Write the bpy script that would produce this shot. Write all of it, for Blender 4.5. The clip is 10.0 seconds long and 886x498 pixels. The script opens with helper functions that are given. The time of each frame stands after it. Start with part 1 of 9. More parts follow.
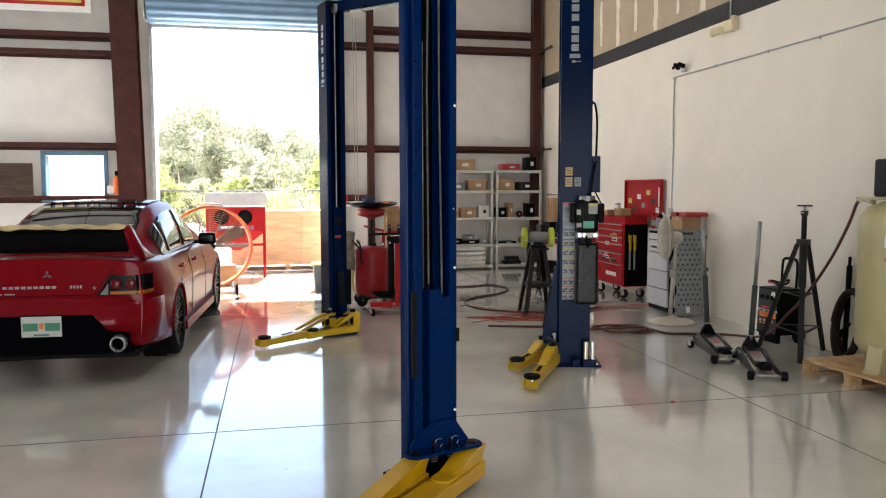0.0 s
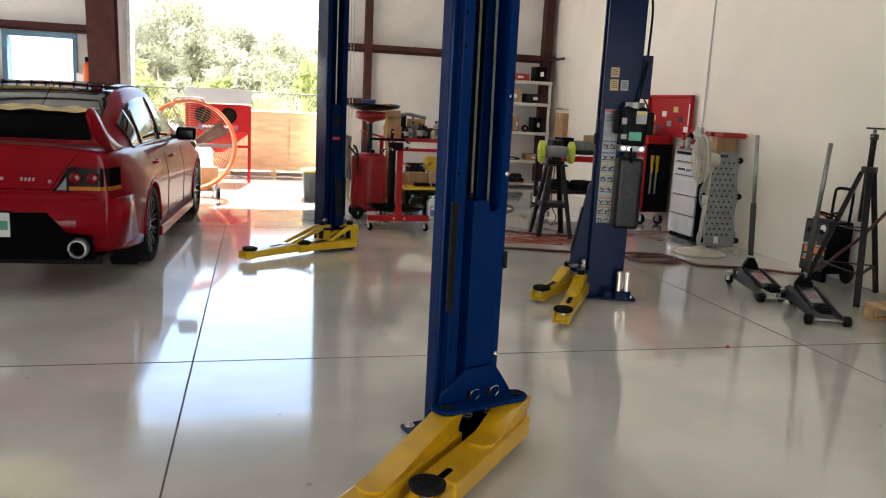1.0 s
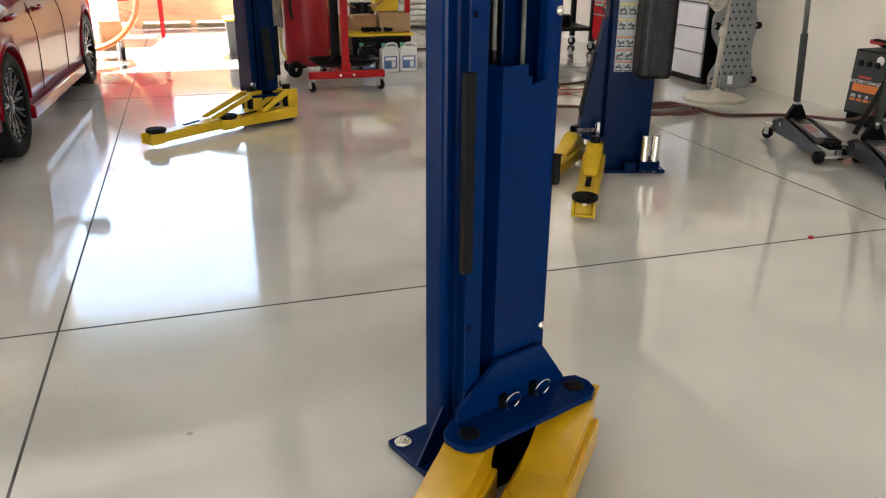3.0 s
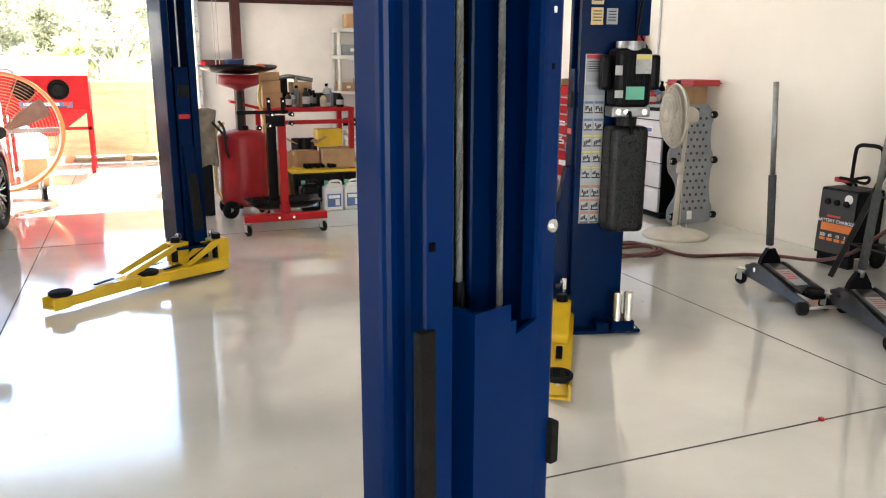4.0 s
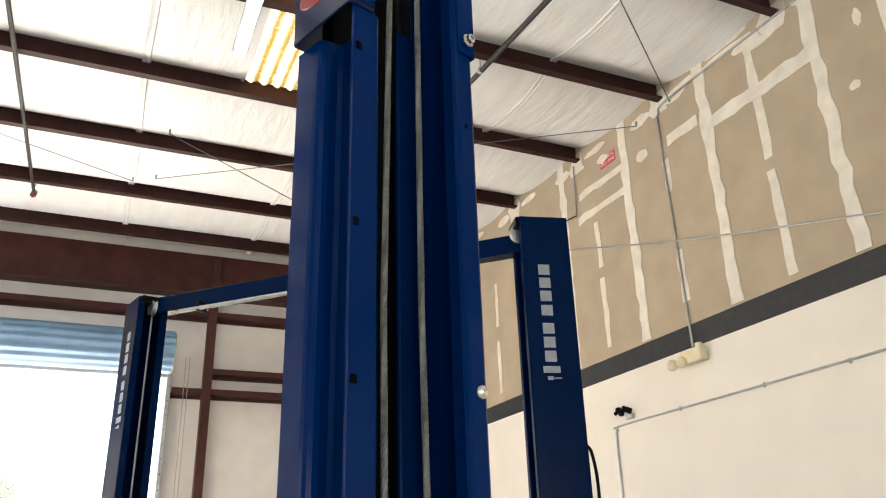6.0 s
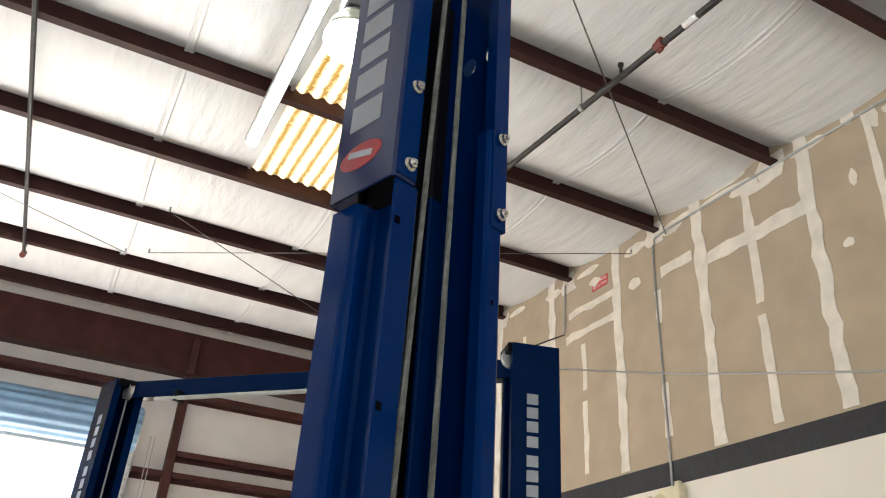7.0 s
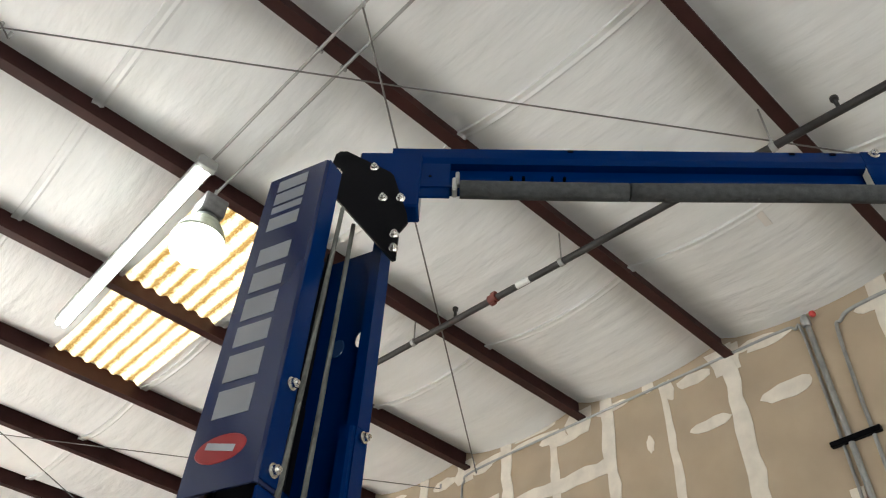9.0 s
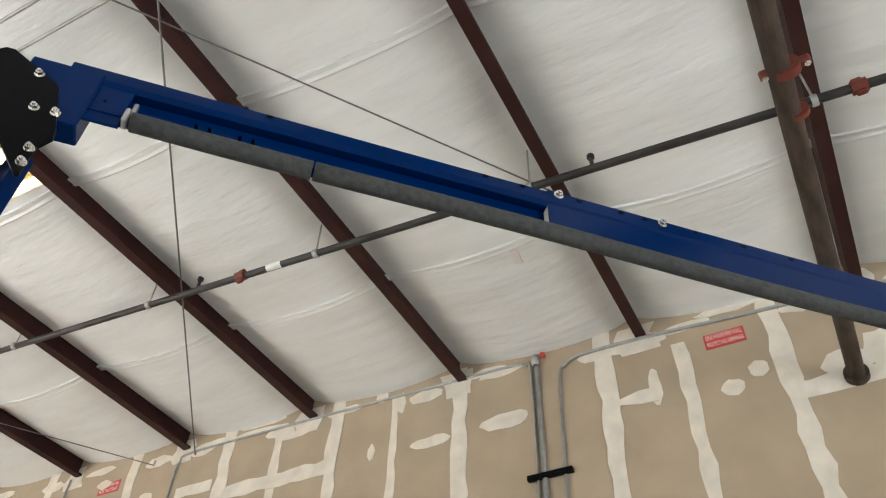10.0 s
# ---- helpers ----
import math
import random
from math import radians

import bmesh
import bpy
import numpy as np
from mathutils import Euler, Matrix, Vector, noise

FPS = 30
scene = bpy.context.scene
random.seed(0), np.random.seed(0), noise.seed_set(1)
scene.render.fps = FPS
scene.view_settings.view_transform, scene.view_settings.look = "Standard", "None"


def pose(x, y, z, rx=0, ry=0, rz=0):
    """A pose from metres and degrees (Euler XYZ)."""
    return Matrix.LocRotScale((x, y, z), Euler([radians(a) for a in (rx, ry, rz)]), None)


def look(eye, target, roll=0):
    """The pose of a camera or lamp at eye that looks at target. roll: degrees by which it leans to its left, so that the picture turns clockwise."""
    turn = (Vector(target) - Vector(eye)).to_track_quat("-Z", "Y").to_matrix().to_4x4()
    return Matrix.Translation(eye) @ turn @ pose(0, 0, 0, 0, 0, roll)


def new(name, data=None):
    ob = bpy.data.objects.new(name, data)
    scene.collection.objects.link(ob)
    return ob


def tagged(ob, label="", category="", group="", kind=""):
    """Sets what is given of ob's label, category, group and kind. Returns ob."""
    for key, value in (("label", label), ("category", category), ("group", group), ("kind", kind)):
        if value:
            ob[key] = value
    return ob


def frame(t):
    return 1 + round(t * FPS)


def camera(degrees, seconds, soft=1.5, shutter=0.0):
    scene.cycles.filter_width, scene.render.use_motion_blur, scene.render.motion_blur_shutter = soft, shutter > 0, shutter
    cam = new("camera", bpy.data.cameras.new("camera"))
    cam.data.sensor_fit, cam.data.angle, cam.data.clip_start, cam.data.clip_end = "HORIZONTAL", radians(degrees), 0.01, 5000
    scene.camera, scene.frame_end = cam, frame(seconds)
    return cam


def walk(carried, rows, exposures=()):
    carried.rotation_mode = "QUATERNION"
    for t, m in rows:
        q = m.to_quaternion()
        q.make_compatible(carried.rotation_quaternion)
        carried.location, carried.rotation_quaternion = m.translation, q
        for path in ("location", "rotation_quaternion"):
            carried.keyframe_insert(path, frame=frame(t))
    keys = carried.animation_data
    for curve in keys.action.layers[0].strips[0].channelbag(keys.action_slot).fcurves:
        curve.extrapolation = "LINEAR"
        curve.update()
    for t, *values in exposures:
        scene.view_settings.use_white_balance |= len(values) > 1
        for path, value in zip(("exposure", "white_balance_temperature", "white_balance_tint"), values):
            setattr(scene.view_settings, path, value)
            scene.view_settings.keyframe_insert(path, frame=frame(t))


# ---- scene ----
cam = camera(59.3, 10.0, soft=1.15)
PATH = [
    (0, (0.39, -0.053, 1.552), (0.811, 1.896, 1.395), -0.1),
    (0.5, (0.317, 0.427, 1.471), (0.678, 2.378, 1.22), 0.4),
    (1, (0.321, 0.892, 1.398), (0.788, 2.802, 1.033), 2.9),
    (1.5, (0.367, 1.319, 1.357), (0.886, 3.205, 0.941), 3.8),
    (2, (0.397, 1.731, 1.271), (0.884, 3.569, 0.652), 3.3),
    (2.2, (0.406, 1.875, 1.26), (0.949, 3.644, 0.501), 4.3),
    (3.3, (0.617, 2.488, 1.299), (1.18, 4.278, 0.609), -0.4),
    (3.5, (0.665, 2.627, 1.32), (1.262, 4.447, 0.744), -0.3),
    (4, (0.739, 2.896, 1.367), (1.45, 4.707, 0.907), 0.2),
    (4.5, (0.775, 2.921, 1.428), (1.519, 4.755, 1.14), -1.8),
    (5, (0.792, 2.917, 1.494), (1.572, 4.759, 1.507), -1.4),
    (5.5, (0.795, 2.879, 1.617), (1.556, 4.672, 2.068), -1.4),
    (5.7, (0.803, 2.883, 1.677), (1.559, 4.626, 2.301), -2.1),
    (6.8, (0.74, 2.864, 1.826), (1.484, 4.49, 2.723), 3.3),
    (7, (0.72, 2.867, 1.861), (1.462, 4.449, 2.835), 3.9),
    (7.5, (0.649, 2.869, 1.911), (1.471, 4.288, 3.057), 3.1),
    (8, (0.593, 2.871, 1.966), (1.466, 4.126, 3.256), 3.8),
    (8.5, (0.56, 2.856, 1.987), (1.409, 4.023, 3.372), 3.6),
    (9, (0.57, 2.828, 1.991), (1.492, 3.909, 3.399), 3.3),
    (9.5, (0.708, 2.737, 2.002), (1.801, 3.613, 3.429), 2.3),
    (10, (0.851, 2.644, 2.021), (2.07, 3.333, 3.449), 2.0),
]
EXPOSURES = [(0, 2.85, 6400, 10), (0.5, 2.8, 6400, 10), (1.5, 2.9, 6700, 10), (2.2, 3.0, 6800, 10), (3.5, 3.5, 6600, 10), (4.5, 3.76, 6500, 10), (5.5, 3.42, 6700, 9), (7.0, 3.12, 6400, 10), (8.0, 2.88, 6400, 9), (9.0, 2.98, 6400, 9), (9.5, 3.32, 6400, 9), (10, 3.18, 6400, 9)]
walk(cam, [(t, look(eye, target, roll)) for t, eye, target, roll in PATH], EXPOSURES)

# ---- world, sun, lamps ----
world = bpy.data.worlds.new("sky")
scene.world = world
world.use_nodes = True
wn = world.node_tree.nodes
sky = wn.new("ShaderNodeTexSky")
sky.sky_type, sky.sun_disc = "NISHITA", False
sky.dust_density, sky.ozone_density = 4.0, 0.4
sky.sun_elevation, sky.sun_rotation = radians(49), radians(205)
world.node_tree.links.new(sky.outputs[0], wn["Background"].inputs[0])
wn["Background"].inputs[1].default_value = 0.15


def sun_lamp():
    d = bpy.data.lights.new("sun", "SUN")
    d.energy, d.angle, d.color = 5.0, radians(0.6), (1, 0.95, 0.88)
    ob = new("sun", d)
    ob.matrix_world = look((0, 0, 0), (-0.12, -0.85, -1.0))
    return ob


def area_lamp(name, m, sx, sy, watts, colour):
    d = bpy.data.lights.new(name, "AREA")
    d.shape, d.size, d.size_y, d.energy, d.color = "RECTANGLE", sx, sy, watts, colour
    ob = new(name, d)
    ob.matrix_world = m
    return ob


sun_lamp()
# fill lamps added to the south, west and north-west; no gates known there
area_lamp("south_fill", look((-0.9, -5.7, 1.9), (-1.3, 2.0, 4.2)), 7.0, 4.0, 74, (0.98, 0.99, 1.0))
area_lamp("west_fill", look((-8.8, 6.5, 2.0), (2.0, 6.0, 4.2)), 7.0, 3.6, 19, (0.99, 0.985, 0.97))
area_lamp("north_west_fill", look((-6.8, 14.3, 2.3), (1.5, 4.0, 4.6)), 3.4, 4.2, 84, (0.99, 0.985, 0.97))

# ---- materials ----


def mat(name, base, rough=0.5, metal=0.0, grain=0.0, scale=8.0, bump=0.0, bscale=60.0, second=None, mix=0.5, coat=0.0, spec=0.5, distortion=0.0, stretch=(1, 1, 1), relief=0.01):
    m = bpy.data.materials.new(name)
    m.use_nodes = True
    nt = m.node_tree
    b = nt.nodes["Principled BSDF"]
    b.inputs["Roughness"].default_value, b.inputs["Metallic"].default_value = rough, metal
    b.inputs["Base Color"].default_value = (*base, 1)
    b.inputs["Specular IOR Level"].default_value = spec
    if coat:
        b.inputs["Coat Weight"].default_value, b.inputs["Coat Roughness"].default_value = coat, 0.08
    tc = nt.nodes.new("ShaderNodeTexCoord")
    mp = nt.nodes.new("ShaderNodeMapping")
    mp.inputs["Scale"].default_value = stretch
    nt.links.new(tc.outputs["Object"], mp.inputs[0])
    if grain or second:
        n1 = nt.nodes.new("ShaderNodeTexNoise")
        n1.inputs["Scale"].default_value, n1.inputs["Detail"].default_value, n1.inputs["Distortion"].default_value = scale, 6, distortion
        nt.links.new(mp.outputs[0], n1.inputs["Vector"])
        ramp = nt.nodes.new("ShaderNodeValToRGB")
        ramp.color_ramp.elements[0].position, ramp.color_ramp.elements[1].position = 0.5 - 0.25 * (1 - mix) - 0.05, 0.5 + 0.25 * (1 - mix) + 0.05
        lo = second or tuple(max(0, c * (1 - grain)) for c in base)
        hi = base if second else tuple(min(1, c * (1 + grain)) for c in base)
        ramp.color_ramp.elements[0].color, ramp.color_ramp.elements[1].color = (*lo, 1), (*hi, 1)
        nt.links.new(n1.outputs["Fac"], ramp.inputs[0])
        nt.links.new(ramp.outputs[0], b.inputs["Base Color"])
        mr = nt.nodes.new("ShaderNodeMapRange")
        mr.inputs[3].default_value, mr.inputs[4].default_value = max(0.02, rough * 0.8), min(1, rough * 1.2)
        n2 = nt.nodes.new("ShaderNodeTexNoise")
        n2.inputs["Scale"].default_value, n2.inputs["Detail"].default_value = scale * 4.3, 4
        nt.links.new(mp.outputs[0], n2.inputs["Vector"])
        nt.links.new(n2.outputs["Fac"], mr.inputs[0])
        nt.links.new(mr.outputs[0], b.inputs["Roughness"])
    if bump:
        nb = nt.nodes.new("ShaderNodeTexNoise")
        nb.inputs["Scale"].default_value, nb.inputs["Detail"].default_value = bscale, 5
        nt.links.new(mp.outputs[0], nb.inputs["Vector"])
        bp = nt.nodes.new("ShaderNodeBump")
        bp.inputs["Strength"].default_value, bp.inputs["Distance"].default_value = bump, relief
        nt.links.new(nb.outputs["Fac"], bp.inputs["Height"])
        nt.links.new(bp.outputs[0], b.inputs["Normal"])
    return m


def glow(name, colour, strength):
    m = bpy.data.materials.new(name)
    m.use_nodes = True
    b = m.node_tree.nodes["Principled BSDF"]
    b.inputs["Base Color"].default_value = (*colour, 1)
    b.inputs["Emission Color"].default_value, b.inputs["Emission Strength"].default_value = (*colour, 1), strength
    return m


def glass(name, colour=(1, 1, 1), rough=0.02):
    m = bpy.data.materials.new(name)
    m.use_nodes = True
    b = m.node_tree.nodes["Principled BSDF"]
    b.inputs["Base Color"].default_value = (*colour, 1)
    b.inputs["Transmission Weight"].default_value, b.inputs["Roughness"].default_value = 1, rough
    return m


M = {
    "floor": mat("sealed_epoxy_floor", (0.63, 0.615, 0.575), 0.11, 0, 0.11, 1.3, 0.10, 4.5, coat=0.5, spec=0.6),
    "joint": mat("joint_filler", (0.07, 0.065, 0.06), 0.9, 0, 0.6, 6),
    "wall": mat("cream_paint", (0.77, 0.71, 0.615), 0.75, 0, 0.03, 2.0, 0.04, 160),
    "band": mat("black_sealant_band", (0.022, 0.022, 0.024), 0.7, 0, 0.15, 4),
    "drywall": mat("raw_drywall_paper", (0.42, 0.337, 0.237), 0.9, 0, 0.07, 2.5, 0.02, 200),
    "mud": mat("joint_compound", (0.72, 0.67, 0.58), 0.9, 0, 0.10, 7.0, 0.1, 60),
    "blanket": mat("white_roof_blanket", (0.79, 0.805, 0.80), 0.42, 0, 0.04, 3.0, 0.8, 2.2, stretch=(2.2, 0.45, 1), relief=0.04),
    "liner": mat("white_vinyl_liner", (0.71, 0.685, 0.655), 0.45, 0, 0.05, 3.0, 0.25, 5.0),
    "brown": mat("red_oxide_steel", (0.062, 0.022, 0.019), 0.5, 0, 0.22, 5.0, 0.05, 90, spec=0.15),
    # the same red oxide, darkened for the shade among the purlins
    "purlin": mat("shaded_red_oxide_purlin", (0.038, 0.0145, 0.0125), 0.5, 0, 0.22, 5.0, 0.05, 90, spec=0.15),
    "blue": mat("blue_lift_paint", (0.0, 0.0135, 0.078), 0.12, 0, 0.08, 3.0, 0.015, 40, spec=0.085),
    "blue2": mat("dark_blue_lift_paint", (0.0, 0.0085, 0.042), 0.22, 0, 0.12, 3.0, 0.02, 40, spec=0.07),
    "yellow": mat("yellow_arm_paint", (0.60, 0.385, 0.012), 0.32, 0, 0.10, 9.0, 0.04, 70, coat=0.2),
    "amber_arm": mat("amber_yellow_arm_paint", (0.56, 0.315, 0.006), 0.30, 0, 0.10, 9.0, 0.04, 70, coat=0.15),
    "rubber": mat("black_rubber", (0.006, 0.006, 0.006), 0.7, 0, 0.3, 30, 0.2, 120, spec=0.15),
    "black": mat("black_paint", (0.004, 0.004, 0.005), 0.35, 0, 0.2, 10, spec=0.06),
    "steel": mat("galvanised_steel", (0.42, 0.43, 0.42), 0.5, 0.85, 0.15, 12, 0.05, 90),
    "zinc": mat("zinc_bolt", (0.75, 0.74, 0.70), 0.25, 1.0, 0.1, 40),
    "concrete": mat("pale_concrete", (0.66, 0.64, 0.60), 0.9, 0, 0.1, 1.2, 0.1, 60),
    "red": mat("red_enamel", (0.36, 0.009, 0.012), 0.38, 0, 0.10, 6, 0.02, 60, spec=0.15),
    "block": mat("block_grey", (0.3, 0.3, 0.3), 0.6),
}



def scuff_floor(m):
    """Adds uneven gloss, faint stains and tiny dark specks to the sealed floor."""
    nt = m.node_tree
    p = nt.nodes["Principled BSDF"]
    src = p.inputs["Base Color"].links[0].from_socket
    tc = nt.nodes.new("ShaderNodeTexCoord")
    n = nt.nodes.new("ShaderNodeTexNoise")
    n.inputs["Scale"].default_value, n.inputs["Detail"].default_value, n.inputs["Distortion"].default_value = 0.9, 7, 1.5
    v = nt.nodes.new("ShaderNodeTexVoronoi")
    v.inputs["Scale"].default_value = 2.6
    n3 = nt.nodes.new("ShaderNodeTexNoise")
    n3.inputs["Scale"].default_value = 9
    for k in (n, v, n3):
        nt.links.new(tc.outputs["Object"], k.inputs["Vector"])
    size = nt.nodes.new("ShaderNodeMath")
    size.operation, size.inputs[1].default_value = "MULTIPLY", 0.055
    nt.links.new(n3.outputs["Fac"], size.inputs[0])
    speck = nt.nodes.new("ShaderNodeMath")
    speck.operation = "LESS_THAN"
    nt.links.new(v.outputs["Distance"], speck.inputs[0])
    nt.links.new(size.outputs[0], speck.inputs[1])
    half = nt.nodes.new("ShaderNodeMath")
    half.operation, half.inputs[1].default_value = "MULTIPLY", 0.45
    nt.links.new(speck.outputs[0], half.inputs[0])
    stain = nt.nodes.new("ShaderNodeMixRGB")
    stain.inputs[2].default_value = (0.16, 0.15, 0.13, 1)
    nt.links.new(src, stain.inputs[1])
    nt.links.new(half.outputs[0], stain.inputs[0])
    # broad cloudy stains, and fine grit both pale and dark
    cloud = nt.nodes.new("ShaderNodeTexNoise")
    cloud.inputs["Scale"].default_value, cloud.inputs["Detail"].default_value, cloud.inputs["Distortion"].default_value = 0.55, 8, 0.8
    cr = nt.nodes.new("ShaderNodeMapRange")
    cr.inputs[1].default_value, cr.inputs[2].default_value, cr.inputs[3].default_value, cr.inputs[4].default_value = 0.3, 0.7, 0.84, 1.08
    tint = nt.nodes.new("ShaderNodeMixRGB")
    tint.blend_type, tint.inputs[0].default_value = "MULTIPLY", 1.0
    grit = nt.nodes.new("ShaderNodeTexVoronoi")
    grit.inputs["Scale"].default_value = 11
    gs = nt.nodes.new("ShaderNodeMath")
    gs.operation, gs.inputs[1].default_value = "LESS_THAN", 0.028
    gm = nt.nodes.new("ShaderNodeMixRGB")
    for k in (cloud, grit):
        nt.links.new(tc.outputs["Object"], k.inputs["Vector"])
    nt.links.new(cloud.outputs["Fac"], cr.inputs[0])
    nt.links.new(stain.outputs[0], tint.inputs[1])
    nt.links.new(cr.outputs[0], tint.inputs[2])
    nt.links.new(grit.outputs["Distance"], gs.inputs[0])
    nt.links.new(gs.outputs[0], gm.inputs[0])
    nt.links.new(tint.outputs[0], gm.inputs[1])
    spot = nt.nodes.new("ShaderNodeValToRGB")
    spot.color_ramp.elements[0].position, spot.color_ramp.elements[1].position = 0.45, 0.55
    spot.color_ramp.elements[0].color, spot.color_ramp.elements[1].color = (0.30, 0.28, 0.25, 1), (0.72, 0.70, 0.66, 1)
    nt.links.new(grit.outputs["Color"], spot.inputs[0])
    nt.links.new(spot.outputs[0], gm.inputs[2])
    nt.links.new(gm.outputs[0], p.inputs["Base Color"])
    rr = nt.nodes.new("ShaderNodeMapRange")
    rr.inputs[1].default_value, rr.inputs[2].default_value, rr.inputs[3].default_value, rr.inputs[4].default_value = 0.35, 0.7, 0.045, 0.15
    nt.links.new(n.outputs["Fac"], rr.inputs[0])
    nt.links.new(rr.outputs[0], p.inputs["Roughness"])


scuff_floor(M["floor"])
fb = M["floor"].node_tree.nodes["Principled BSDF"]
fb.inputs["Coat Weight"].default_value, fb.inputs["Coat IOR"].default_value, fb.inputs["Coat Roughness"].default_value = 0.75, 1.55, 0.075

# ---- building helpers ----


def obj(name, bm, material, parent=None, smooth=False):
    me = bpy.data.meshes.new(name)
    bm.normal_update()
    bm.to_mesh(me)
    bm.free()
    if smooth:
        me.shade_smooth()
    for m in material if isinstance(material, (list, tuple)) else [material]:
        me.materials.append(m)
    ob = new(name, me)
    if parent:
        ob.parent = parent
    return ob


def part(name, bm, material, parent, label="", smooth=False):
    return tagged(obj(name, bm, material, parent, smooth), label)


def thing(name, label, category, m=None, group="", kind=""):
    e = new(name)
    e.empty_display_size = 0.1
    if m is not None:
        e.matrix_basis = m
    return tagged(e, label, category, group, kind)


def box(bm, c, s, bevel=0.0, rot=None, seg=1):
    """Adds a box at centre c of size s, its edges rounded, to bm."""
    g = bmesh.ops.create_cube(bm, size=1)
    m = Matrix.Translation(c) @ (rot.to_matrix().to_4x4() if rot else Matrix()) @ Matrix.Diagonal((*s, 1))
    bmesh.ops.transform(bm, matrix=m, verts=g["verts"])
    if bevel:
        es = list({e for v in g["verts"] for e in v.link_edges})
        bmesh.ops.bevel(bm, geom=es, offset=bevel, segments=seg, affect="EDGES", profile=0.6, clamp_overlap=True)
    return bm


def span(bm, lo, hi, bevel=0.0, seg=1):
    return box(bm, [(a + b) / 2 for a, b in zip(lo, hi)], [abs(b - a) for a, b in zip(lo, hi)], bevel, None, seg)


def rod(bm, a, b, r, r2=None, n=12, caps=True):
    """A round bar from a to b."""
    a, b = Vector(a), Vector(b)
    g = bmesh.ops.create_cone(bm, cap_ends=caps, segments=n, radius1=r, radius2=r if r2 is None else r2, depth=(b - a).length)
    m = Matrix.Translation((a + b) / 2) @ (b - a).to_track_quat("Z", "Y").to_matrix().to_4x4()
    bmesh.ops.transform(bm, matrix=m, verts=g["verts"])
    return bm


def prism(bm, pts, h, m=None):
    """Extrudes the outline pts (x, y) from z = 0 to h, under m."""
    lo = [bm.verts.new((x, y, 0)) for x, y in pts]
    hi = [bm.verts.new((x, y, h)) for x, y in pts]
    n = len(pts)
    area = sum(pts[i][0] * pts[(i + 1) % n][1] - pts[(i + 1) % n][0] * pts[i][1] for i in range(n))
    fs = [bm.faces.new(hi), bm.faces.new(lo[::-1])] + [bm.faces.new((lo[i], lo[(i + 1) % n], hi[(i + 1) % n], hi[i])) for i in range(n)]
    if (area < 0) != (h < 0):
        bmesh.ops.reverse_faces(bm, faces=fs)
    if m is not None:
        bmesh.ops.transform(bm, matrix=m, verts=lo + hi)
    return bm


def strip(bm, pts, w, z0, z1, m=None):
    """A folded sheet of thickness w along the open outline pts, from z0 to z1."""
    P = [Vector((*p, 0)) for p in pts]
    offs = []
    for i, p in enumerate(P):
        d1 = (p - P[i - 1]).normalized() if i else (P[1] - p).normalized()
        d2 = (P[i + 1] - p).normalized() if i < len(P) - 1 else d1
        n1, n2 = Vector((-d1.y, d1.x, 0)), Vector((-d2.y, d2.x, 0))
        n = (n1 + n2).normalized()
        offs.append(p + n * (w / max(0.4, n.dot(n1))))
    T = Matrix.Translation((0, 0, z0))
    return prism(bm, [(p.x, p.y) for p in P] + [(p.x, p.y) for p in reversed(offs)], z1 - z0, m @ T if m is not None else T)


def lathe(bm, prof, n=24, m=None):
    """Turns the outline prof (r, z) about z."""
    rings = []
    for r, z in prof:
        if r < 1e-6:
            rings.append([bm.verts.new((0, 0, z))])
        else:
            rings.append([bm.verts.new((r * math.cos(2 * math.pi * i / n), r * math.sin(2 * math.pi * i / n), z)) for i in range(n)])
    for a, b in zip(rings, rings[1:]):
        for i in range(n):
            j = (i + 1) % n
            if len(a) == 1 and len(b) > 1:
                bm.faces.new((a[0], b[j], b[i]))
            elif len(b) == 1 and len(a) > 1:
                bm.faces.new((a[i], a[j], b[0]))
            elif len(a) > 1:
                bm.faces.new((a[i], a[j], b[j], b[i]))
    if m is not None:
        bmesh.ops.transform(bm, matrix=m, verts=[v for r in rings for v in r])
    return bm


def tube(bm, pts, r, n=8, closed=False):
    """A round tube along the points pts."""
    P = [Vector(p) for p in pts]
    rings, up = [], Vector((0, 0, 1))
    for i, p in enumerate(P):
        a = P[i - 1] if i or closed else p
        b = P[(i + 1) % len(P)] if i < len(P) - 1 or closed else p
        d = (b - a).normalized()
        side = d.cross(up)
        if side.length < 0.05:
            side = d.cross(Vector((1, 0, 0)))
        side.normalize()
        nrm = side.cross(d).normalized()
        up = nrm
        rings.append([bm.verts.new(p + r * (math.cos(2 * math.pi * k / n) * side + math.sin(2 * math.pi * k / n) * nrm)) for k in range(n)])
    pairs = list(zip(rings, rings[1:])) + ([(rings[-1], rings[0])] if closed else [])
    for a, b in pairs:
        for k in range(n):
            bm.faces.new((a[k], a[(k + 1) % n], b[(k + 1) % n], b[k]))
    if not closed:
        bm.faces.new(rings[0][::-1])
        bm.faces.new(rings[-1])
    return bm


def smooth_path(pts, n=6):
    """Points of a smooth curve through pts."""
    P = [Vector(p) for p in pts]
    P = [2 * P[0] - P[1]] + P + [2 * P[-1] - P[-2]]
    out = []
    for i in range(1, len(P) - 2):
        for k in range(n):
            t = k / n
            out.append(0.5 * (2 * P[i] + (P[i + 1] - P[i - 1]) * t + (2 * P[i - 1] - 5 * P[i] + 4 * P[i + 1] - P[i + 2]) * t * t + (3 * P[i] - P[i - 1] - 3 * P[i + 1] + P[i + 2]) * t ** 3))
    return out + [P[-2]]


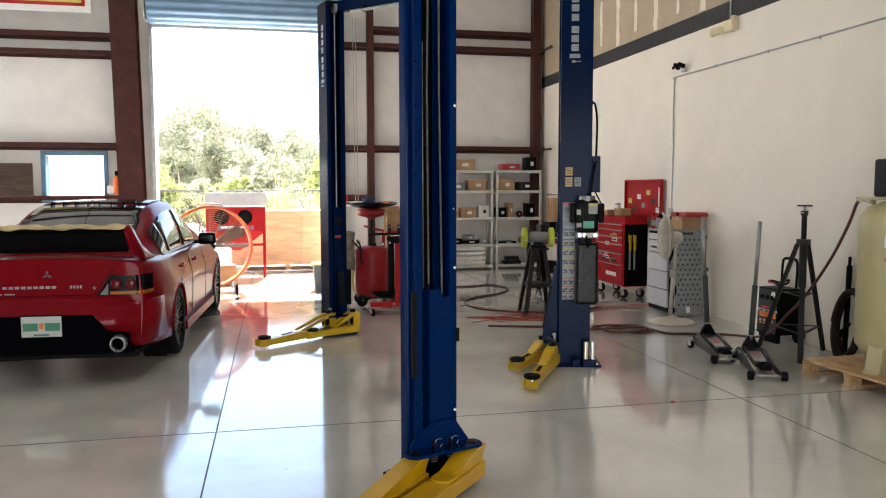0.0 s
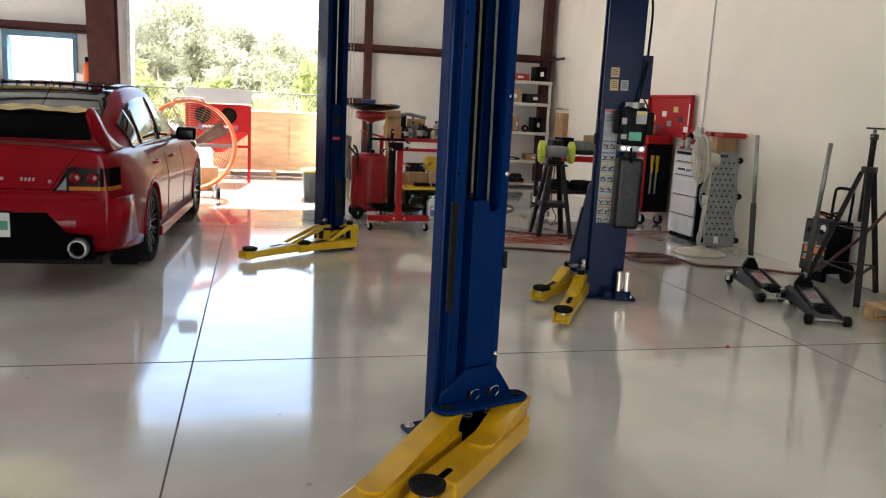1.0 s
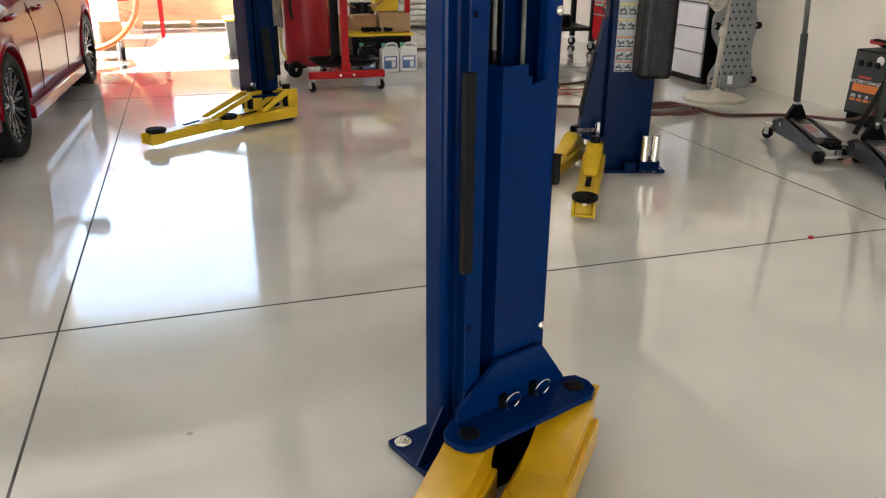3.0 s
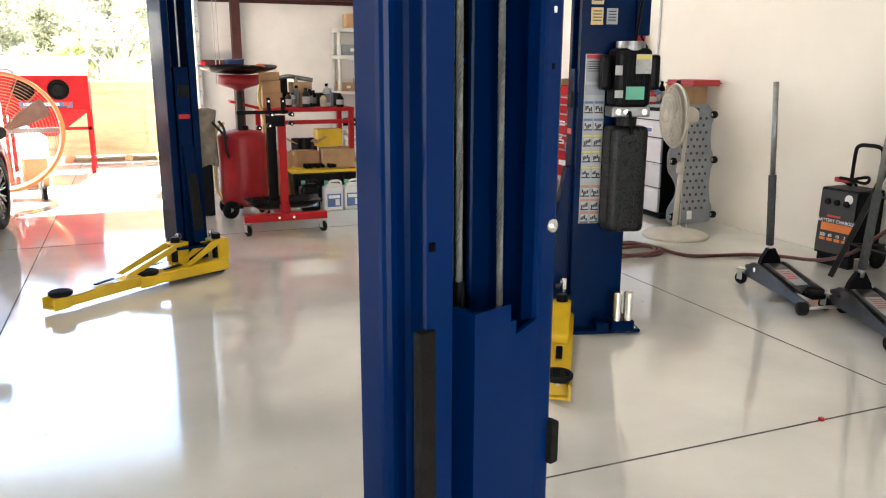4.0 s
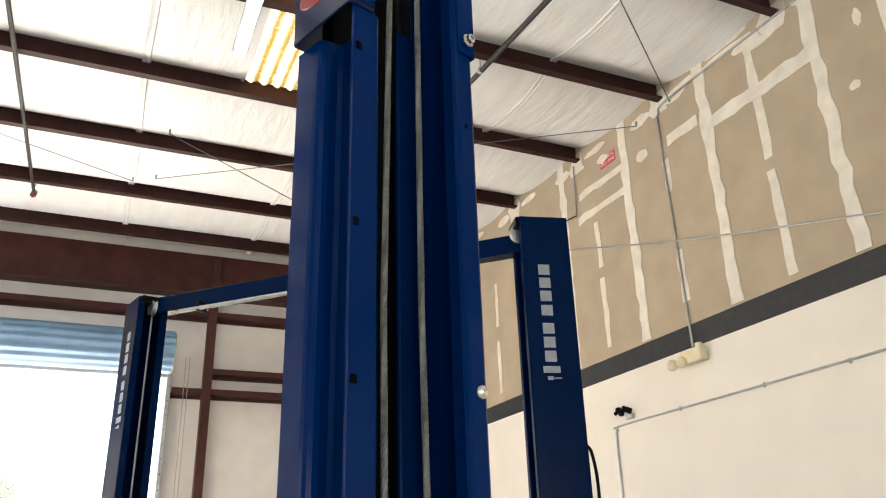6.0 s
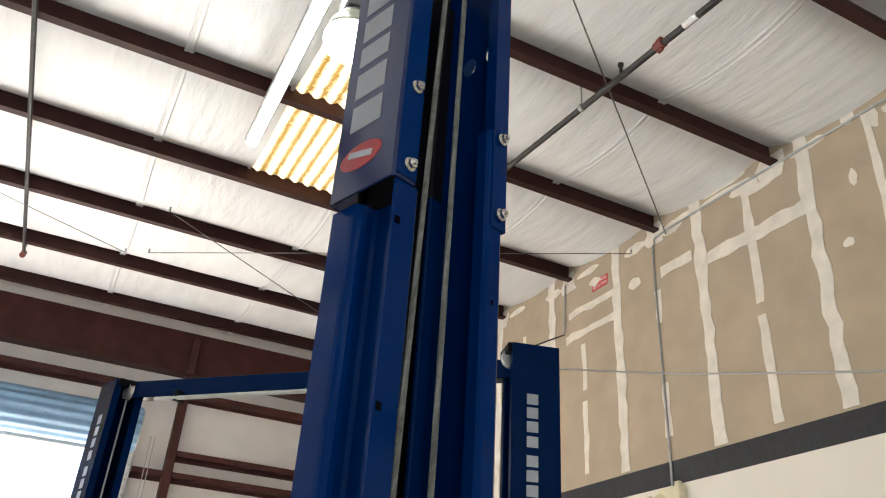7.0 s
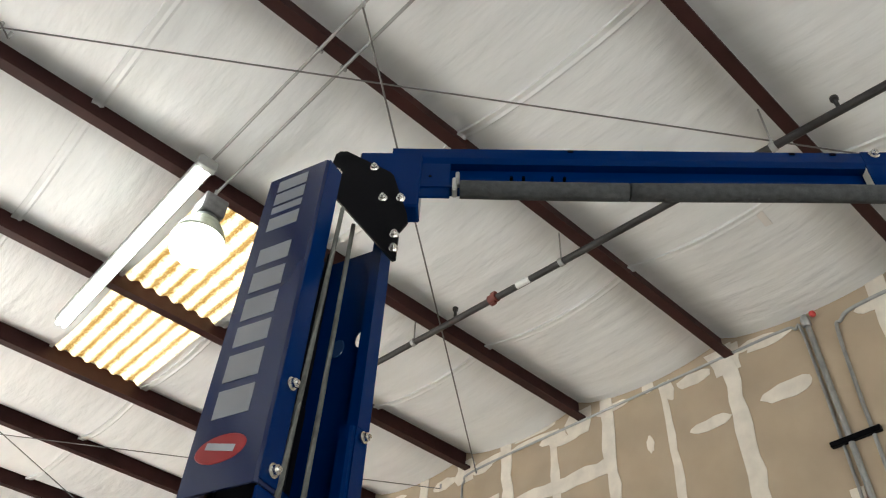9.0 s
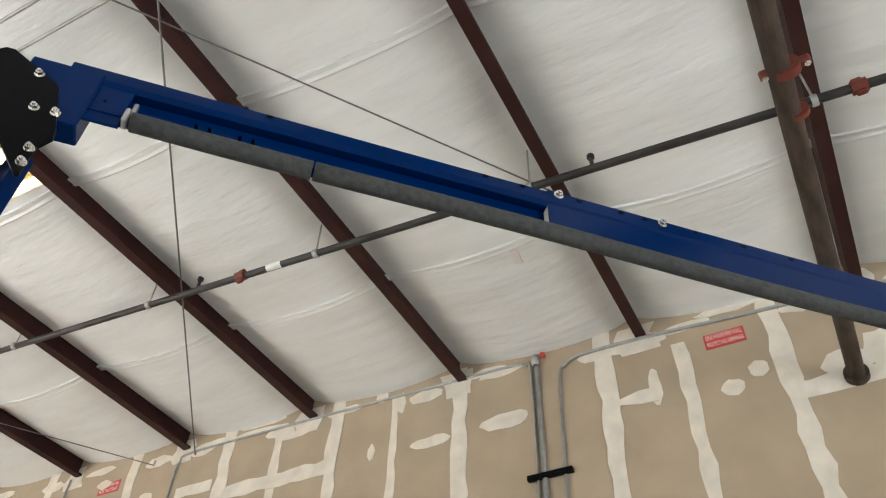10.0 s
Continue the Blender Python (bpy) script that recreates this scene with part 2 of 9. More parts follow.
def carve(bm, cutters):
    """Takes the closed meshes cutters out of bm and returns the rest."""
    a = obj("tmp_body", bm, M["steel"])
    tmp = []
    for c in cutters:
        o = obj("tmp_cut", c, M["steel"])
        tmp.append(o)
        md = a.modifiers.new("cut", "BOOLEAN")
        md.operation, md.object, md.solver = "DIFFERENCE", o, "EXACT"
    dg = bpy.context.evaluated_depsgraph_get()
    me = bpy.data.meshes.new_from_object(a.evaluated_get(dg))
    out = bmesh.new()
    out.from_mesh(me)
    for o in [a] + tmp:
        bpy.data.objects.remove(o)
    bpy.data.meshes.remove(me)
    return out


def new_bm():
    return bmesh.new()


B = new_bm

# ---- the hall ----
XW, YB, XL, YF = 5.535, 14.6, -9.0, -6.0
BAND_LO, BAND_HI = 3.475, 3.68


def roof(y):
    return 5.60 + 0.049 * y


def structure(name, bm, material, label):
    return tagged(obj(name, bm, material), label, name.split("_")[0], kind="structure")


structure("floor", span(B(), (XL, YF, -0.15), (XW, 14.8, 0)), M["floor"], "glossy pale grey sealed concrete workshop floor")
for x in (-4.07, 0.0, 3.728):
    structure("floor_joint", span(B(), (x - 0.004, YF, -0.01), (x + 0.004, 14.9, 0.0012)), M["joint"], "dark sawn control joint in the floor")
for y in (5.0, 0.6, 9.4):
    structure("floor_joint", span(B(), (XL, y - 0.004, -0.01), (XW, y + 0.004, 0.0012)), M["joint"], "dark sawn control joint in the floor")
structure("wall_east", span(B(), (XW, YF, 0), (XW + 0.2, 15.2, BAND_LO)), M["wall"], "smooth cream painted partition wall")
structure("wall_east_band", span(B(), (XW - 0.004, YF, BAND_LO), (XW + 0.2, 15.2, BAND_HI)), M["band"], "black sealant band between paint and drywall")
structure("wall_east_upper", span(B(), (XW, YF, BAND_HI), (XW + 0.2, 15.2, 7)), M["drywall"], "raw tan drywall with taped joints")
structure("wall_west", span(B(), (XL - 0.2, YF, 0), (XL, 15.2, 7)), M["liner"], "white lined side wall")
structure("wall_south", span(B(), (XL, YF - 0.2, 0), (XW, YF, 7)), M["wall"], "plain cream painted end wall")

# north wall, with the gate and the window cut through
DX0, DX1, DZ = -1.63, 1.60, 4.75
WX0, WX1, WZ0, WZ1 = -3.46, -2.52, 1.36, 2.12
nb = B()
for lo, hi in (((XL, YB, 0), (WX0, 14.8, 7)), ((WX0, YB, 0), (WX1, 14.8, WZ0)), ((WX0, YB, WZ1), (WX1, 14.8, 7)), ((WX1, YB, 0), (DX0, 14.8, 7)),
               ((DX0, YB, DZ), (DX1, 14.8, 7)), ((DX1, YB, 0), (XW, 14.8, 7))):
    span(nb, lo, hi)
structure("wall_north", nb, M["liner"], "white vinyl faced insulated steel wall")


def zee(name, a, b, depth, flange, material, label, toward):
    """A cold-formed girt or purlin from a to b."""
    a, b = Vector(a), Vector(b)
    d = (b - a).normalized()
    n = Vector(toward)
    s = d.cross(n)
    bm = B()
    m = Matrix.Translation(a) @ Matrix((s, n, d)).transposed().to_4x4()
    L = (b - a).length
    t = 0.008
    strip(bm, [(-flange, depth - 0.015), (-flange, depth), (0, depth), (0, 0), (flange, 0), (flange, 0.015)], t, 0, L, m)
    bmesh.ops.recalc_face_normals(bm, faces=bm.faces)
    return structure(name, bm, material, label)


for z, x0, x1 in ((2.27, DX1 + 0.08, XW), (4.14, DX1 + 0.08, XW), (4.44, 2.2, 5.3), (1.36, DX1 + 0.08, 2.1), (2.27, XL, -2.2), (4.14, XL, -2.2), (3.84, XL, -2.2), (1.36, XL, -2.2), (5.3, XL, XW)):
    zee("girt_1", (x0, YB, z), (x1, YB, z), 0.17, 0.06, M["brown"], "red oxide painted steel wall girt", (0, -1, 0))
for x, w in ((2.16, 0.12), (5.38, 0.16)):
    structure("post_1", span(B(), (x - w / 2, YB - 0.19, 0), (x + w / 2, YB, 6.2), 0.004), M["brown"], "red oxide painted steel wall post")
# rigid frame column beside the gate, and the beam above
cb = B()
prism(cb, [(-2.20, 0), (-1.80, 0), (-1.90, 6.2), (-2.33, 6.2)], 0.012, Matrix.Translation((0, 14.28, 0)) @ pose(0, 0, 0, 90))
prism(cb, [(-2.20, 0), (-1.80, 0), (-1.90, 6.2), (-2.33, 6.2)], 0.012, Matrix.Translation((0, 14.60, 0)) @ pose(0, 0, 0, 90))
prism(cb, [(-1.91, 0), (-1.90, 0), (-1.99, 6.2), (-2.00, 6.2)], 0.30, Matrix.Translation((0, 14.585, 0)) @ pose(0, 0, 0, 90))
structure("column_1", cb, M["brown"], "tapered red oxide steel frame column")
structure("beam_1", span(B(), (XL, YB - 0.12, 5.62), (XW, YB - 0.1, 6.28)), M["brown"], "deep red oxide steel eave beam")
structure("beam_2", span(B(), (XL, YB - 0.25, 5.60), (XW, YB, 5.62)), M["brown"], "steel beam flange")
for k in range(-5, 7):
    y = 5.09 + 1.5 * k
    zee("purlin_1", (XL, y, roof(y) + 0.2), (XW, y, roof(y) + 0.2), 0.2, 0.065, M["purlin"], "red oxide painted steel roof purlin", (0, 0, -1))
SX0, SX1, SY0, SY1 = 1.68, 2.53, 6.62, 9.55


def blanket_z(x, y):
    """Underside of the roof blanket: it sags in each bay and pulls up to the purlins."""
    u = ((y - 5.09) / 1.5) % 1.0
    return roof(y) + 0.196 - 0.125 * math.sin(math.pi * u) ** 0.62 - 0.006 * math.sin(2.1 * x + 1.3 * y) * math.sin(math.pi * u)


rf = span(B(), (XL, YF, 0.215), (XW, 14.8, 0.28))
for v in rf.verts:
    v.co.z += roof(v.co.y)
structure("roof", rf, M["liner"], "steel roof deck above the insulation")
cl = B()
xs = sorted({round(XL + (XW - XL) * k / 46, 3) for k in range(47)} | {SX0, SX1})
ys = [5.09 + 1.5 * k + 1.5 * j / 12 for k in range(-7, 6) for j in range(12)] + [5.09 + 1.5 * 6]
ys = [y for y in ys if YF < y < 14.7]
cv = [[cl.verts.new((px, py, blanket_z(px, py))) for py in ys] for px in xs]
for i in range(len(xs) - 1):
    for j in range(len(ys) - 1):
        mx_, my_ = (xs[i] + xs[i + 1]) / 2, (ys[j] + ys[j + 1]) / 2
        if not (SX0 < mx_ < SX1 and 6.59 < my_ < 9.59):
            cl.faces.new((cv[i][j], cv[i][j + 1], cv[i + 1][j + 1], cv[i + 1][j]))
ceil = structure("ceiling", cl, M["blanket"], "white vinyl faced roof insulation sagging between purlins")
for p in ceil.data.polygons:
    p.use_smooth = True
structure("ground", span(B(), (-120, 14.8, -0.25), (120, 200, -0.02)), M["concrete"], "bright pale concrete yard")

# ---- the two-post lifts ----


def hexbolt(bm, c, n, r=0.014):
    """A washer, a hexagon head and a stub at c, looking along n."""
    c, n = Vector(c), Vector(n).normalized()
    rod(bm, c, c + n * 0.003, r * 1.35, n=14)
    rod(bm, c + n * 0.003, c + n * 0.011, r, n=6)
    rod(bm, c + n * 0.011, c + n * 0.016, r * 0.5, n=8)


def wire_rope(bm, a, b, r, turns):
    """A twisted wire rope of five strands from a to b."""
    a, b = Vector(a), Vector(b)
    d = b - a
    n = turns * 8
    x = d.normalized().orthogonal().normalized()
    y = d.normalized().cross(x)
    for s in range(5):
        pts = [a + d * (i / n) + (r * 0.58) * (math.cos(i / n * turns * 2 * math.pi + s * 2 * math.pi / 5) * x + math.sin(i / n * turns * 2 * math.pi + s * 2 * math.pi / 5) * y) for i in range(n + 1)]
        tube(bm, pts, r * 0.46, 5)


def arm_pad(arm, m, L, z_pad, paint):
    """The screw pad in its bracket at the tip of an arm of length L."""
    # bracket, screw and rubber pad
    bm = B()
    pm = m @ Matrix.Translation((L, 0, 0))
    for s in (-1, 1):
        box(bm, (0.03, s * 0.05, 0.06), (0.10, 0.012, 0.07), 0.004)
    box(bm, (0.02, 0, 0.032), (0.11, 0.10, 0.012), 0.004)
    bmesh.ops.transform(bm, matrix=pm, verts=bm.verts)
    part("pad_bracket", bm, paint, arm)
    part("screw", rod(B(), pm @ Vector((0, 0, 0.03)), pm @ Vector((0, 0, z_pad - 0.02)), 0.028, n=18), M["zinc"], arm, "chrome lifting screw", smooth=False)
    bm = lathe(B(), [(0, z_pad - 0.028), (0.055, z_pad - 0.028), (0.064, z_pad - 0.02), (0.065, z_pad - 0.005), (0.058, z_pad), (0.05, z_pad - 0.003), (0, z_pad - 0.003)], 28, pm)
    pad_ob = part("rubber_pad", bm, M["rubber"], arm, "round black rubber lifting pad")
    bm = B()
    for k in range(-4, 5):
        w = math.sqrt(max(0, 0.048 ** 2 - (k * 0.011) ** 2))
        if w > 0.012:
            box(bm, (k * 0.011, 0, z_pad - 0.001), (0.004, 2 * w, 0.004))
            box(bm, (0, k * 0.011, z_pad - 0.0012), (2 * w, 0.004, 0.004))
    bmesh.ops.transform(bm, matrix=pm, verts=bm.verts)
    part("tread", bm, M["rubber"], pad_ob)


def gooseneck_arm(parent, root, pad, w=0.13, top=0.192, reach=0.42, out=0.84):
    """A boxed arm whose strap drops from the pivot plate on to the outer tube; the inner tube carries the pad."""
    root, pad = Vector(root), Vector(pad)
    d = pad - root
    L = d.length
    m = Matrix.Translation((root.x, root.y, 0)) @ pose(0, 0, 0, 0, 0, math.degrees(math.atan2(d.y, d.x)))
    flat = Matrix(((1, 0, 0, 0), (0, 0, 1, 0), (0, 1, 0, 0), (0, 0, 0, 1)))
    paint = M["amber_arm"]
    bm = span(B(), (-0.03, -w / 2, 0.032), (L * out, w / 2, 0.112), 0.007, 2)
    bmesh.ops.transform(bm, matrix=m, verts=bm.verts)
    arm = part("swing_arm", bm, paint, parent, "amber yellow boxed lift arm")
    bm = span(B(), (L * out + 0.0005, -w / 2 + 0.012, 0.042), (L + 0.02, w / 2 - 0.012, 0.102), 0.005, 2)
    bmesh.ops.transform(bm, matrix=m, verts=bm.verts)
    part("inner_tube", bm, paint, arm)
    e = L * reach
    sw = w * 0.40
    # strap: level at the pivot, sloping, then flat on the tube with a rounded tip
    bm = B()
    prism(bm, [(-0.062, top), (0.035, top), (0.060, top - 0.006), (e, 0.128), (e + 0.025, 0.1245), (e + 0.09, 0.1245), (e + 0.09, 0.1125), (e + 0.02, 0.1125), (e - 0.004, 0.116), (0.055, top - 0.018), (0.030, top - 0.012), (-0.062, top - 0.012)], 2 * sw, Matrix.Translation((0, -sw, 0)) @ flat)
    n = 12
    prism(bm, [(e + 0.0895 + sw * 0.75 * math.sin(math.pi * k / n), -sw * math.cos(math.pi * k / n)) for k in range(n + 1)], 0.012, Matrix.Translation((0, 0, 0.1125)))
    bmesh.ops.recalc_face_normals(bm, faces=bm.faces)
    bmesh.ops.transform(bm, matrix=m, verts=bm.verts)
    part("strap", bm, paint, arm, "bent steel strap over the arm")
    for s in (-1, 1):
        bm = prism(B(), [(-0.020, 0.1125), (e - 0.01, 0.1125), (0.055, top - 0.019), (0.030, top - 0.013), (-0.058, top - 0.013), (-0.052, 0.168), (-0.030, 0.150), (-0.022, 0.132)], 0.009, Matrix.Translation((0, s * (sw - 0.006) - 0.0045, 0)) @ flat)
        bmesh.ops.recalc_face_normals(bm, faces=bm.faces)
        bmesh.ops.transform(bm, matrix=m, verts=bm.verts)
        part("cheek", bm, paint, arm)
    bm = lathe(B(), [(0, 0.05), (0.038, 0.05), (0.040, 0.054), (0.040, top - 0.014), (0, top - 0.014)], 20, m)
    part("pivot_barrel", bm, paint, arm, smooth=False)
    bm = B()
    box(bm, (L - 0.115, 0, 0.1125), (0.10, 0.028, 0.0016))
    for xx in (-0.05, 0.05):
        rod(bm, (L - 0.115 + xx, 0, 0.1115), (L - 0.115 + xx, 0, 0.1136), 0.014, n=14)
    bmesh.ops.transform(bm, matrix=m, verts=bm.verts)
    part("slot", bm, M["hole"], arm, "dark adjustment slot")
    arm_pad(arm, m, L, 0.14, paint)
    part("pivot_pin", lathe(B(), [(0, 0.2165), (0.022, 0.2165), (0.026, 0.213), (0.026, 0.05), (0, 0.05)], 18, Matrix.Translation((root.x, root.y, 0))), M["black"], arm, "black pivot pin")
    return arm


def swing_arm(parent, root, pad, w0, w1, h0, z_pad, pin=True, framed=False):
    """A yellow arm from the root pivot to the pad, in the parent's frame."""
    root, pad = Vector(root), Vector(pad)
    d = pad - root
    L = d.length
    ang = math.degrees(math.atan2(d.y, d.x))
    m = Matrix.Translation((root.x, root.y, 0)) @ pose(0, 0, 0, 0, 0, ang)
    bm = B()
    # lower beam, tapering towards the pad
    b0, b1 = w0 / 2, w1 / 2
    for (x0, x1, z0, z1, y0, y1) in ((-0.05, L + 0.05, 0.03, 0.105, b0, b1),):
        v = [bm.verts.new(p) for p in ((x0, -y0, z0), (x0, y0, z0), (x1, y1, z0), (x1, -y1, z0), (x0, -y0, z1 + 0.01), (x0, y0, z1 + 0.01), (x1 - 0.03, y1, z1 - 0.02), (x1 - 0.03, -y1, z1 - 0.02))]
        for f in ((3, 2, 1, 0), (4, 5, 6, 7), (0, 1, 5, 4), (1, 2, 6, 5), (2, 3, 7, 6), (3, 0, 4, 7)):
            bm.faces.new([v[i] for i in f])
    bmesh.ops.bevel(bm, geom=list(bm.edges), offset=0.008, segments=2, affect="EDGES")
    bmesh.ops.transform(bm, matrix=m, verts=bm.verts)
    arm = part("swing_arm", bm, M["yellow"], parent, "yellow painted lift arm")
    # raised web from the pivot, sloping down on to the beam
    hw = w0 * 0.36
    if framed:
        for q in (-1, 1):
            bm = B()
            prism(bm, [(-0.06, 0.10), (0.02, 0.10), (0.02, h0), (-0.06, h0)], 0.012, pose(0, q * hw + 0.006, 0, 90))
            prism(bm, [(0.021, h0 - 0.035), (0.05, h0), (0.021, h0)], 0.012, pose(0, q * hw + 0.006, 0, 90))
            prism(bm, [(0.05, h0), (L * 0.52, 0.118), (L * 0.46, 0.105), (0.022, h0 - 0.036)], 0.012, pose(0, q * hw + 0.0065, 0, 90))
            bmesh.ops.transform(bm, matrix=m, verts=bm.verts)
            part("web", bm, M["yellow"], arm)
        bm = span(B(), (-0.06, -hw + 0.007, h0 - 0.012), (0.05, hw - 0.007, h0))
        bmesh.ops.transform(bm, matrix=m, verts=bm.verts)
    else:
        bm = B()
        v = [bm.verts.new(p) for p in ((-0.055, -hw, 0.11), (-0.055, hw, 0.11), (L * 0.52, hw * 0.9, 0.105), (L * 0.52, -hw * 0.9, 0.105),
                                       (-0.055, -hw, h0), (-0.055, hw, h0), (0.06, hw, h0), (0.06, -hw, h0), (L * 0.45, hw * 0.9, 0.125), (L * 0.45, -hw * 0.9, 0.125))]
        for f in ((3, 2, 1, 0), (4, 7, 6, 5), (0, 1, 5, 4), (7, 9, 8, 6), (9, 3, 2, 8), (1, 2, 8, 6, 5), (0, 4, 7, 9, 3)):
            bm.faces.new([v[i] for i in f])
        bmesh.ops.recalc_face_normals(bm, faces=bm.faces)
        bmesh.ops.bevel(bm, geom=list(bm.edges), offset=0.009, segments=2, affect="EDGES")
        bmesh.ops.transform(bm, matrix=m, verts=bm.verts)
    part("web", bm, M["yellow"], arm)
    bm = B()
    box(bm, (L * 0.66, 0, 0.107), (0.13, 0.03, 0.008), 0.003, Euler((0, radians(3), 0)))
    bmesh.ops.transform(bm, matrix=m, verts=bm.verts)
    part("slot", bm, M["black"], arm, "dark adjustment slot")
    arm_pad(arm, m, L, z_pad, M["yellow"])
    if pin:
        part("pivot_pin", lathe(B(), [(0, h0 + 0.035), (0.026, h0 + 0.035), (0.03, h0 + 0.028), (0.03, 0.05), (0, 0.05)], 18, Matrix.Translation((root.x, root.y, 0))), M["black"], arm, "black pivot pin")
    return arm


def letter_blocks(parent, name, material, rows, label):
    """Plain upright blocks in place of a maker's name. rows: matrices of unit boxes."""
    for m in rows:
        bm = box(B(), (0, 0, 0), (1, 1, 1))
        bmesh.ops.transform(bm, matrix=m, verts=bm.verts)
        part(name, bm, material, parent, label)


M["pale"] = mat("pale_grey_decal", (0.27, 0.29, 0.31), 0.45, 0, 0.12, 20)
M["cover"] = mat("dark_blue_cover_film", (0.008, 0.016, 0.06), 0.14, 0, 0.10, 4, coat=0.25, spec=0.3)
M["decal_red"] = mat("red_oval_decal", (0.40, 0.015, 0.015), 0.3, 0, 0.1, 15)
M["white_decal"] = mat("white_decal", (0.75, 0.75, 0.73), 0.5, 0, 0.06, 20)
M["foam"] = mat("grey_foam_sleeve", (0.06, 0.064, 0.064), 0.85, 0, 0.2, 60, 0.3, 200, spec=0.2)
M["rope"] = mat("greased_wire_rope", (0.13, 0.135, 0.12), 0.55, 0.2, 0.25, 60)
M["badge_red"] = mat("dark_red_badge", (0.24, 0.010, 0.012), 0.35, 0, 0.1, 20)
M["name_grey"] = mat("grey_name_film", (0.19, 0.20, 0.215), 0.3, 0, 0.08, 12)
M["motor_label"] = mat("dull_white_label", (0.34, 0.34, 0.33), 0.55, 0, 0.15, 30)
M["frame_grey"] = mat("grey_label_frame", (0.22, 0.23, 0.23), 0.5, 0, 0.1, 30)
M["field_grey"] = mat("off_white_label_field", (0.40, 0.41, 0.42), 0.5, 0, 0.1, 30)
M["sheet_white"] = mat("faded_label_sheet", (0.36, 0.38, 0.39), 0.5, 0, 0.1, 20)
M["reflection_blue"] = mat("pale_blue_reflection", (0.02, 0.05, 0.13), 0.2, 0, 0.05, 8)
M["hole"] = mat("dark_hole", (0.003, 0.003, 0.004), 0.9, spec=0.0)

H1 = 3.31


def lift_one_post(name, m, detail=True):
    """The post of the lift beside the camera: opening towards -y, panel's left edge at x = 0."""
    t = thing(name, "royal blue steel two-post lift column with yellow arms", "vehicle lift", m, "two-post lift columns")
    prof = [(-0.023, 0.006), (0.020, 0.006), (0.026, 0.012), (0.026, 0.094), (0.020, 0.100), (0.006, 0.100), (-0.002, 0.102), (-0.008, 0.106), (-0.011, 0.112), (-0.012, 0.120), (-0.012, 0.168), (-0.008, 0.172),
            (0.231, 0.172), (0.235, 0.168), (0.235, 0.006), (0.233, 0.002), (0.229, 0), (0.201, 0), (0.195, 0.002), (0.192, 0.008), (0.192, 0.03)]
    bm = strip(B(), prof, -0.006, 0.02, 2.545)
    bmesh.ops.recalc_face_normals(bm, faces=bm.faces)
    col = part("column", bm, M["blue"], t)
    bm = strip(B(), prof[12:], -0.006, 2.545, 2.773)
    bmesh.ops.recalc_face_normals(bm, faces=bm.faces)
    part("column_top", bm, M["blue"], col)
    # inner guide and back stiffener; the guide's darker blue stands for the recess's shade
    bm = B()
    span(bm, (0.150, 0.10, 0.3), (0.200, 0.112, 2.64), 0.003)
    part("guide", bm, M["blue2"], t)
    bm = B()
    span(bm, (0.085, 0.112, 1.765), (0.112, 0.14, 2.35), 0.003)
    # black sheet added where the column's back wall lies in shade
    part("inner_shade_sheet", span(B(), (0.035, 0.142, 0.99), (0.222, 0.160, H1 - 0.45), 0.003), M["black"], t, "black sheet for the shade inside the column")
    for zt in (1.03, 1.374):
        part("inner_tie", span(B(), (0.085, 0.113, zt - 0.004), (0.149, 0.141, zt + 0.004), 0.001), M["blue"], t)
    part("latch_rod", rod(B(), (0.092, 0.105, 1.0), (0.090, 0.105, 2.3), 0.003, n=8), M["steel"], t, "", True)
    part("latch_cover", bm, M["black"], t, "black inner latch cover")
    # base plate with anchor bolts
    bm = B()
    box(bm, (0.1175, 0.10, 0.011), (0.40, 0.30, 0.022), 0.008, seg=2)
    part("base_plate", bm, M["blue"], t)
    for x, y in ((-0.055, 0.0), (-0.055, 0.215), (0.29, 0.0), (0.29, 0.215)):
        bm = B()
        hexbolt(bm, (x, y, 0.022), (0, 0, 1), 0.017)
        part("anchor_bolt", bm, M["zinc"], t)
    for x in (0.0, 0.235):
        bm = B()
        s = -1 if x == 0 else 1
        prism(bm, [(0, 0), (s * 0.09, 0), (0, 0.16)], 0.008, Matrix.Translation((x + s * 0.001, 0.11, 0.022)) @ pose(0, 0, 0, 90))
        part("gusset", bm, M["blue"], t)
    # carriage
    bm = B()
    prism(bm, [(0.066, 0.22), (0.198, 0.22), (0.198, 0.995), (0.150, 0.98), (0.150, 1.002), (0.138, 1.002), (0.138, 1.028), (0.066, 1.028)], 0.008, Matrix.Translation((0, 0.008, 0)) @ pose(0, 0, 0, 90))
    span(bm, (0.066, 0.008, 0.22), (0.074, 0.12, 1.028))
    span(bm, (0.190, 0.008, 0.22), (0.198, 0.12, 0.98))
    car = part("carriage", bm, M["blue"], t)
    bm = B()
    prism(bm, [(-0.062, 0.205), (0.292, 0.205), (0.288, 0.222), (0.205, 0.338), (0.058, 0.338), (-0.060, 0.243)], 0.012, Matrix.Translation((0, -0.012, 0)) @ pose(0, 0, 0, 90))
    part("apron", bm, M["blue"], car)
    bm = B()
    prism(bm, [(-0.105, -0.025), (-0.118, -0.05), (-0.115, -0.085), (-0.098, -0.112), (-0.07, -0.125), (0.29, -0.125), (0.325, -0.105), (0.338, -0.07), (0.33, -0.03), (0.25, 0.005), (-0.06, 0.005)], 0.016, Matrix.Translation((0, 0, 0.195)))
    bmesh.ops.bevel(bm, geom=list(bm.edges), offset=0.003, segments=1, affect="EDGES")
    part("pivot_plate", bm, M["blue"], car)
    bm = B()
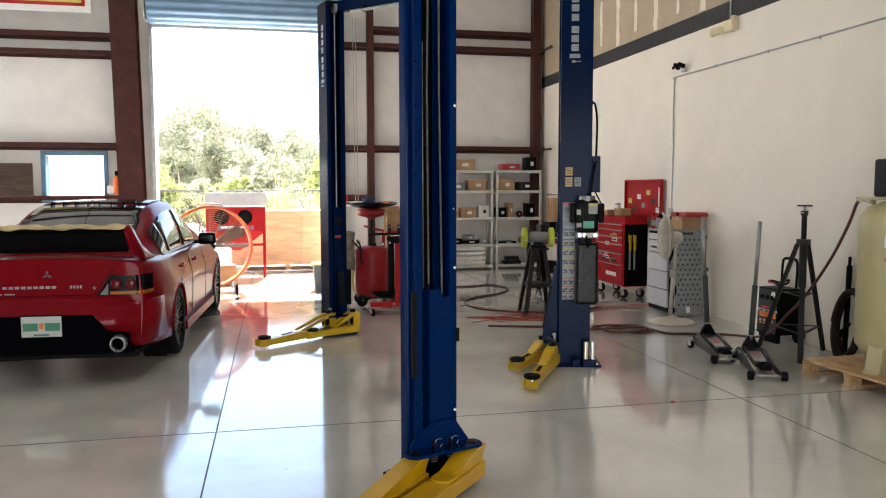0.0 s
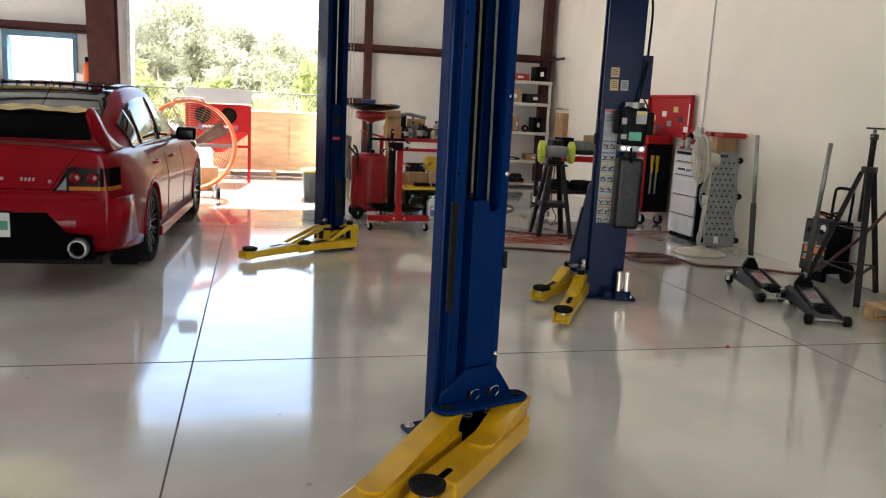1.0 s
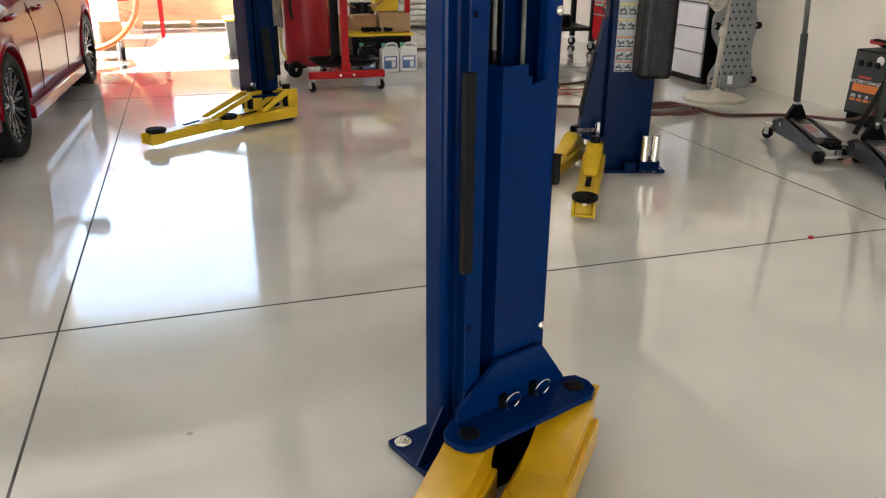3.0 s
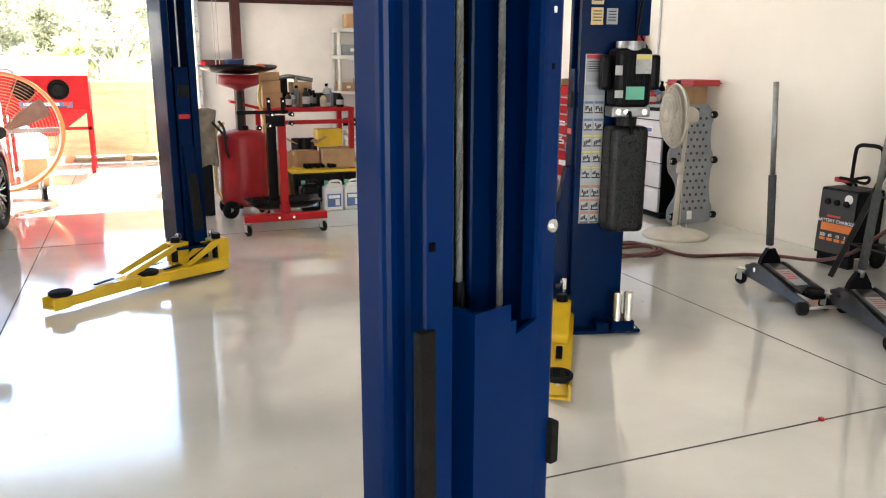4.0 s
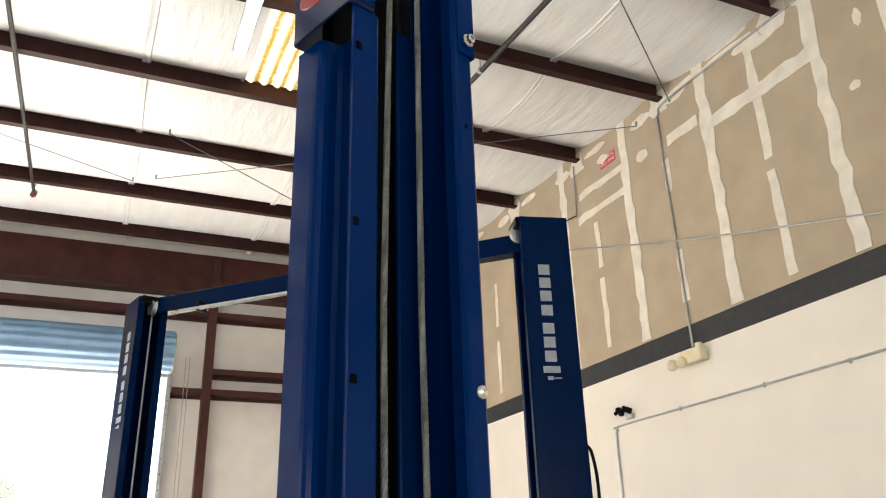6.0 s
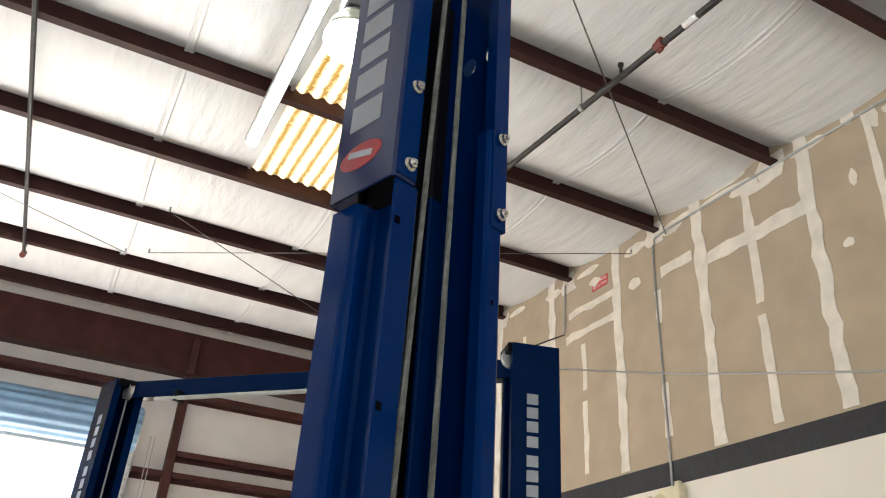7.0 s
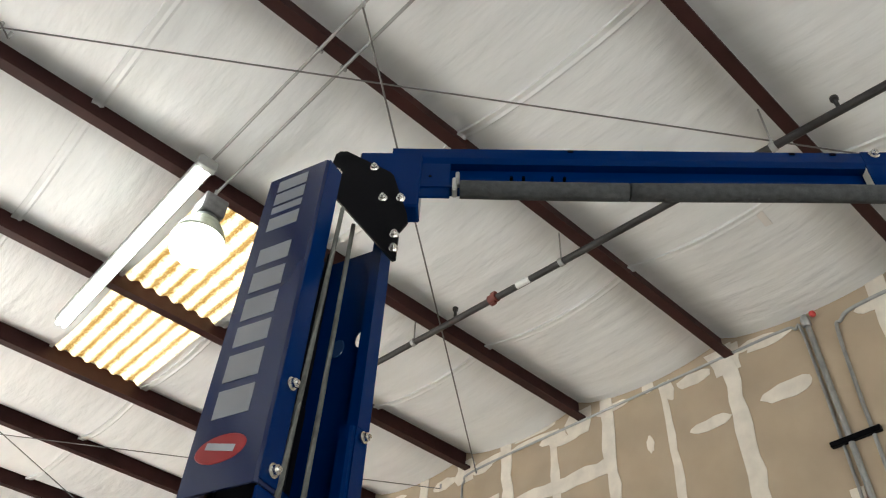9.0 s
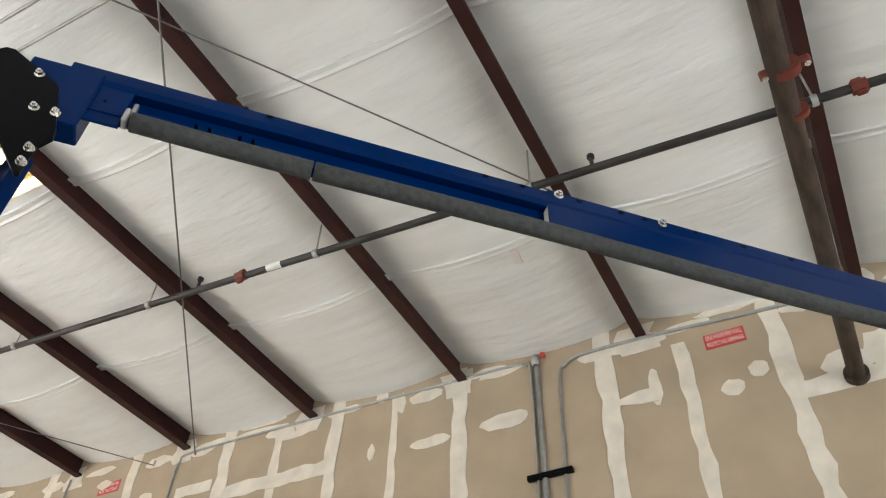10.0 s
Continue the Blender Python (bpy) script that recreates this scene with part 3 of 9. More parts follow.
    prism(bm, [(-0.04, -0.02), (-0.035, -0.09), (0.27, -0.09), (0.28, -0.02), (0.25, 0.01), (-0.01, 0.01)], 0.012, Matrix.Translation((0, 0, 0.035)))
    part("lower_plate", bm, M["black"], car)
    for x in (0.075, 0.175):
        bm = rod(B(), (x, -0.03, 0.12), (x, -0.03, 0.245), 0.012, n=14)
        pin = part("release_pin", bm, M["black"], car, "black arm release pin")
        ring = [(x + 0.014 + 0.025 * math.cos(a), -0.050 - 0.006 * math.sin(a), 0.232 + 0.025 * math.sin(a)) for a in [i * math.pi / 9 for i in range(18)]]
        part("pull_ring", tube(B(), ring, 0.0022, 6, True), M["zinc"], pin, "thin steel pull ring")
        coil = [(x + 0.017 * math.cos(a), -0.03 + 0.017 * math.sin(a), 0.13 + 0.05 * a / 25) for a in [i * 0.5 for i in range(51)]]
        part("spring", tube(B(), coil, 0.0025, 5), M["steel"], pin)
    # rubber guards
    part("rubber_strip", span(B(), (-0.040, -0.008, 0.583), (-0.012, 0.008, 1.025), 0.003, 2), M["rubber"], t, "black rubber edge strip")
    part("door_bumper", span(B(), (0.226, -0.012, 0.744), (0.244, 0.01, 0.816), 0.004, 2), M["rubber"], t, "small black rubber bumper")
    # ropes with their end sleeve
    bm = B()
    for a, b in (((0.113, 0.085, 0.96), (0.103, 0.082, 2.1)), ((0.103, 0.082, 2.1), (0.106, 0.052, 3.31))):
        wire_rope(bm, a, b, 0.0055, 23 if detail else 6)
    part("lift_cable", bm, M["rope"], t, "twisted steel lifting cable")
    bm = B()
    for a, b in (((0.188, 0.072, 0.93), (0.169, 0.070, 2.1)), ((0.169, 0.070, 2.1), (0.162, 0.058, 3.31))):
        wire_rope(bm, a, b, 0.0055, 23 if detail else 6)
    part("lift_cable", bm, M["rope"], t, "twisted steel lifting cable")
    part("cable_sleeve", rod(B(), (0.113, 0.085, 0.94), (0.1128, 0.085, 1.05), 0.009, n=10), M["black"], t)
    part("hose", tube(B(), [(0.165, 0.12, 2.5), (0.16, 0.12, 2.9), (0.15, 0.10, 3.1), (0.14, 0.09, 3.2)], 0.009, 8), M["black"], t, "black hydraulic hose")
    # holes and carriage bolts in the flanges
    for z in (0.44, 1.137, 1.618, 1.741, 1.961, 2.18, 2.472):
        part("slot_hole", box(B(), (-0.014, -0.0006, z), (0.009, 0.003, 0.012)), M["hole"], t)
    for z in (1.366, 1.443, 2.42):
        part("slot_hole", box(B(), (0.213, -0.0006, z), (0.0055, 0.003, 0.009), 0.001), M["white_decal"] if z == 1.443 else M["hole"], t)
    for z in (0.377, 1.134, 1.973):
        part("carriage_bolt", lathe(B(), [(0, 0.008), (0.006, 0.0065), (0.010, 0.003), (0.011, 0)], 14, Matrix.Translation((0.222, -0.0005, z)) @ pose(0, 0, 0, 90)), M["zinc"], t, smooth=True)
    # upper extension with the text side
    bm = B()
    strip(bm, [(0.012, -0.004), (-0.030, -0.004), (-0.035, 0.001), (-0.035, 0.149), (-0.031, 0.153), (0.02, 0.153)], -0.004, 2.545, 3.30)
    bmesh.ops.recalc_face_normals(bm, faces=bm.faces)
    # back plate in black for the shade inside the extension
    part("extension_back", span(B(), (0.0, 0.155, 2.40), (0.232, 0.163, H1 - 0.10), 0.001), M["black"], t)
    ext = part("extension_cover", bm, M["cover"], t, "glossy dark blue extension cover with pale lettering blocks")
    bm = B()
    span(bm, (-0.0325, -0.007, 2.552), (0.0125, -0.0042, 3.30), 0.001)
    part("front_flange", bm, M["blue"], ext)
    bm = B()
    strip(bm, [(0.200, -0.0035), (0.2395, -0.0035), (0.2395, 0.1755)], 0.003, 2.565, 2.773)
    strip(bm, [(0.200, 0.02), (0.200, -0.0045), (0.240, -0.0045), (0.240, 0.176), (0.10, 0.176)], 0.004, 2.773, 3.285)
    bmesh.ops.recalc_face_normals(bm, faces=bm.faces)
    # an oval opening through its side
    bm = carve(bm, [lathe(B(), [(0, -0.03), (0.018, -0.03), (0.018, 0.03), (0, 0.03)], 20, Matrix.Translation((0.238, y, z)) @ Matrix.Diagonal((1, 1, 1.33, 1)) @ pose(0, 0, 0, 0, 90)) for y, z in ((0.042, 3.021),)])
    part("extension_channel", bm, M["blue"], t)
    for x, z in ((-0.007, 2.574), (-0.007, 2.733), (0.219, 2.592), (0.219, 2.757)):
        bm = B()
        hexbolt(bm, (x, -0.0075, z), (0, -1, 0), 0.009)
        part("bolt", bm, M["zinc"], t)
    # name in plain blocks, reading upwards on the side
    wz = [(2.735, 0.072), (2.812, 0.075), (2.885, 0.06), (2.952, 0.068), (3.022, 0.066), (3.092, 0.06), (3.19, 0.05), (3.235, 0.026), (3.272, 0.044), (3.316, 0.044)]
    letter_blocks(ext, "name_block", M["name_grey"], [Matrix.Translation((-0.0355, 0.083, 2.657 + 0.9646 * (z - 2.684))) @ Matrix.Diagonal((0.0014, 0.076, w * 0.77, 1)) for z, w in wz], "pale grey block of the maker's name")
    bm = lathe(B(), [(0, 0.0012), (0.05, 0.0012), (0.052, 0)], 32, Matrix.Translation((-0.0352, 0.084, 2.618)) @ pose(0, 0, 0, 0, -90) @ Matrix.Diagonal((0.50, 1, 1, 1)))
    part("oval_badge", bm, M["badge_red"], ext, "red oval maker's badge")
    part("badge_bar", box(B(), (-0.0368, 0.084, 2.620), (0.001, 0.062, 0.012), 0, Euler((radians(14), 0, 0))), M["pale"], ext)
    # pale disc painted as the reflected light of the oval opening
    part("hole_reflection", lathe(B(), [(0, 0.0015), (0.017, 0.0015), (0.018, 0)], 20, Matrix.Translation((0.2355, 0.102, 3.011)) @ Matrix.Diagonal((1, 1, 1.33, 1)) @ pose(0, 0, 0, 0, -90)), M["reflection_blue"], t, "pale blue oval painted as reflected light in the channel")
    return t


AX = Matrix.Translation((1.098, 3.821, 0)) @ pose(0, 0, 0, 0, 0, 20)
post_a = lift_one_post("lift_column", AX)
AI = AX.inverted()
gooseneck_arm(post_a, (-0.062, -0.068, 0), AI @ Vector((0.41, 2.95, 0)), 0.128, 0.192, 0.47)
gooseneck_arm(post_a, (0.284, -0.068, 0), AI @ Vector((0.89, 3.275, 0)), 0.138, 0.192, 0.32, 0.88)
lift_one_post("lift_column", Matrix.Translation((3.36, 1.62, 0)) @ pose(0, 0, 0, 0, 0, 160), False)

# overhead beam with its foam covered shut-off bar
bt = thing("overhead_beam", "royal blue steel cross beam over the lift with padded bar", "lift beam", pose(1.232, 3.972, 0.125, 0, 0, -43.8))


def bz(pts):
    """Beam outline, from the drawing's 189 x 104 mm to the beam's 150 x 36 mm."""
    return [(-0.055 + (y + 0.055) * 0.35, 3.30 + (z - 3.196) * 0.794) for y, z in pts]


bm = B()
prism(bm, bz([(-0.045, 3.20), (0.045, 3.20), (0.045, 3.21), (0.040, 3.21), (0.040, 3.327), (-0.030, 3.327), (-0.045, 3.342), (-0.045, 3.37), (0.045, 3.37), (0.045, 3.38), (-0.055, 3.38), (-0.055, 3.335), (-0.035, 3.315), (0.030, 3.315), (0.030, 3.212), (-0.045, 3.208)]), 1.17, pose(0.10, 0, 0, 90, 0, 90))
part("beam_channel", bm, M["blue"], bt)
bm = B()
prism(bm, bz([(-0.049, 3.196), (0.049, 3.196), (0.049, 3.21), (-0.037, 3.21), (-0.041, 3.33), (-0.05, 3.342), (-0.05, 3.374), (0.049, 3.374), (0.049, 3.385), (-0.06, 3.385), (-0.06, 3.335), (-0.049, 3.325)]), 1.9, pose(1.27, 0, 0, 90, 0, 90))
part("beam_sleeve", bm, M["blue"], bt)
part("beam_end", span(B(), (0.02, -0.059, 3.225), (0.178, 0.0, 3.425), 0.004), M["blue"], bt)
part("end_cheek", span(B(), (0.176, -0.048, 3.27), (0.25, -0.040, 3.40), 0.002), M["blue"], bt)
for x in (0.55, 1.10, 1.20, 1.36, 1.48, 1.55, 1.70, 1.85, 2.0):
    part("slot_hole", box(B(), (x, -0.0575, 3.438), (0.014, 0.003, 0.007)), M["hole"], bt)
for x in (1.30, 1.60):
    bm = B()
    hexbolt(bm, (x, -0.0575, 3.438), (0, -1, 0), 0.010)
    part("bolt", bm, M["zinc"], bt)
for x in (0.20, 0.40, 0.43, 0.50, 0.53):
    part("slot_hole", rod(B(), (x, -0.036, 3.345), (x, -0.050, 3.345), 0.004, n=8), M["hole"], bt)
part("padded_bar", tube(B(), [(0.275 + 0.1 * i, -0.06, 3.283 - 0.003 * math.sin(i * 0.5)) for i in range(5)], 0.023, 14), M["foam"], bt, "grey foam padded shut-off bar", smooth=True)
part("padded_bar", tube(B(), [(0.680 + 0.1 * i, -0.06, 3.283 - 0.003 * math.sin(2 + i * 0.5)) for i in range(25)], 0.023, 14), M["foam"], bt, "grey foam padded shut-off bar", smooth=True)
part("bar_end", box(B(), (0.262, -0.06, 3.29), (0.012, 0.03, 0.045), 0.003), M["steel"], bt)
part("bar_hanger", box(B(), (0.268, -0.055, 3.325), (0.010, 0.012, 0.05), 0.002), M["steel"], bt)
hp = part("head_plate", prism(B(), [(-0.045, 3.325), (-0.037, 3.393), (-0.028, 3.404), (-0.010, 3.405), (0.104, 3.327), (0.114, 3.315), (0.156, 3.178), (0.160, 3.152), (0.143, 3.118), (0.142, 3.034), (0.134, 3.030), (-0.040, 3.262)], 0.008, pose(0, -0.068, 0, 90)), M["black"], bt, "broad black steel head plate")
for x, z in ((-0.022, 3.316), (-0.023, 3.268), (0.096, 3.227), (0.138, 3.227), (0.133, 3.105), (0.135, 3.062), (0.065, 3.338)):
    bm = B()
    hexbolt(bm, (x, -0.0765, z), (0, -1, 0), 0.008)
    part("bolt", bm, M["zinc"], hp)
# ---- the second lift, by the gate ----
H2 = 3.58


def lift_two_post(name, m, side, H2):
    """A darker lift column: opening towards -y; side +1 or -1 is the face that carries the name."""
    t = thing(name, "dark blue steel lift column with yellow arms on the shop floor", "vehicle lift", m, "two-post lift columns")
    bm = strip(B(), [(-0.055, -0.095), (-0.055, -0.132), (-0.058, -0.135), (-0.097, -0.135), (-0.1, -0.132), (-0.1, 0.132), (-0.097, 0.135), (0.097, 0.135), (0.1, 0.132), (0.1, -0.132), (0.097, -0.135), (0.058, -0.135), (0.055, -0.132), (0.055, -0.095)], -0.006, 0.02, H2)
    bmesh.ops.recalc_face_normals(bm, faces=bm.faces)
    part("column", bm, M["blue2"], t)
    bm = box(B(), (0, 0.01, 0.01), (0.36, 0.44, 0.02), 0.006)
    part("base_plate", bm, M["blue2"], t)
    for x, y in ((-0.15, -0.18), (0.15, -0.18), (-0.15, 0.19), (0.15, 0.19)):
        bm = B()
        hexbolt(bm, (x, y, 0.02), (0, 0, 1), 0.015)
        part("anchor_bolt", bm, M["zinc"], t)
    bm = B()
    span(bm, (-0.045, -0.145, 0.2), (0.045, -0.02, 1.35), 0.004)
    car = part("carriage", bm, M["blue2"], t)
    part("caution_plate", box(B(), (0, -0.147, 1.04), (0.07, 0.003, 0.028)), M["decal_red"], car, "small red and white caution plate")
    part("rubber_block", box(B(), (0.005, -0.15, 1.2), (0.075, 0.012, 0.08), 0.003), M["rubber"], car)
    wedge = Matrix(((0, 0, 1, -0.03), (1, 0, 0, 0), (0, 1, 0, 0), (0, 0, 0, 1)))
    bm = prism(B(), [(-0.146, 0.24), (-0.265, 0.24), (-0.262, 0.30), (-0.165, 0.86), (-0.146, 0.86)], 0.07, wedge)
    guard = part("door_guard", bm, M["blue2"], car)
    pad = box(B(), (0.005, -0.232, 0.50), (0.06, 0.012, 0.36), 0.004, Euler((radians(-9.8), 0, 0)))
    part("guard_pad", pad, M["rubber"], guard, "black rubber door guard pad")
    bm = B()
    prism(bm, [(-0.17, -0.13), (-0.17, -0.24), (-0.13, -0.27), (0.13, -0.27), (0.17, -0.24), (0.17, -0.13)], 0.018, Matrix.Translation((0, 0, 0.20)))
    part("pivot_plate", bm, M["blue2"], car)
    for x in (-0.11, 0.11):
        pn = part("release_pin", rod(B(), (x, -0.17, 0.1), (x, -0.17, 0.29), 0.011, n=12), M["zinc"], car, "steel arm release pin")
        ring = [(x + 0.02 * math.cos(a), -0.185, 0.275 + 0.02 * math.sin(a)) for a in [i * math.pi / 7 for i in range(14)]]
        part("pull_ring", tube(B(), ring, 0.002, 5, True), M["zinc"], pn)
    bm = B()
    rod(bm, (0.02, -0.06, 1.35), (0.02, -0.06, H2 - 0.1), 0.006, n=8)
    part("lift_cable", bm, M["steel"], t, "steel lifting cable")
    part("inner_rod", rod(B(), (-0.03, -0.03, 1.35), (-0.03, -0.03, 2.2), 0.009, n=8), M["steel"], t)
    bm = lathe(B(), [(0.008, 0.016), (0.055, 0.016), (0.047, 0), (0.055, -0.016), (0.008, -0.016)], 26, Matrix.Translation((0.0, -0.115, H2 - 0.06)) @ pose(0, 0, 0, 0, 90))
    part("pulley", bm, M["steel"], t, "grey cable pulley")
    part("head_block", box(B(), (0, -0.06, H2 - 0.02), (0.17, 0.19, 0.05), 0.004), M["black"], t)
    zs = [3.215, 3.14, 3.065, 2.985, 2.885, 2.81, 2.735]
    fx = side * 0.1012
    letter_blocks(t, "name_block", M["pale"], [Matrix.Translation((fx, -0.02, z)) @ Matrix.Diagonal((0.0016, 0.062, 0.058, 1)) for z in zs], "pale grey block of the maker's name")
    letter_blocks(t, "mark_block", M["pale"], [Matrix.Translation((fx, -0.02, 2.665)) @ Matrix.Diagonal((0.0016, 0.09, 0.035, 1)), Matrix.Translation((fx, -0.03, 2.62)) @ Matrix.Diagonal((0.0016, 0.03, 0.02, 1)), Matrix.Translation((fx, 0.01, 2.62)) @ Matrix.Diagonal((0.0016, 0.04, 0.006, 1))], "small pale maker's mark")
    return t


CX = Matrix.Translation((2.951, 6.364, 0)) @ pose(0, 0, 0, 0, 0, 255)
BX = Matrix.Translation((1.0, 8.34, 0)) @ pose(0, 0, 0, 0, 0, 15)
post_c = lift_two_post("lift_column", CX, 1, 3.53)
post_b = lift_two_post("lift_column", BX, -1, 3.47)
CI, BI = CX.inverted(), BX.inverted()
swing_arm(post_c, CI @ Vector((2.71, 6.24, 0)), CI @ Vector((2.30, 5.555, 0)), 0.13, 0.10, 0.19, 0.12)
swing_arm(post_c, CI @ Vector((2.72, 6.52, 0)), CI @ Vector((2.37, 6.15, 0)), 0.13, 0.10, 0.19, 0.12)
swing_arm(post_b, BI @ Vector((0.92, 8.12, 0)), BI @ Vector((0.27, 7.61, 0)), 0.13, 0.10, 0.24, 0.12, True, True)
swing_arm(post_b, BI @ Vector((1.18, 8.16, 0)), BI @ Vector((0.74, 7.92, 0)), 0.13, 0.10, 0.24, 0.12, True, True)
b2 = thing("overhead_beam", "dark blue steel cross beam over the lift by the gate", "lift beam", pose(1.0, 8.33, 0, 0, 0, -45))
part("beam_channel", span(B(), (0.05, -0.045, 3.37), (2.72, 0.045, 3.48), 0.004), M["blue2"], b2)
part("shutoff_bar", rod(B(), (0.35, -0.09, 3.335), (2.2, -0.09, 3.335), 0.014, n=10), M["steel"], b2, "thin steel shut-off bar")
part("bar_hanger", span(B(), (0.49, -0.10, 3.32), (0.52, -0.02, 3.39), 0.003), M["black"], b2)

# power unit and labels on the column away from the gate; local frame of CX, face at x = 0.1
M["tank"] = mat("black_moulded_plastic", (0.005, 0.005, 0.0055), 0.28, 0, 0.2, 25, 0.05, 150, spec=0.18)
M["alu"] = mat("cast_aluminium", (0.20, 0.20, 0.20), 0.4, 0.9, 0.15, 30, 0.1, 90)
M["label_y"] = mat("yellow_label", (0.60, 0.50, 0.12), 0.5)
M["label_g"] = mat("green_label", (0.10, 0.38, 0.26), 0.5)
M["label_o"] = mat("orange_label", (0.48, 0.20, 0.10), 0.5)
M["label_b"] = mat("blue_label", (0.08, 0.14, 0.32), 0.5)
M["ink"] = mat("black_print", (0.02, 0.02, 0.02), 0.6)
M["kraft"] = mat("tan_label", (0.52, 0.38, 0.18), 0.6, 0, 0.1, 30)
pu = thing("power_unit", "black hydraulic power unit bolted to the lift column", "hydraulic pump", CX @ Matrix.Translation((0, 0, 0.035)))
bm = box(B(), (0.185, 0.085, 0.785), (0.15, 0.19, 0.525), 0.034, seg=5)
tk = part("oil_tank", bm, M["tank"], pu, "tall black plastic oil reservoir")
part("tank_face", box(B(), (0.262, 0.085, 0.78), (0.004, 0.07, 0.45), 0.0015), M["tank"], tk)
part("tank_neck", rod(B(), (0.185, 0.085, 1.03), (0.185, 0.085, 1.10), 0.05, n=18), M["tank"], tk)
part("manifold", box(B(), (0.19, 0.085, 1.115), (0.12, 0.19, 0.05), 0.008, seg=2), M["alu"], pu, "cast aluminium valve block")
part("release_lever", rod(B(), (0.27, 0.07, 1.12), (0.285, 0.085, 1.01), 0.008, n=8), M["black"], pu)
for yy in (0.02, 0.06, 0.15):
    bm = B()
    hexbolt(bm, (0.25, yy, 1.115), (1, 0, 0), 0.011)
    part("fitting", bm, M["zinc"], pu)
mt = part("motor", box(B(), (0.19, 0.085, 1.275), (0.15, 0.18, 0.28), 0.035, seg=3), M["black"], pu, "black electric motor")
part("motor_cap", rod(B(), (0.19, 0.085, 1.40), (0.19, 0.085, 1.445), 0.07, n=22), M["alu"], mt)
for k in range(6):
    part("cooling_rib", box(B(), (0.2675, 0.03 + 0.02 * k, 1.275), (0.006, 0.006, 0.20), 0.001), M["black"], mt)
for s in (-0.035, 0.205):
    part("capacitor", box(B(), (0.19, s, 1.30), (0.07, 0.05, 0.17), 0.02, seg=2), M["black"], mt)
part("caution_label", box(B(), (0.2725, 0.125, 1.34), (0.003, 0.075, 0.09)), M["motor_label"], mt, "white caution label with a yellow head")
part("caution_head", box(B(), (0.274, 0.125, 1.372), (0.002, 0.075, 0.02)), M["label_y"], mt)
part("green_plate", box(B(), (0.2725, 0.09, 1.205), (0.003, 0.09, 0.06)), M["label_g"], mt, "green rating plate")
part("small_label", box(B(), (0.2725, 0.01, 1.20), (0.003, 0.04, 0.035)), M["motor_label"], mt)
part("small_label", box(B(), (0.2725, 0.005, 1.31), (0.003, 0.035, 0.045)), M["motor_label"], mt)
sb = thing("switch_box", "blue steel electrical box fixed to the lift column", "electrical box", CX.copy())
part("case", span(B(), (0.04, 0.137, 1.51), (0.115, 0.205, 1.82), 0.004), M["blue2"], sb)
part("gland", rod(B(), (0.115, 0.165, 1.77), (0.13, 0.165, 1.77), 0.014, n=12), M["black"], sb)
part("power_cable", tube(B(), smooth_path([(0.13, 0.165, 1.77), (0.15, 0.16, 1.75), (0.16, 0.14, 1.66), (0.17, 0.12, 1.53), (0.19, 0.10, 1.43)]), 0.008, 8), M["black"], sb, "black power cable")
part("riser_cable", tube(B(), smooth_path([(0.06, 0.175, 1.82), (0.06, 0.18, 2.1), (0.06, 0.165, 2.24), (0.06, 0.145, 2.28), (0.06, 0.137, 2.26)]), 0.009, 8), M["black"], sb, "black riser cable")
part("drop_cable", tube(B(), smooth_path([(0.09, 0.17, 1.51), (0.12, 0.21, 1.42), (0.13, 0.24, 1.33)]), 0.006, 6), M["black"], sb)
# instruction labels, in plain bars and small pictures
lb = thing("instruction_label", "strip of white pictogram safety labels on the column", "label", CX @ Matrix.Translation((0, -0.006, 0.075)))
part("sheet", box(B(), (0.1018, -0.05, 0.925), (0.0016, 0.105, 0.845)), M["sheet_white"], lb)
for k, (z, mm) in enumerate(((1.30, "decal_red"), (1.175, None), (1.09, "label_b"), (1.005, "label_b"), (0.925, "label_y"), (0.845, "label_y"), (0.765, "label_y"), (0.67, "label_o"), (0.60, "label_o"), (0.535, "label_o"))):
    if k == 0:
        part("danger_panel", box(B(), (0.103, -0.05, 1.28), (0.0012, 0.095, 0.13)), M["pale"], lb)
        part("danger_head", box(B(), (0.1038, -0.05, 1.335), (0.0012, 0.095, 0.02)), M["decal_red"], lb)
        for j in range(5):
            part("text_bar", box(B(), (0.1038, -0.05, 1.31 - j * 0.011), (0.001, 0.08, 0.004)), M["ink"], lb)
        continue
    if mm is None:
        part("grey_panel", box(B(), (0.103, -0.05, z), (0.0012, 0.1, 0.05)), M["pale"], lb)
        continue
    for s in (-0.026, 0.026):
        part("pictogram_frame", box(B(), (0.1026, -0.05 + s, z), (0.0012, 0.048, 0.060)), M["frame_grey"], lb)
        part("pictogram_head", box(B(), (0.1032, -0.05 + s, z + 0.024), (0.0012, 0.046, 0.010)), M[mm], lb)
        part("pictogram_field", box(B(), (0.1032, -0.05 + s, z - 0.004), (0.0012, 0.042, 0.040)), M["field_grey"], lb)
        for j in range(4):
            part("pictogram", box(B(), (0.1038, -0.05 + s - 0.014 + 0.009 * j, z - 0.012 + 0.004 * ((j * 5 + k) % 4)), (0.0012, 0.0075, 0.014 + 0.004 * ((j + k) % 3))), M["ink"], lb)
        part("text_bar", box(B(), (0.1038, -0.05 + s, z - 0.026), (0.0012, 0.042, 0.006)), M["ink"], lb)
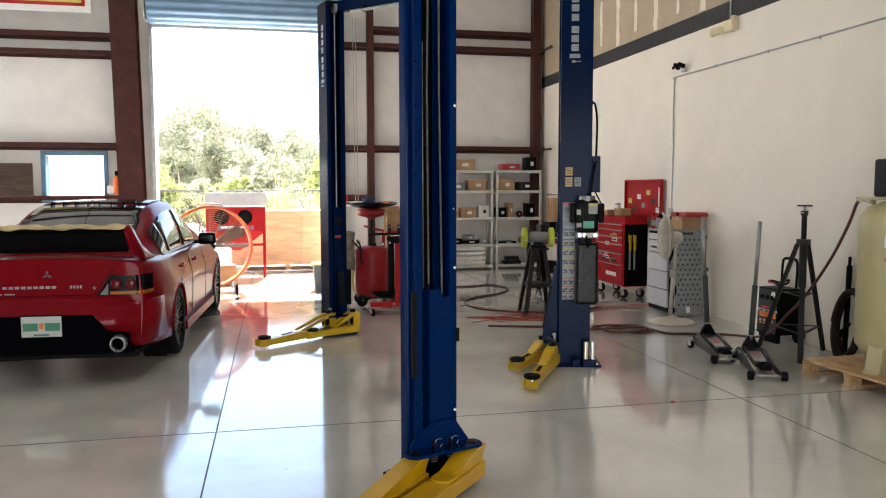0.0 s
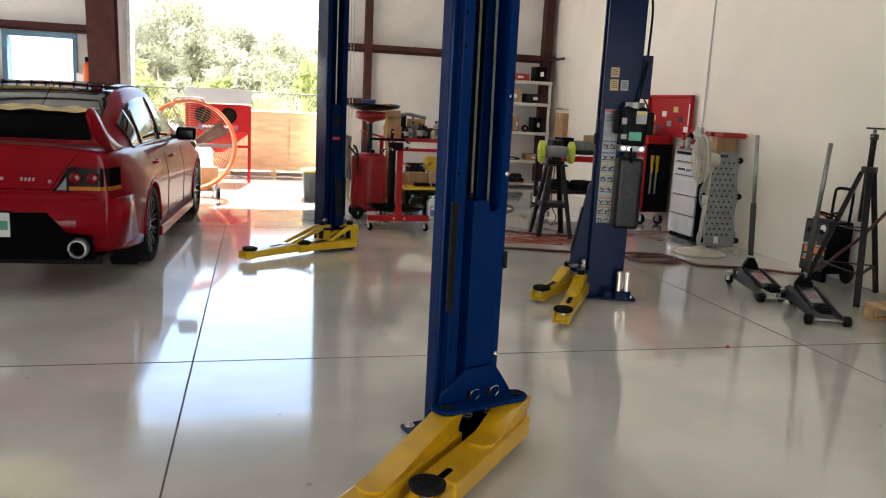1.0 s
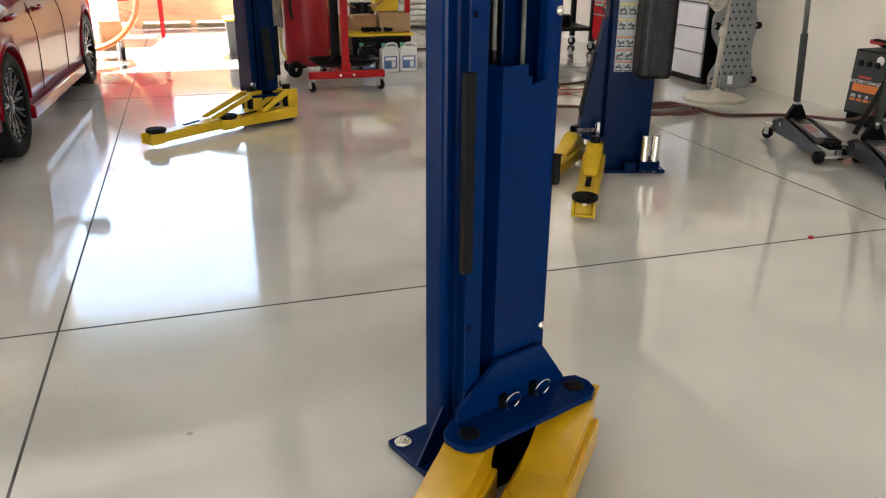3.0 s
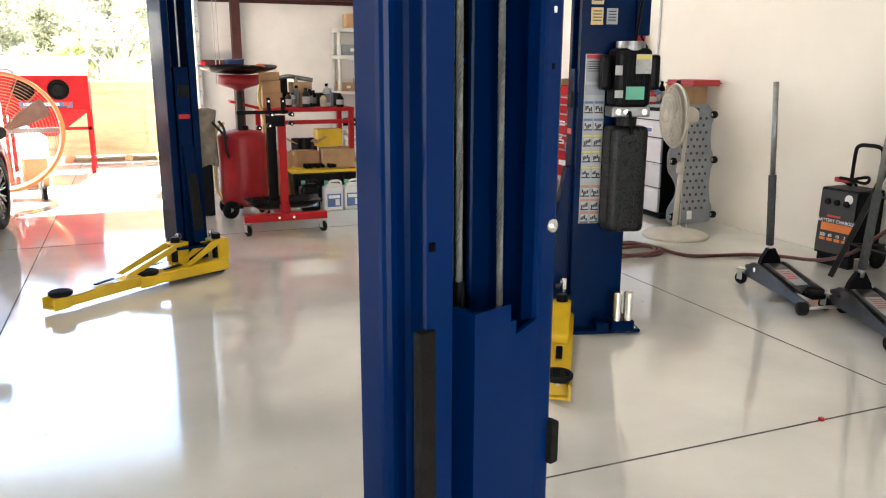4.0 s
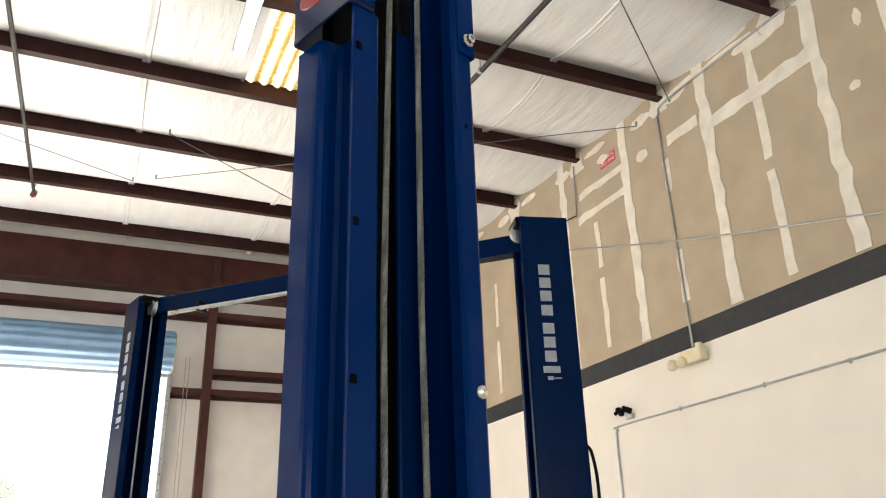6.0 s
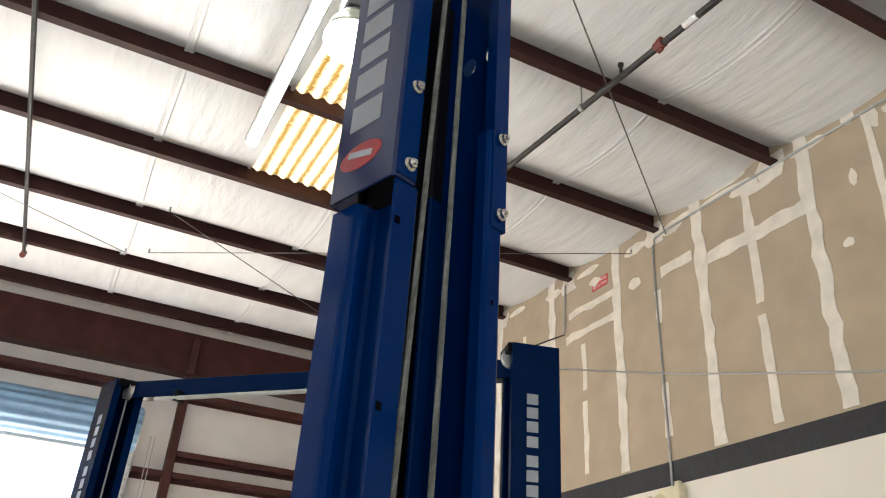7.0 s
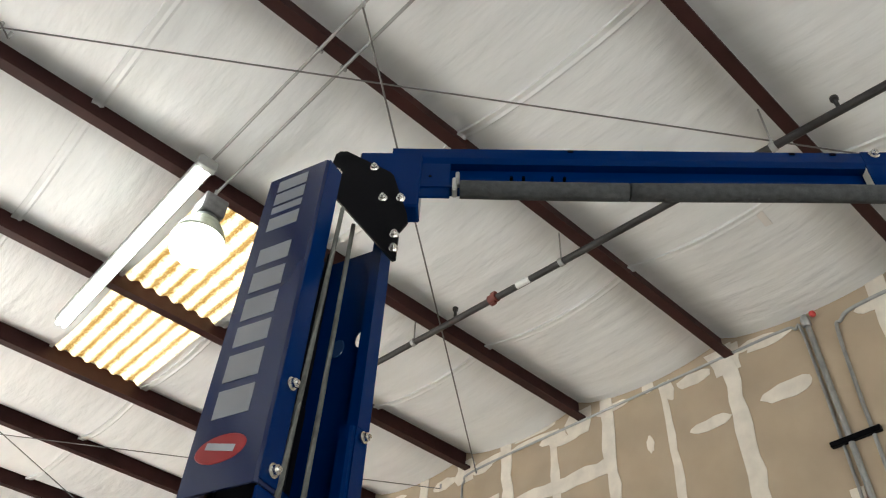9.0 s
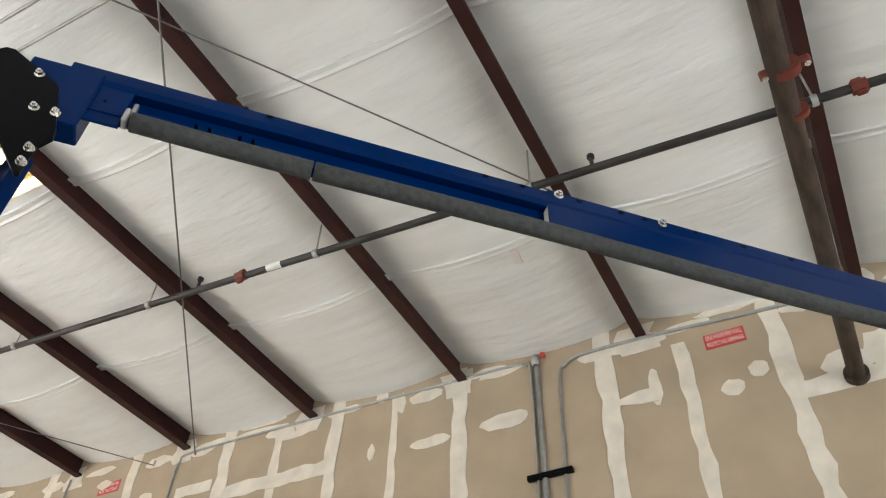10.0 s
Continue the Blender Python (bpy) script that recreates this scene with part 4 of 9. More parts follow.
for z, y, w, h, mm in ((1.69, -0.06, 0.06, 0.07, "kraft"), (1.60, -0.06, 0.06, 0.08, "kraft"), (1.60, 0.015, 0.055, 0.075, "pale")):
    s = thing("sticker", "small faded paper sticker on the blue column", "sticker", CX.copy(), "stickers")
    part("paper", box(B(), (0.1022, y, z), (0.002, w, h)), M[mm], s)
    for j in range(4):
        part("text_bar", box(B(), (0.1034, y, z + h * (0.3 - 0.18 * j)), (0.0008, w * 0.7, 0.005)), M["ink"], s)
# spare stack adapters in a holder at the foot
hd = thing("adapter_holder", "blue holder with two steel height adapters", "lift adapters", CX.copy())
part("bracket", box(B(), (0.17, 0.12, 0.05), (0.09, 0.12, 0.06), 0.004), M["blue2"], hd)
for yy in (0.09, 0.15):
    bm = lathe(B(), [(0, 0.23), (0.02, 0.23), (0.023, 0.226), (0.023, 0.02), (0, 0.02)], 18, Matrix.Translation((0.19, yy, 0)))
    part("adapter", bm, M["zinc"], hd, "chromed cylindrical adapter", smooth=False)
part("short_adapter", box(B(), (0.19, 0.01, 0.05), (0.06, 0.07, 0.05), 0.006), M["blue2"], hd)

# ---- fittings of the hall ----
M["curtain"] = mat("blue_steel_curtain", (0.16, 0.28, 0.42), 0.3, 0.3, 0.1, 3)
M["window_blue"] = mat("blue_window_frame", (0.10, 0.22, 0.34), 0.5, 0, 0.1, 8)
M["plywood"] = mat("dark_plywood", (0.055, 0.032, 0.022), 0.8, 0, 0.35, 4, 0.1, 30, stretch=(1, 6, 6))
M["sprinkler"] = mat("black_iron_pipe", (0.03, 0.028, 0.027), 0.5, 0.3, 0.3, 8, 0.05, 60)
M["rust"] = mat("brown_rusted_pipe", (0.055, 0.038, 0.028), 0.6, 0.3, 0.45, 6, 0.08, 50, stretch=(1, 3, 3))
M["coupling"] = mat("orange_red_coupling", (0.14, 0.022, 0.012), 0.5, 0, 0.2, 20)
M["conduit"] = mat("galvanised_conduit", (0.38, 0.39, 0.38), 0.42, 0.7, 0.12, 14)
M["wire"] = mat("grey_steel_wire", (0.17, 0.165, 0.16), 0.5, 0.6)
M["sign_red"] = mat("red_stencil", (0.55, 0.06, 0.05), 0.7)
M["tube_on"] = glow("lit_tube", (0.96, 1.0, 0.97), 2.6)
M["bulb_on"] = glow("lit_bowl", (0.98, 1.0, 0.92), 2.2)
M["cream_plastic"] = mat("cream_plastic", (0.70, 0.62, 0.42), 0.5, 0, 0.08, 10)
M["frosted"] = mat("frosted_prismatic_glass", (0.34, 0.36, 0.27), 0.35, 0, 0.15, 30, 0.1, 90)
M["lens"] = glass("clear_plastic", (0.95, 0.95, 0.9), 0.1)

# joint compound on the raw drywall
rng = random.Random(4)
mudm = M["mud"]


def smear(name, y0, y1, z0, z1, wob, along_z=True, label="pale joint compound smear over a drywall joint"):
    """An uneven strip of compound, 3 mm proud of the wall."""
    n = max(3, int((abs(z1 - z0) if along_z else abs(y1 - y0)) / 0.12))
    bm = B()
    lo, hi = [], []
    for i in range(n + 1):
        k = i / n
        a, b = rng.uniform(-wob, wob), rng.uniform(-wob, wob)
        if along_z:
            z = z0 + (z1 - z0) * k
            lo.append((y0 + a, z)), hi.append((y1 + b, z))
        else:
            y = y0 + (y1 - y0) * k
            lo.append((y, z0 + a)), hi.append((y, z1 + b))
    prism(bm, lo + hi[::-1], rng.uniform(0.0015, 0.008), Matrix.Translation((XW - 0.0005, 0, 0)) @ Matrix(((0, 0, -1, 0), (1, 0, 0, 0), (0, 1, 0, 0), (0, 0, 0, 1))))
    bmesh.ops.recalc_face_normals(bm, faces=bm.faces)
    return tagged(obj(name, bm, mudm), label, "joint compound", kind="structure")


def seam(y, z0=BAND_HI + 0.02, w=0.125):
    """A taped vertical joint from the band to the roof, with a ragged edge."""
    smear("trim", y - w / 2, y + w / 2, z0, roof(y) + 0.12, 0.02)


def screw_line(y, stretches, w=0.075):
    for z0, z1 in stretches:
        smear("trim", y - w / 2, y + w / 2, z0, z1, 0.014, label="pale compound over a line of drywall screws")


def cross_seam(y0, y1, z, w=0.10):
    smear("trim", y0, y1, z - w / 2, z + w / 2, 0.02, False)


def dab(y, z, w, h):
    """A rounded patch of compound wiped with a knife."""
    n = 14
    bm = B()
    pts = [(y + w / 2 * math.cos(2 * math.pi * i / n) * rng.uniform(0.82, 1.1), z + h / 2 * math.sin(2 * math.pi * i / n) * rng.uniform(0.75, 1.1)) for i in range(n)]
    prism(bm, pts, rng.uniform(0.002, 0.006), Matrix.Translation((XW - 0.0005, 0, 0)) @ Matrix(((0, 0, -1, 0), (1, 0, 0, 0), (0, 1, 0, 0), (0, 0, 0, 1))))
    bmesh.ops.recalc_face_normals(bm, faces=bm.faces)
    tagged(obj("trim", bm, mudm), "pale knife-wiped patch of joint compound", "joint compound", kind="structure")


for k in range(-6, 10):
    seam(2.655 + 1.215 * k)
screw_line(3.30, ((4.25, 5.62),), 0.10)
screw_line(4.47, ((3.8, 4.5),))
screw_line(5.70, ((3.85, 4.55), (4.75, 5.9)))
screw_line(6.92, ((3.74, 4.64), (4.75, 5.90)), 0.095)
screw_line(8.12, ((3.9, 4.4), (5.0, 5.35)))
screw_line(9.34, ((3.79, 4.55), (4.67, 5.2)))
screw_line(10.55, ((3.8, 4.7), (4.9, 5.7)))
for k in (-5, -4, -3, -2, 7, 8):
    screw_line(3.26 + 1.215 * k, ((3.8, 4.5), (4.7, 5.3)))
cross_seam(6.33, 7.54, 5.385, 0.13)
cross_seam(1.44, 2.68, 5.00, 0.13)
cross_seam(8.76, 9.66, 5.34)
cross_seam(8.78, 9.60, 5.61, 0.08)
cross_seam(7.62, 8.05, 5.52, 0.09)
cross_seam(3.52, 3.92, 5.25, 0.09)
cross_seam(6.84, 7.48, 5.94, 0.05)
cross_seam(6.88, 7.40, 6.03, 0.045)
cross_seam(9.95, 11.1, 5.40)
cross_seam(-1.0, 0.22, 5.32)
for y, z, w, h in ((8.44, 5.56, 0.20, 0.14), (5.84, 5.93, 0.12, 0.16), (5.64, 5.80, 0.09, 0.22), (5.34, 5.35, 0.36, 0.11), (3.02, 5.14, 0.17, 0.13), (3.53, 5.30, 0.10, 0.32), (2.30, 5.12, 0.36, 0.20), (2.06, 5.15, 0.30, 0.34), (4.70, 5.36, 0.42, 0.16),
                   (4.84, 5.86, 0.36, 0.09), (6.76, 5.80, 0.42, 0.08), (5.90, 5.40, 0.07, 0.16), (7.85, 5.93, 0.30, 0.13), (9.10, 5.86, 0.20, 0.10), (2.83, 5.24, 0.14, 0.14), (3.62, 5.72, 0.55, 0.13), (2.90, 5.80, 0.5, 0.08), (6.05, 4.9, 0.10, 0.08)):
    dab(y, z, w, h)
for y in [5.09 + 1.5 * k for k in range(-3, 7)]:
    smear("trim", y - 0.13, y + 0.15, roof(y) - 0.14, roof(y) + 0.1, 0.05, True, "pale compound patch round a purlin end")
    dab(y + 0.32, roof(y) - 0.05, 0.34, 0.13)
    dab(y - 0.36, roof(y) - 0.03, 0.40, 0.09)

# overlapped seams and sag of the roof blanket
for x in (-6.5, -4.68, -2.85, -1.03, 0.79, 2.61, 4.34):
    bm = B()
    n = 320
    flap = ((-0.04, 0.003), (-0.036, -0.013), (0.0, -0.006), (0.022, -0.011), (0.04, 0.003))
    prev = None
    for s in range(n + 1):
        y = -5.5 + 20 * s / n
        row = [bm.verts.new((x + a + 0.012 * math.sin(1.7 * y + x), y, blanket_z(x, y) + dz * (1 + 0.3 * math.sin(5 * y + x)))) for a, dz in flap]
        if prev:
            for i in range(len(flap) - 1):
                bm.faces.new((prev[i], row[i], row[i + 1], prev[i + 1]))
        prev = row
    bmesh.ops.recalc_face_normals(bm, faces=bm.faces)
    structure("ceiling_seam", bm, M["blanket"], "folded seam of the white roof blanket")
tear = B()
prism(tear, [(0, 0), (0.16, 0.01), (0.15, 0.06), (0.02, 0.05)], 0.004, Matrix.Translation((4.35, 4.05, blanket_z(4.35, 4.05) - 0.008)))
tagged(obj("trim", tear, M["liner"]), "small tear in the roof blanket", "tear", kind="structure")

# roof light: amber corrugated sheet, its daylight put in as emission
rl = tagged(new("window_2"), "amber corrugated translucent roof light between purlins", "roof light", kind="structure")
bm = B()
n = 44
cols = []
for i in range(n + 1):
    x = SX0 + (SX1 - SX0) * i / n
    h = 0.018 * math.cos(2 * math.pi * 6.5 * i / n)
    cols.append([bm.verts.new((x, y, roof(y) + 0.172 + h)) for y in (SY0, (SY0 + SY1) / 2, SY1)])
for a, b in zip(cols, cols[1:]):
    for j in range(2):
        f = bm.faces.new((a[j], b[j], b[j + 1], a[j + 1]))
        f.material_index = 0
bright = mat("amber_sheet_daylight_glow", (0.9, 0.62, 0.22), 0.6)
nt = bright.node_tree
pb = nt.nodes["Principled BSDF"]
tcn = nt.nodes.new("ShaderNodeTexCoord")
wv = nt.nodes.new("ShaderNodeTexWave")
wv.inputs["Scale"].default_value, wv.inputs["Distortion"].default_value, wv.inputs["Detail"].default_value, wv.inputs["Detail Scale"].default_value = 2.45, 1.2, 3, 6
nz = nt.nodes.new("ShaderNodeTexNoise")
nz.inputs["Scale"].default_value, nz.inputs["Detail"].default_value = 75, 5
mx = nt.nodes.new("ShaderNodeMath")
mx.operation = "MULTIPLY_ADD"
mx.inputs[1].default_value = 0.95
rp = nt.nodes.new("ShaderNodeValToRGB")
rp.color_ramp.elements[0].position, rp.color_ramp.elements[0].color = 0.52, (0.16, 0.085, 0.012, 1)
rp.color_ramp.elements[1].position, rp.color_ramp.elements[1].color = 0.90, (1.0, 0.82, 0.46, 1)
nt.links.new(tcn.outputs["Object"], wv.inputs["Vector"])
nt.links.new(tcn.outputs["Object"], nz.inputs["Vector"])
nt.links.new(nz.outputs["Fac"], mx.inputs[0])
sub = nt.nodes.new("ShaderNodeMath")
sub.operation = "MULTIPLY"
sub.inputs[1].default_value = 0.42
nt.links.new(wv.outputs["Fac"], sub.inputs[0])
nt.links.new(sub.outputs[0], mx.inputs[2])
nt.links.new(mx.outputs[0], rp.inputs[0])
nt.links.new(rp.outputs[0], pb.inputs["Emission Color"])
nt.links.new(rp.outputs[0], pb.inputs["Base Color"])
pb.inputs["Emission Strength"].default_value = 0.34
tagged(obj("corrugated_sheet", bm, bright, rl), "corrugated fibreglass sheet with daylight put in as glow")
for lo, hi in (((SX0 - 0.03, SY0, 0.15), (SX0, SY1, 0.21)), ((SX1, SY0, 0.15), (SX1 + 0.03, SY1, 0.21))):
    bm = span(B(), lo, hi)
    for v in bm.verts:
        v.co.z += roof(v.co.y)
    obj("edge_strip", bm, M["liner"], rl)

# sprinkler pipes
sp = thing("sprinkler_pipe", "black iron sprinkler branch pipe hung under the purlins", "pipe")
pz = lambda y: 5.31 + 0.0985 * (y - 2.29)
part("run", rod(B(), (3.55, -5.5, pz(-5.5)), (3.57, 9.6, pz(9.6)), 0.024, n=14), M["sprinkler"], sp)
for y in (5.75, 1.92, -2.2):
    bm = B()
    rod(bm, (3.56, y - 0.035, pz(y)), (3.56, y + 0.035, pz(y)), 0.036, n=16)
    box(bm, (3.56, y, pz(y) - 0.045), (0.03, 0.05, 0.025), 0.006)
    box(bm, (3.56, y, pz(y) + 0.045), (0.03, 0.05, 0.025), 0.006)
    part("coupling", bm, M["coupling"], sp, "orange red grooved coupling")
part("label_band", rod(B(), (3.56, 5.40, pz(5.40)), (3.56, 5.52, pz(5.52)), 0.0255, n=14), M["white_decal"], sp)
for y in (0.6, 3.25, 6.15, 8.9):
    bm = B()
    rod(bm, (3.56, y, pz(y)), (3.56, y, pz(y) + 0.09), 0.012, n=8)
    rod(bm, (3.56, y, pz(y) + 0.09), (3.56, y, pz(y) + 0.11), 0.022, n=10)
    part("sprinkler_head", bm, M["sprinkler"], sp)
for y in [5.09 + 1.5 * k for k in range(-5, 3)]:
    bm = B()
    rod(bm, (3.56, y + 0.03, pz(y)), (3.56, y + 0.03, roof(y) + 0.01), 0.006, n=6)
    rod(bm, (3.56, y + 0.015, pz(y)), (3.56, y + 0.045, pz(y)), 0.031, n=14)
    part("hanger", bm, M["steel"], sp)
mp = thing("main_pipe", "wide brown iron sprinkler main pipe along a purlin", "pipe")
part("run", rod(B(), (-8.9, 2.2, 5.0), (5.53, 2.29, 5.0), 0.052, n=20), M["rust"], mp)
for x in (3.09, 0.2):
    bm = rod(B(), (x - 0.022, 2.25, 5.0), (x + 0.022, 2.25, 5.0), 0.066, n=24)
    for s in (-1, 1):
        box(bm, (x, 2.25 + s * 0.082, 5.0), (0.036, 0.05, 0.05), 0.008)
    cp = part("coupling", bm, M["coupling"], mp, "orange red grooved coupling")
    for s in (-1, 1):
        bm = B()
        hexbolt(bm, (x, 2.25 + s * 0.088, 4.974), (0, 0, -1), 0.010)
        part("bolt", bm, M["zinc"], cp)
part("tee_strap", rod(B(), (3.33, 2.25, 5.0), (3.355, 2.25, 5.0), 0.0575, n=24), M["coupling"], mp, "orange red branch strap")
part("end_flange", rod(B(), (5.49, 2.29, 5.0), (5.532, 2.29, 5.0), 0.075, n=20), M["rust"], mp)
part("riser", rod(B(), (3.55, 2.26, 5.0), (3.55, 2.27, 5.25), 0.03, n=14), M["coupling"], mp)

# lamps by the roof light
tl = thing("tube_light", "long lit fluorescent batten hung below the roof", "ceiling light")
part("housing", span(B(), (1.43, 6.27, 5.80), (1.55, 8.52, 5.86), 0.008), M["steel"], tl)
part("end_plate", span(B(), (1.425, 6.25, 5.775), (1.555, 6.30, 5.865), 0.006), M["steel"], tl)
for x in (1.465, 1.515):
    part("tube", rod(B(), (x, 6.30, 5.785), (x, 8.51, 5.785), 0.019, n=14), M["tube_on"], tl, "glowing white tube")
hb = thing("high_bay_lamp", "lit high-bay lamp with a white glass bowl", "ceiling light", pose(1.68, 6.52, 0))
part("ballast", box(B(), (0, 0, 5.72), (0.17, 0.17, 0.16), 0.02, seg=2), M["alu"], hb)
part("hook", rod(B(), (0, 0, 5.80), (0, 0, roof(6.5) + 0.0), 0.012, n=8), M["steel"], hb)
part("collar", lathe(B(), [(0.05, 5.64), (0.08, 5.63), (0.09, 5.60), (0.06, 5.59)], 24), M["alu"], hb, smooth=True)
part("reflector", lathe(B(), [(0.06, 5.61), (0.105, 5.585), (0.145, 5.52), (0.168, 5.45), (0.172, 5.43), (0.166, 5.43), (0.14, 5.515), (0.10, 5.575), (0.06, 5.60), (0.06, 5.61)], 32), M["frosted"], hb, "frosted grey-green upper bowl", smooth=True)
part("bowl", lathe(B(), [(0.167, 5.43), (0.172, 5.41), (0.160, 5.35), (0.12, 5.31), (0.06, 5.292), (0, 5.288)], 32), M["bulb_on"], hb, "glowing white glass bowl", smooth=True)
cd = thing("ceiling_conduit", "pair of thin galvanised conduits feeding the lamps", "conduit")
for x, y1 in ((1.52, 6.3), (1.69, 6.5)):
    part("pipe", rod(B(), (x, 1.2, roof(1.2) - 0.03), (x - 0.01, y1, roof(y1) - 0.03), 0.010, n=8), M["conduit"], cd)
    for y in (2.09, 3.59, 5.09):
        part("strap", box(B(), (x, y + 0.02, roof(y) - 0.012), (0.045, 0.02, 0.02), 0.004), M["conduit"], cd)
# bracing wires
for a, b, r in (((0.14, 6.22, 5.80), (5.50, 2.36, 5.58), 0.005), ((1.50, 4.67, 5.71), (5.53, 7.93, 5.90), 0.006), ((1.05, 11.75, 6.10), (5.53, 8.46, 5.92), 0.005), ((1.09, 10.41, 5.98), (3.64, 12.42, 6.09), 0.006), ((-3.5, 2.5, 5.5), (0.2, 6.25, 5.8), 0.005), ((-5.5, 8.4, 5.9), (0.8, 11.9, 6.1), 0.005)):
    w = thing("brace_wire", "thin steel bracing wire stretched under the roof", "wire", group="bracing wires")
    part("wire", rod(B(), a, b, r, n=6), M["wire"], w)
    for p in (a, b):
        part("eye", rod(B(), p, Vector(p) + Vector((0, 0, 0.05)), 0.012, n=6), M["steel"], w)
sd = thing("wall_cable", "slack grey cable strung along the drywall", "cable")
part("cable", tube(B(), smooth_path([(XW - 0.02, 10.8, 5.36), (XW - 0.02, 9.72, 5.02), (XW - 0.02, 7.96, 4.44), (XW - 0.02, 6.0, 3.87), (XW - 0.02, 5.6, 3.76)]), 0.008, 6), M["conduit"], sd)
dr = thing("drop_pipe", "thin iron drop pipe hung from the purlins", "pipe")
part("pipe", rod(B(), (-0.27, 7.6, 5.88), (-0.30, 12.76, 6.16), 0.02, n=10), M["sprinkler"], dr)
part("foot", rod(B(), (-0.30, 12.70, 6.10), (-0.30, 12.80, 6.18), 0.035, n=12), M["coupling"], dr)
for y in (8.09, 9.59, 11.09, 12.59):
    part("hanger", rod(B(), (-0.28, y, roof(y) - 0.05), (-0.28, y, roof(y) + 0.03), 0.008, n=6), M["steel"], dr)

# conduits, lamp and camera on the side wall
c1 = thing("wall_conduit", "thin galvanised conduit with bends on the cream wall", "conduit")
part("run", tube(B(), smooth_path([(XW - 0.012, 9.39, 1.28), (XW - 0.012, 9.39, 2.2), (XW - 0.012, 9.385, 2.86), (XW - 0.012, 9.35, 2.95), (XW - 0.012, 9.26, 2.98), (XW - 0.012, 7.5, 2.985), (XW - 0.012, 5.0, 3.0), (XW - 0.012, 2.0, 3.02)]), 0.010, 8), M["conduit"], c1)
part("outlet_box", box(B(), (XW - 0.025, 9.39, 1.22), (0.045, 0.08, 0.12), 0.006), M["steel"], c1)
for y in (8.4, 7.4, 6.6):
    part("strap", box(B(), (XW - 0.008, y, 2.985), (0.014, 0.02, 0.04), 0.003), M["conduit"], c1)
c2 = thing("wall_conduit", "vertical galvanised conduit from the roof to the emergency lamp", "conduit")
part("run", tube(B(), smooth_path([(XW - 0.014, 8.12, 3.44), (XW - 0.014, 8.125, 4.6), (XW - 0.014, 8.13, 5.70), (XW - 0.014, 8.10, 5.86), (XW - 0.014, 7.98, 5.93), (XW - 0.014, 7.0, 5.915), (XW - 0.014, 5.2, 5.86), (XW - 0.014, 4.62, 5.84), (XW - 0.014, 4.50, 5.80), (XW - 0.014, 4.45, 5.62), (XW - 0.014, 4.46, 3.7)]), 0.011, 8), M["conduit"], c2)
part("riser", rod(B(), (XW - 0.02, 4.39, 3.7), (XW - 0.02, 4.40, 5.86), 0.021, n=12), M["conduit"], c2)
part("riser_cap", lathe(B(), [(0.021, 0), (0.034, 0.01), (0.034, 0.07), (0.02, 0.10), (0, 0.105)], 14, Matrix.Translation((XW - 0.034, 4.40, 5.76))), M["steel"], c2, smooth=True)
part("strut", box(B(), (XW - 0.03, 4.355, 4.81), (0.04, 0.34, 0.04), 0.004), M["black"], c2)
part("tap", box(B(), (XW - 0.05, 4.33, 5.83), (0.05, 0.04, 0.04), 0.01), M["sign_red"], c2)
c3 = thing("wall_conduit", "grey conduit bending along the top of the drywall", "conduit")
part("run", tube(B(), smooth_path([(XW - 0.014, 4.26, 3.7), (XW - 0.014, 4.25, 4.6), (XW - 0.014, 4.22, 5.58), (XW - 0.014, 4.17, 5.70), (XW - 0.014, 4.04, 5.755), (XW - 0.014, 3.5, 5.745), (XW - 0.014, 2.4, 5.67), (XW - 0.014, -2, 5.4)]), 0.014, 8), M["conduit"], c3)
em = thing("emergency_lamp", "cream twin-head emergency lamp on the wall", "emergency light", pose(XW, 8.11, 3.40))
part("case", box(B(), (-0.05, -0.02, -0.02), (0.09, 0.26, 0.12), 0.012, seg=2), M["cream_plastic"], em)
for y in (0.17, 0.05):
    part("lamp_head", lathe(B(), [(0, 0.05), (0.035, 0.045), (0.055, 0.0), (0.05, -0.012), (0, -0.012)], 20, Matrix.Translation((-0.11, y + 0.02, -0.06)) @ pose(0, 0, 0, 60, 0, -60)), M["cream_plastic"], em, smooth=True)
part("conduit_boss", box(B(), (-0.03, -0.08, 0.06), (0.05, 0.06, 0.06), 0.008), M["cream_plastic"], em)
sc = thing("camera_pair", "two small black security cameras above the conduit", "security camera", pose(XW, 9.12, 3.07))
for y in (-0.05, 0.06):
    part("body", box(B(), (-0.09, y, 0.02), (0.10, 0.05, 0.055), 0.012, Euler((0, radians(20), radians(25 if y > 0 else -25))), 2), M["black"], sc)
    part("lens", rod(B(), (-0.14, y, -0.0), (-0.15, y, -0.004), 0.018, n=12), M["hole"], sc)
part("base", box(B(), (-0.02, 0, -0.03), (0.04, 0.10, 0.05), 0.008), M["steel"], sc)


def wall_sign(y, z, label):
    s = thing("fire_sign", label, "wall sign", Matrix.Translation((XW - 0.004, y, z)) @ pose(0, 0, 0, 90, 0, -90))
    part("board", box(B(), (0, 0, 0), (0.28, 0.125, 0.003)), M["sign_red"], s)
    for k, txt in enumerate(("ONE HOUR FIRE WALL", "PROTECT ALL OPENINGS")):
        cu = bpy.data.curves.new("text", "FONT")
        cu.body, cu.size, cu.align_x, cu.align_y = txt, 0.036 if k else 0.040, "CENTER", "CENTER"
        t = new("text", cu)
        t.data.materials.append(M["white_decal"])
        t.parent = s
        t.matrix_basis = Matrix.Translation((0, 0.029 - 0.058 * k, 0.003)) @ Matrix.Diagonal((0.62, 1.45, 1, 1))
    return s


wall_sign(2.985, 5.55, "small red fire wall notice stencilled on the drywall")
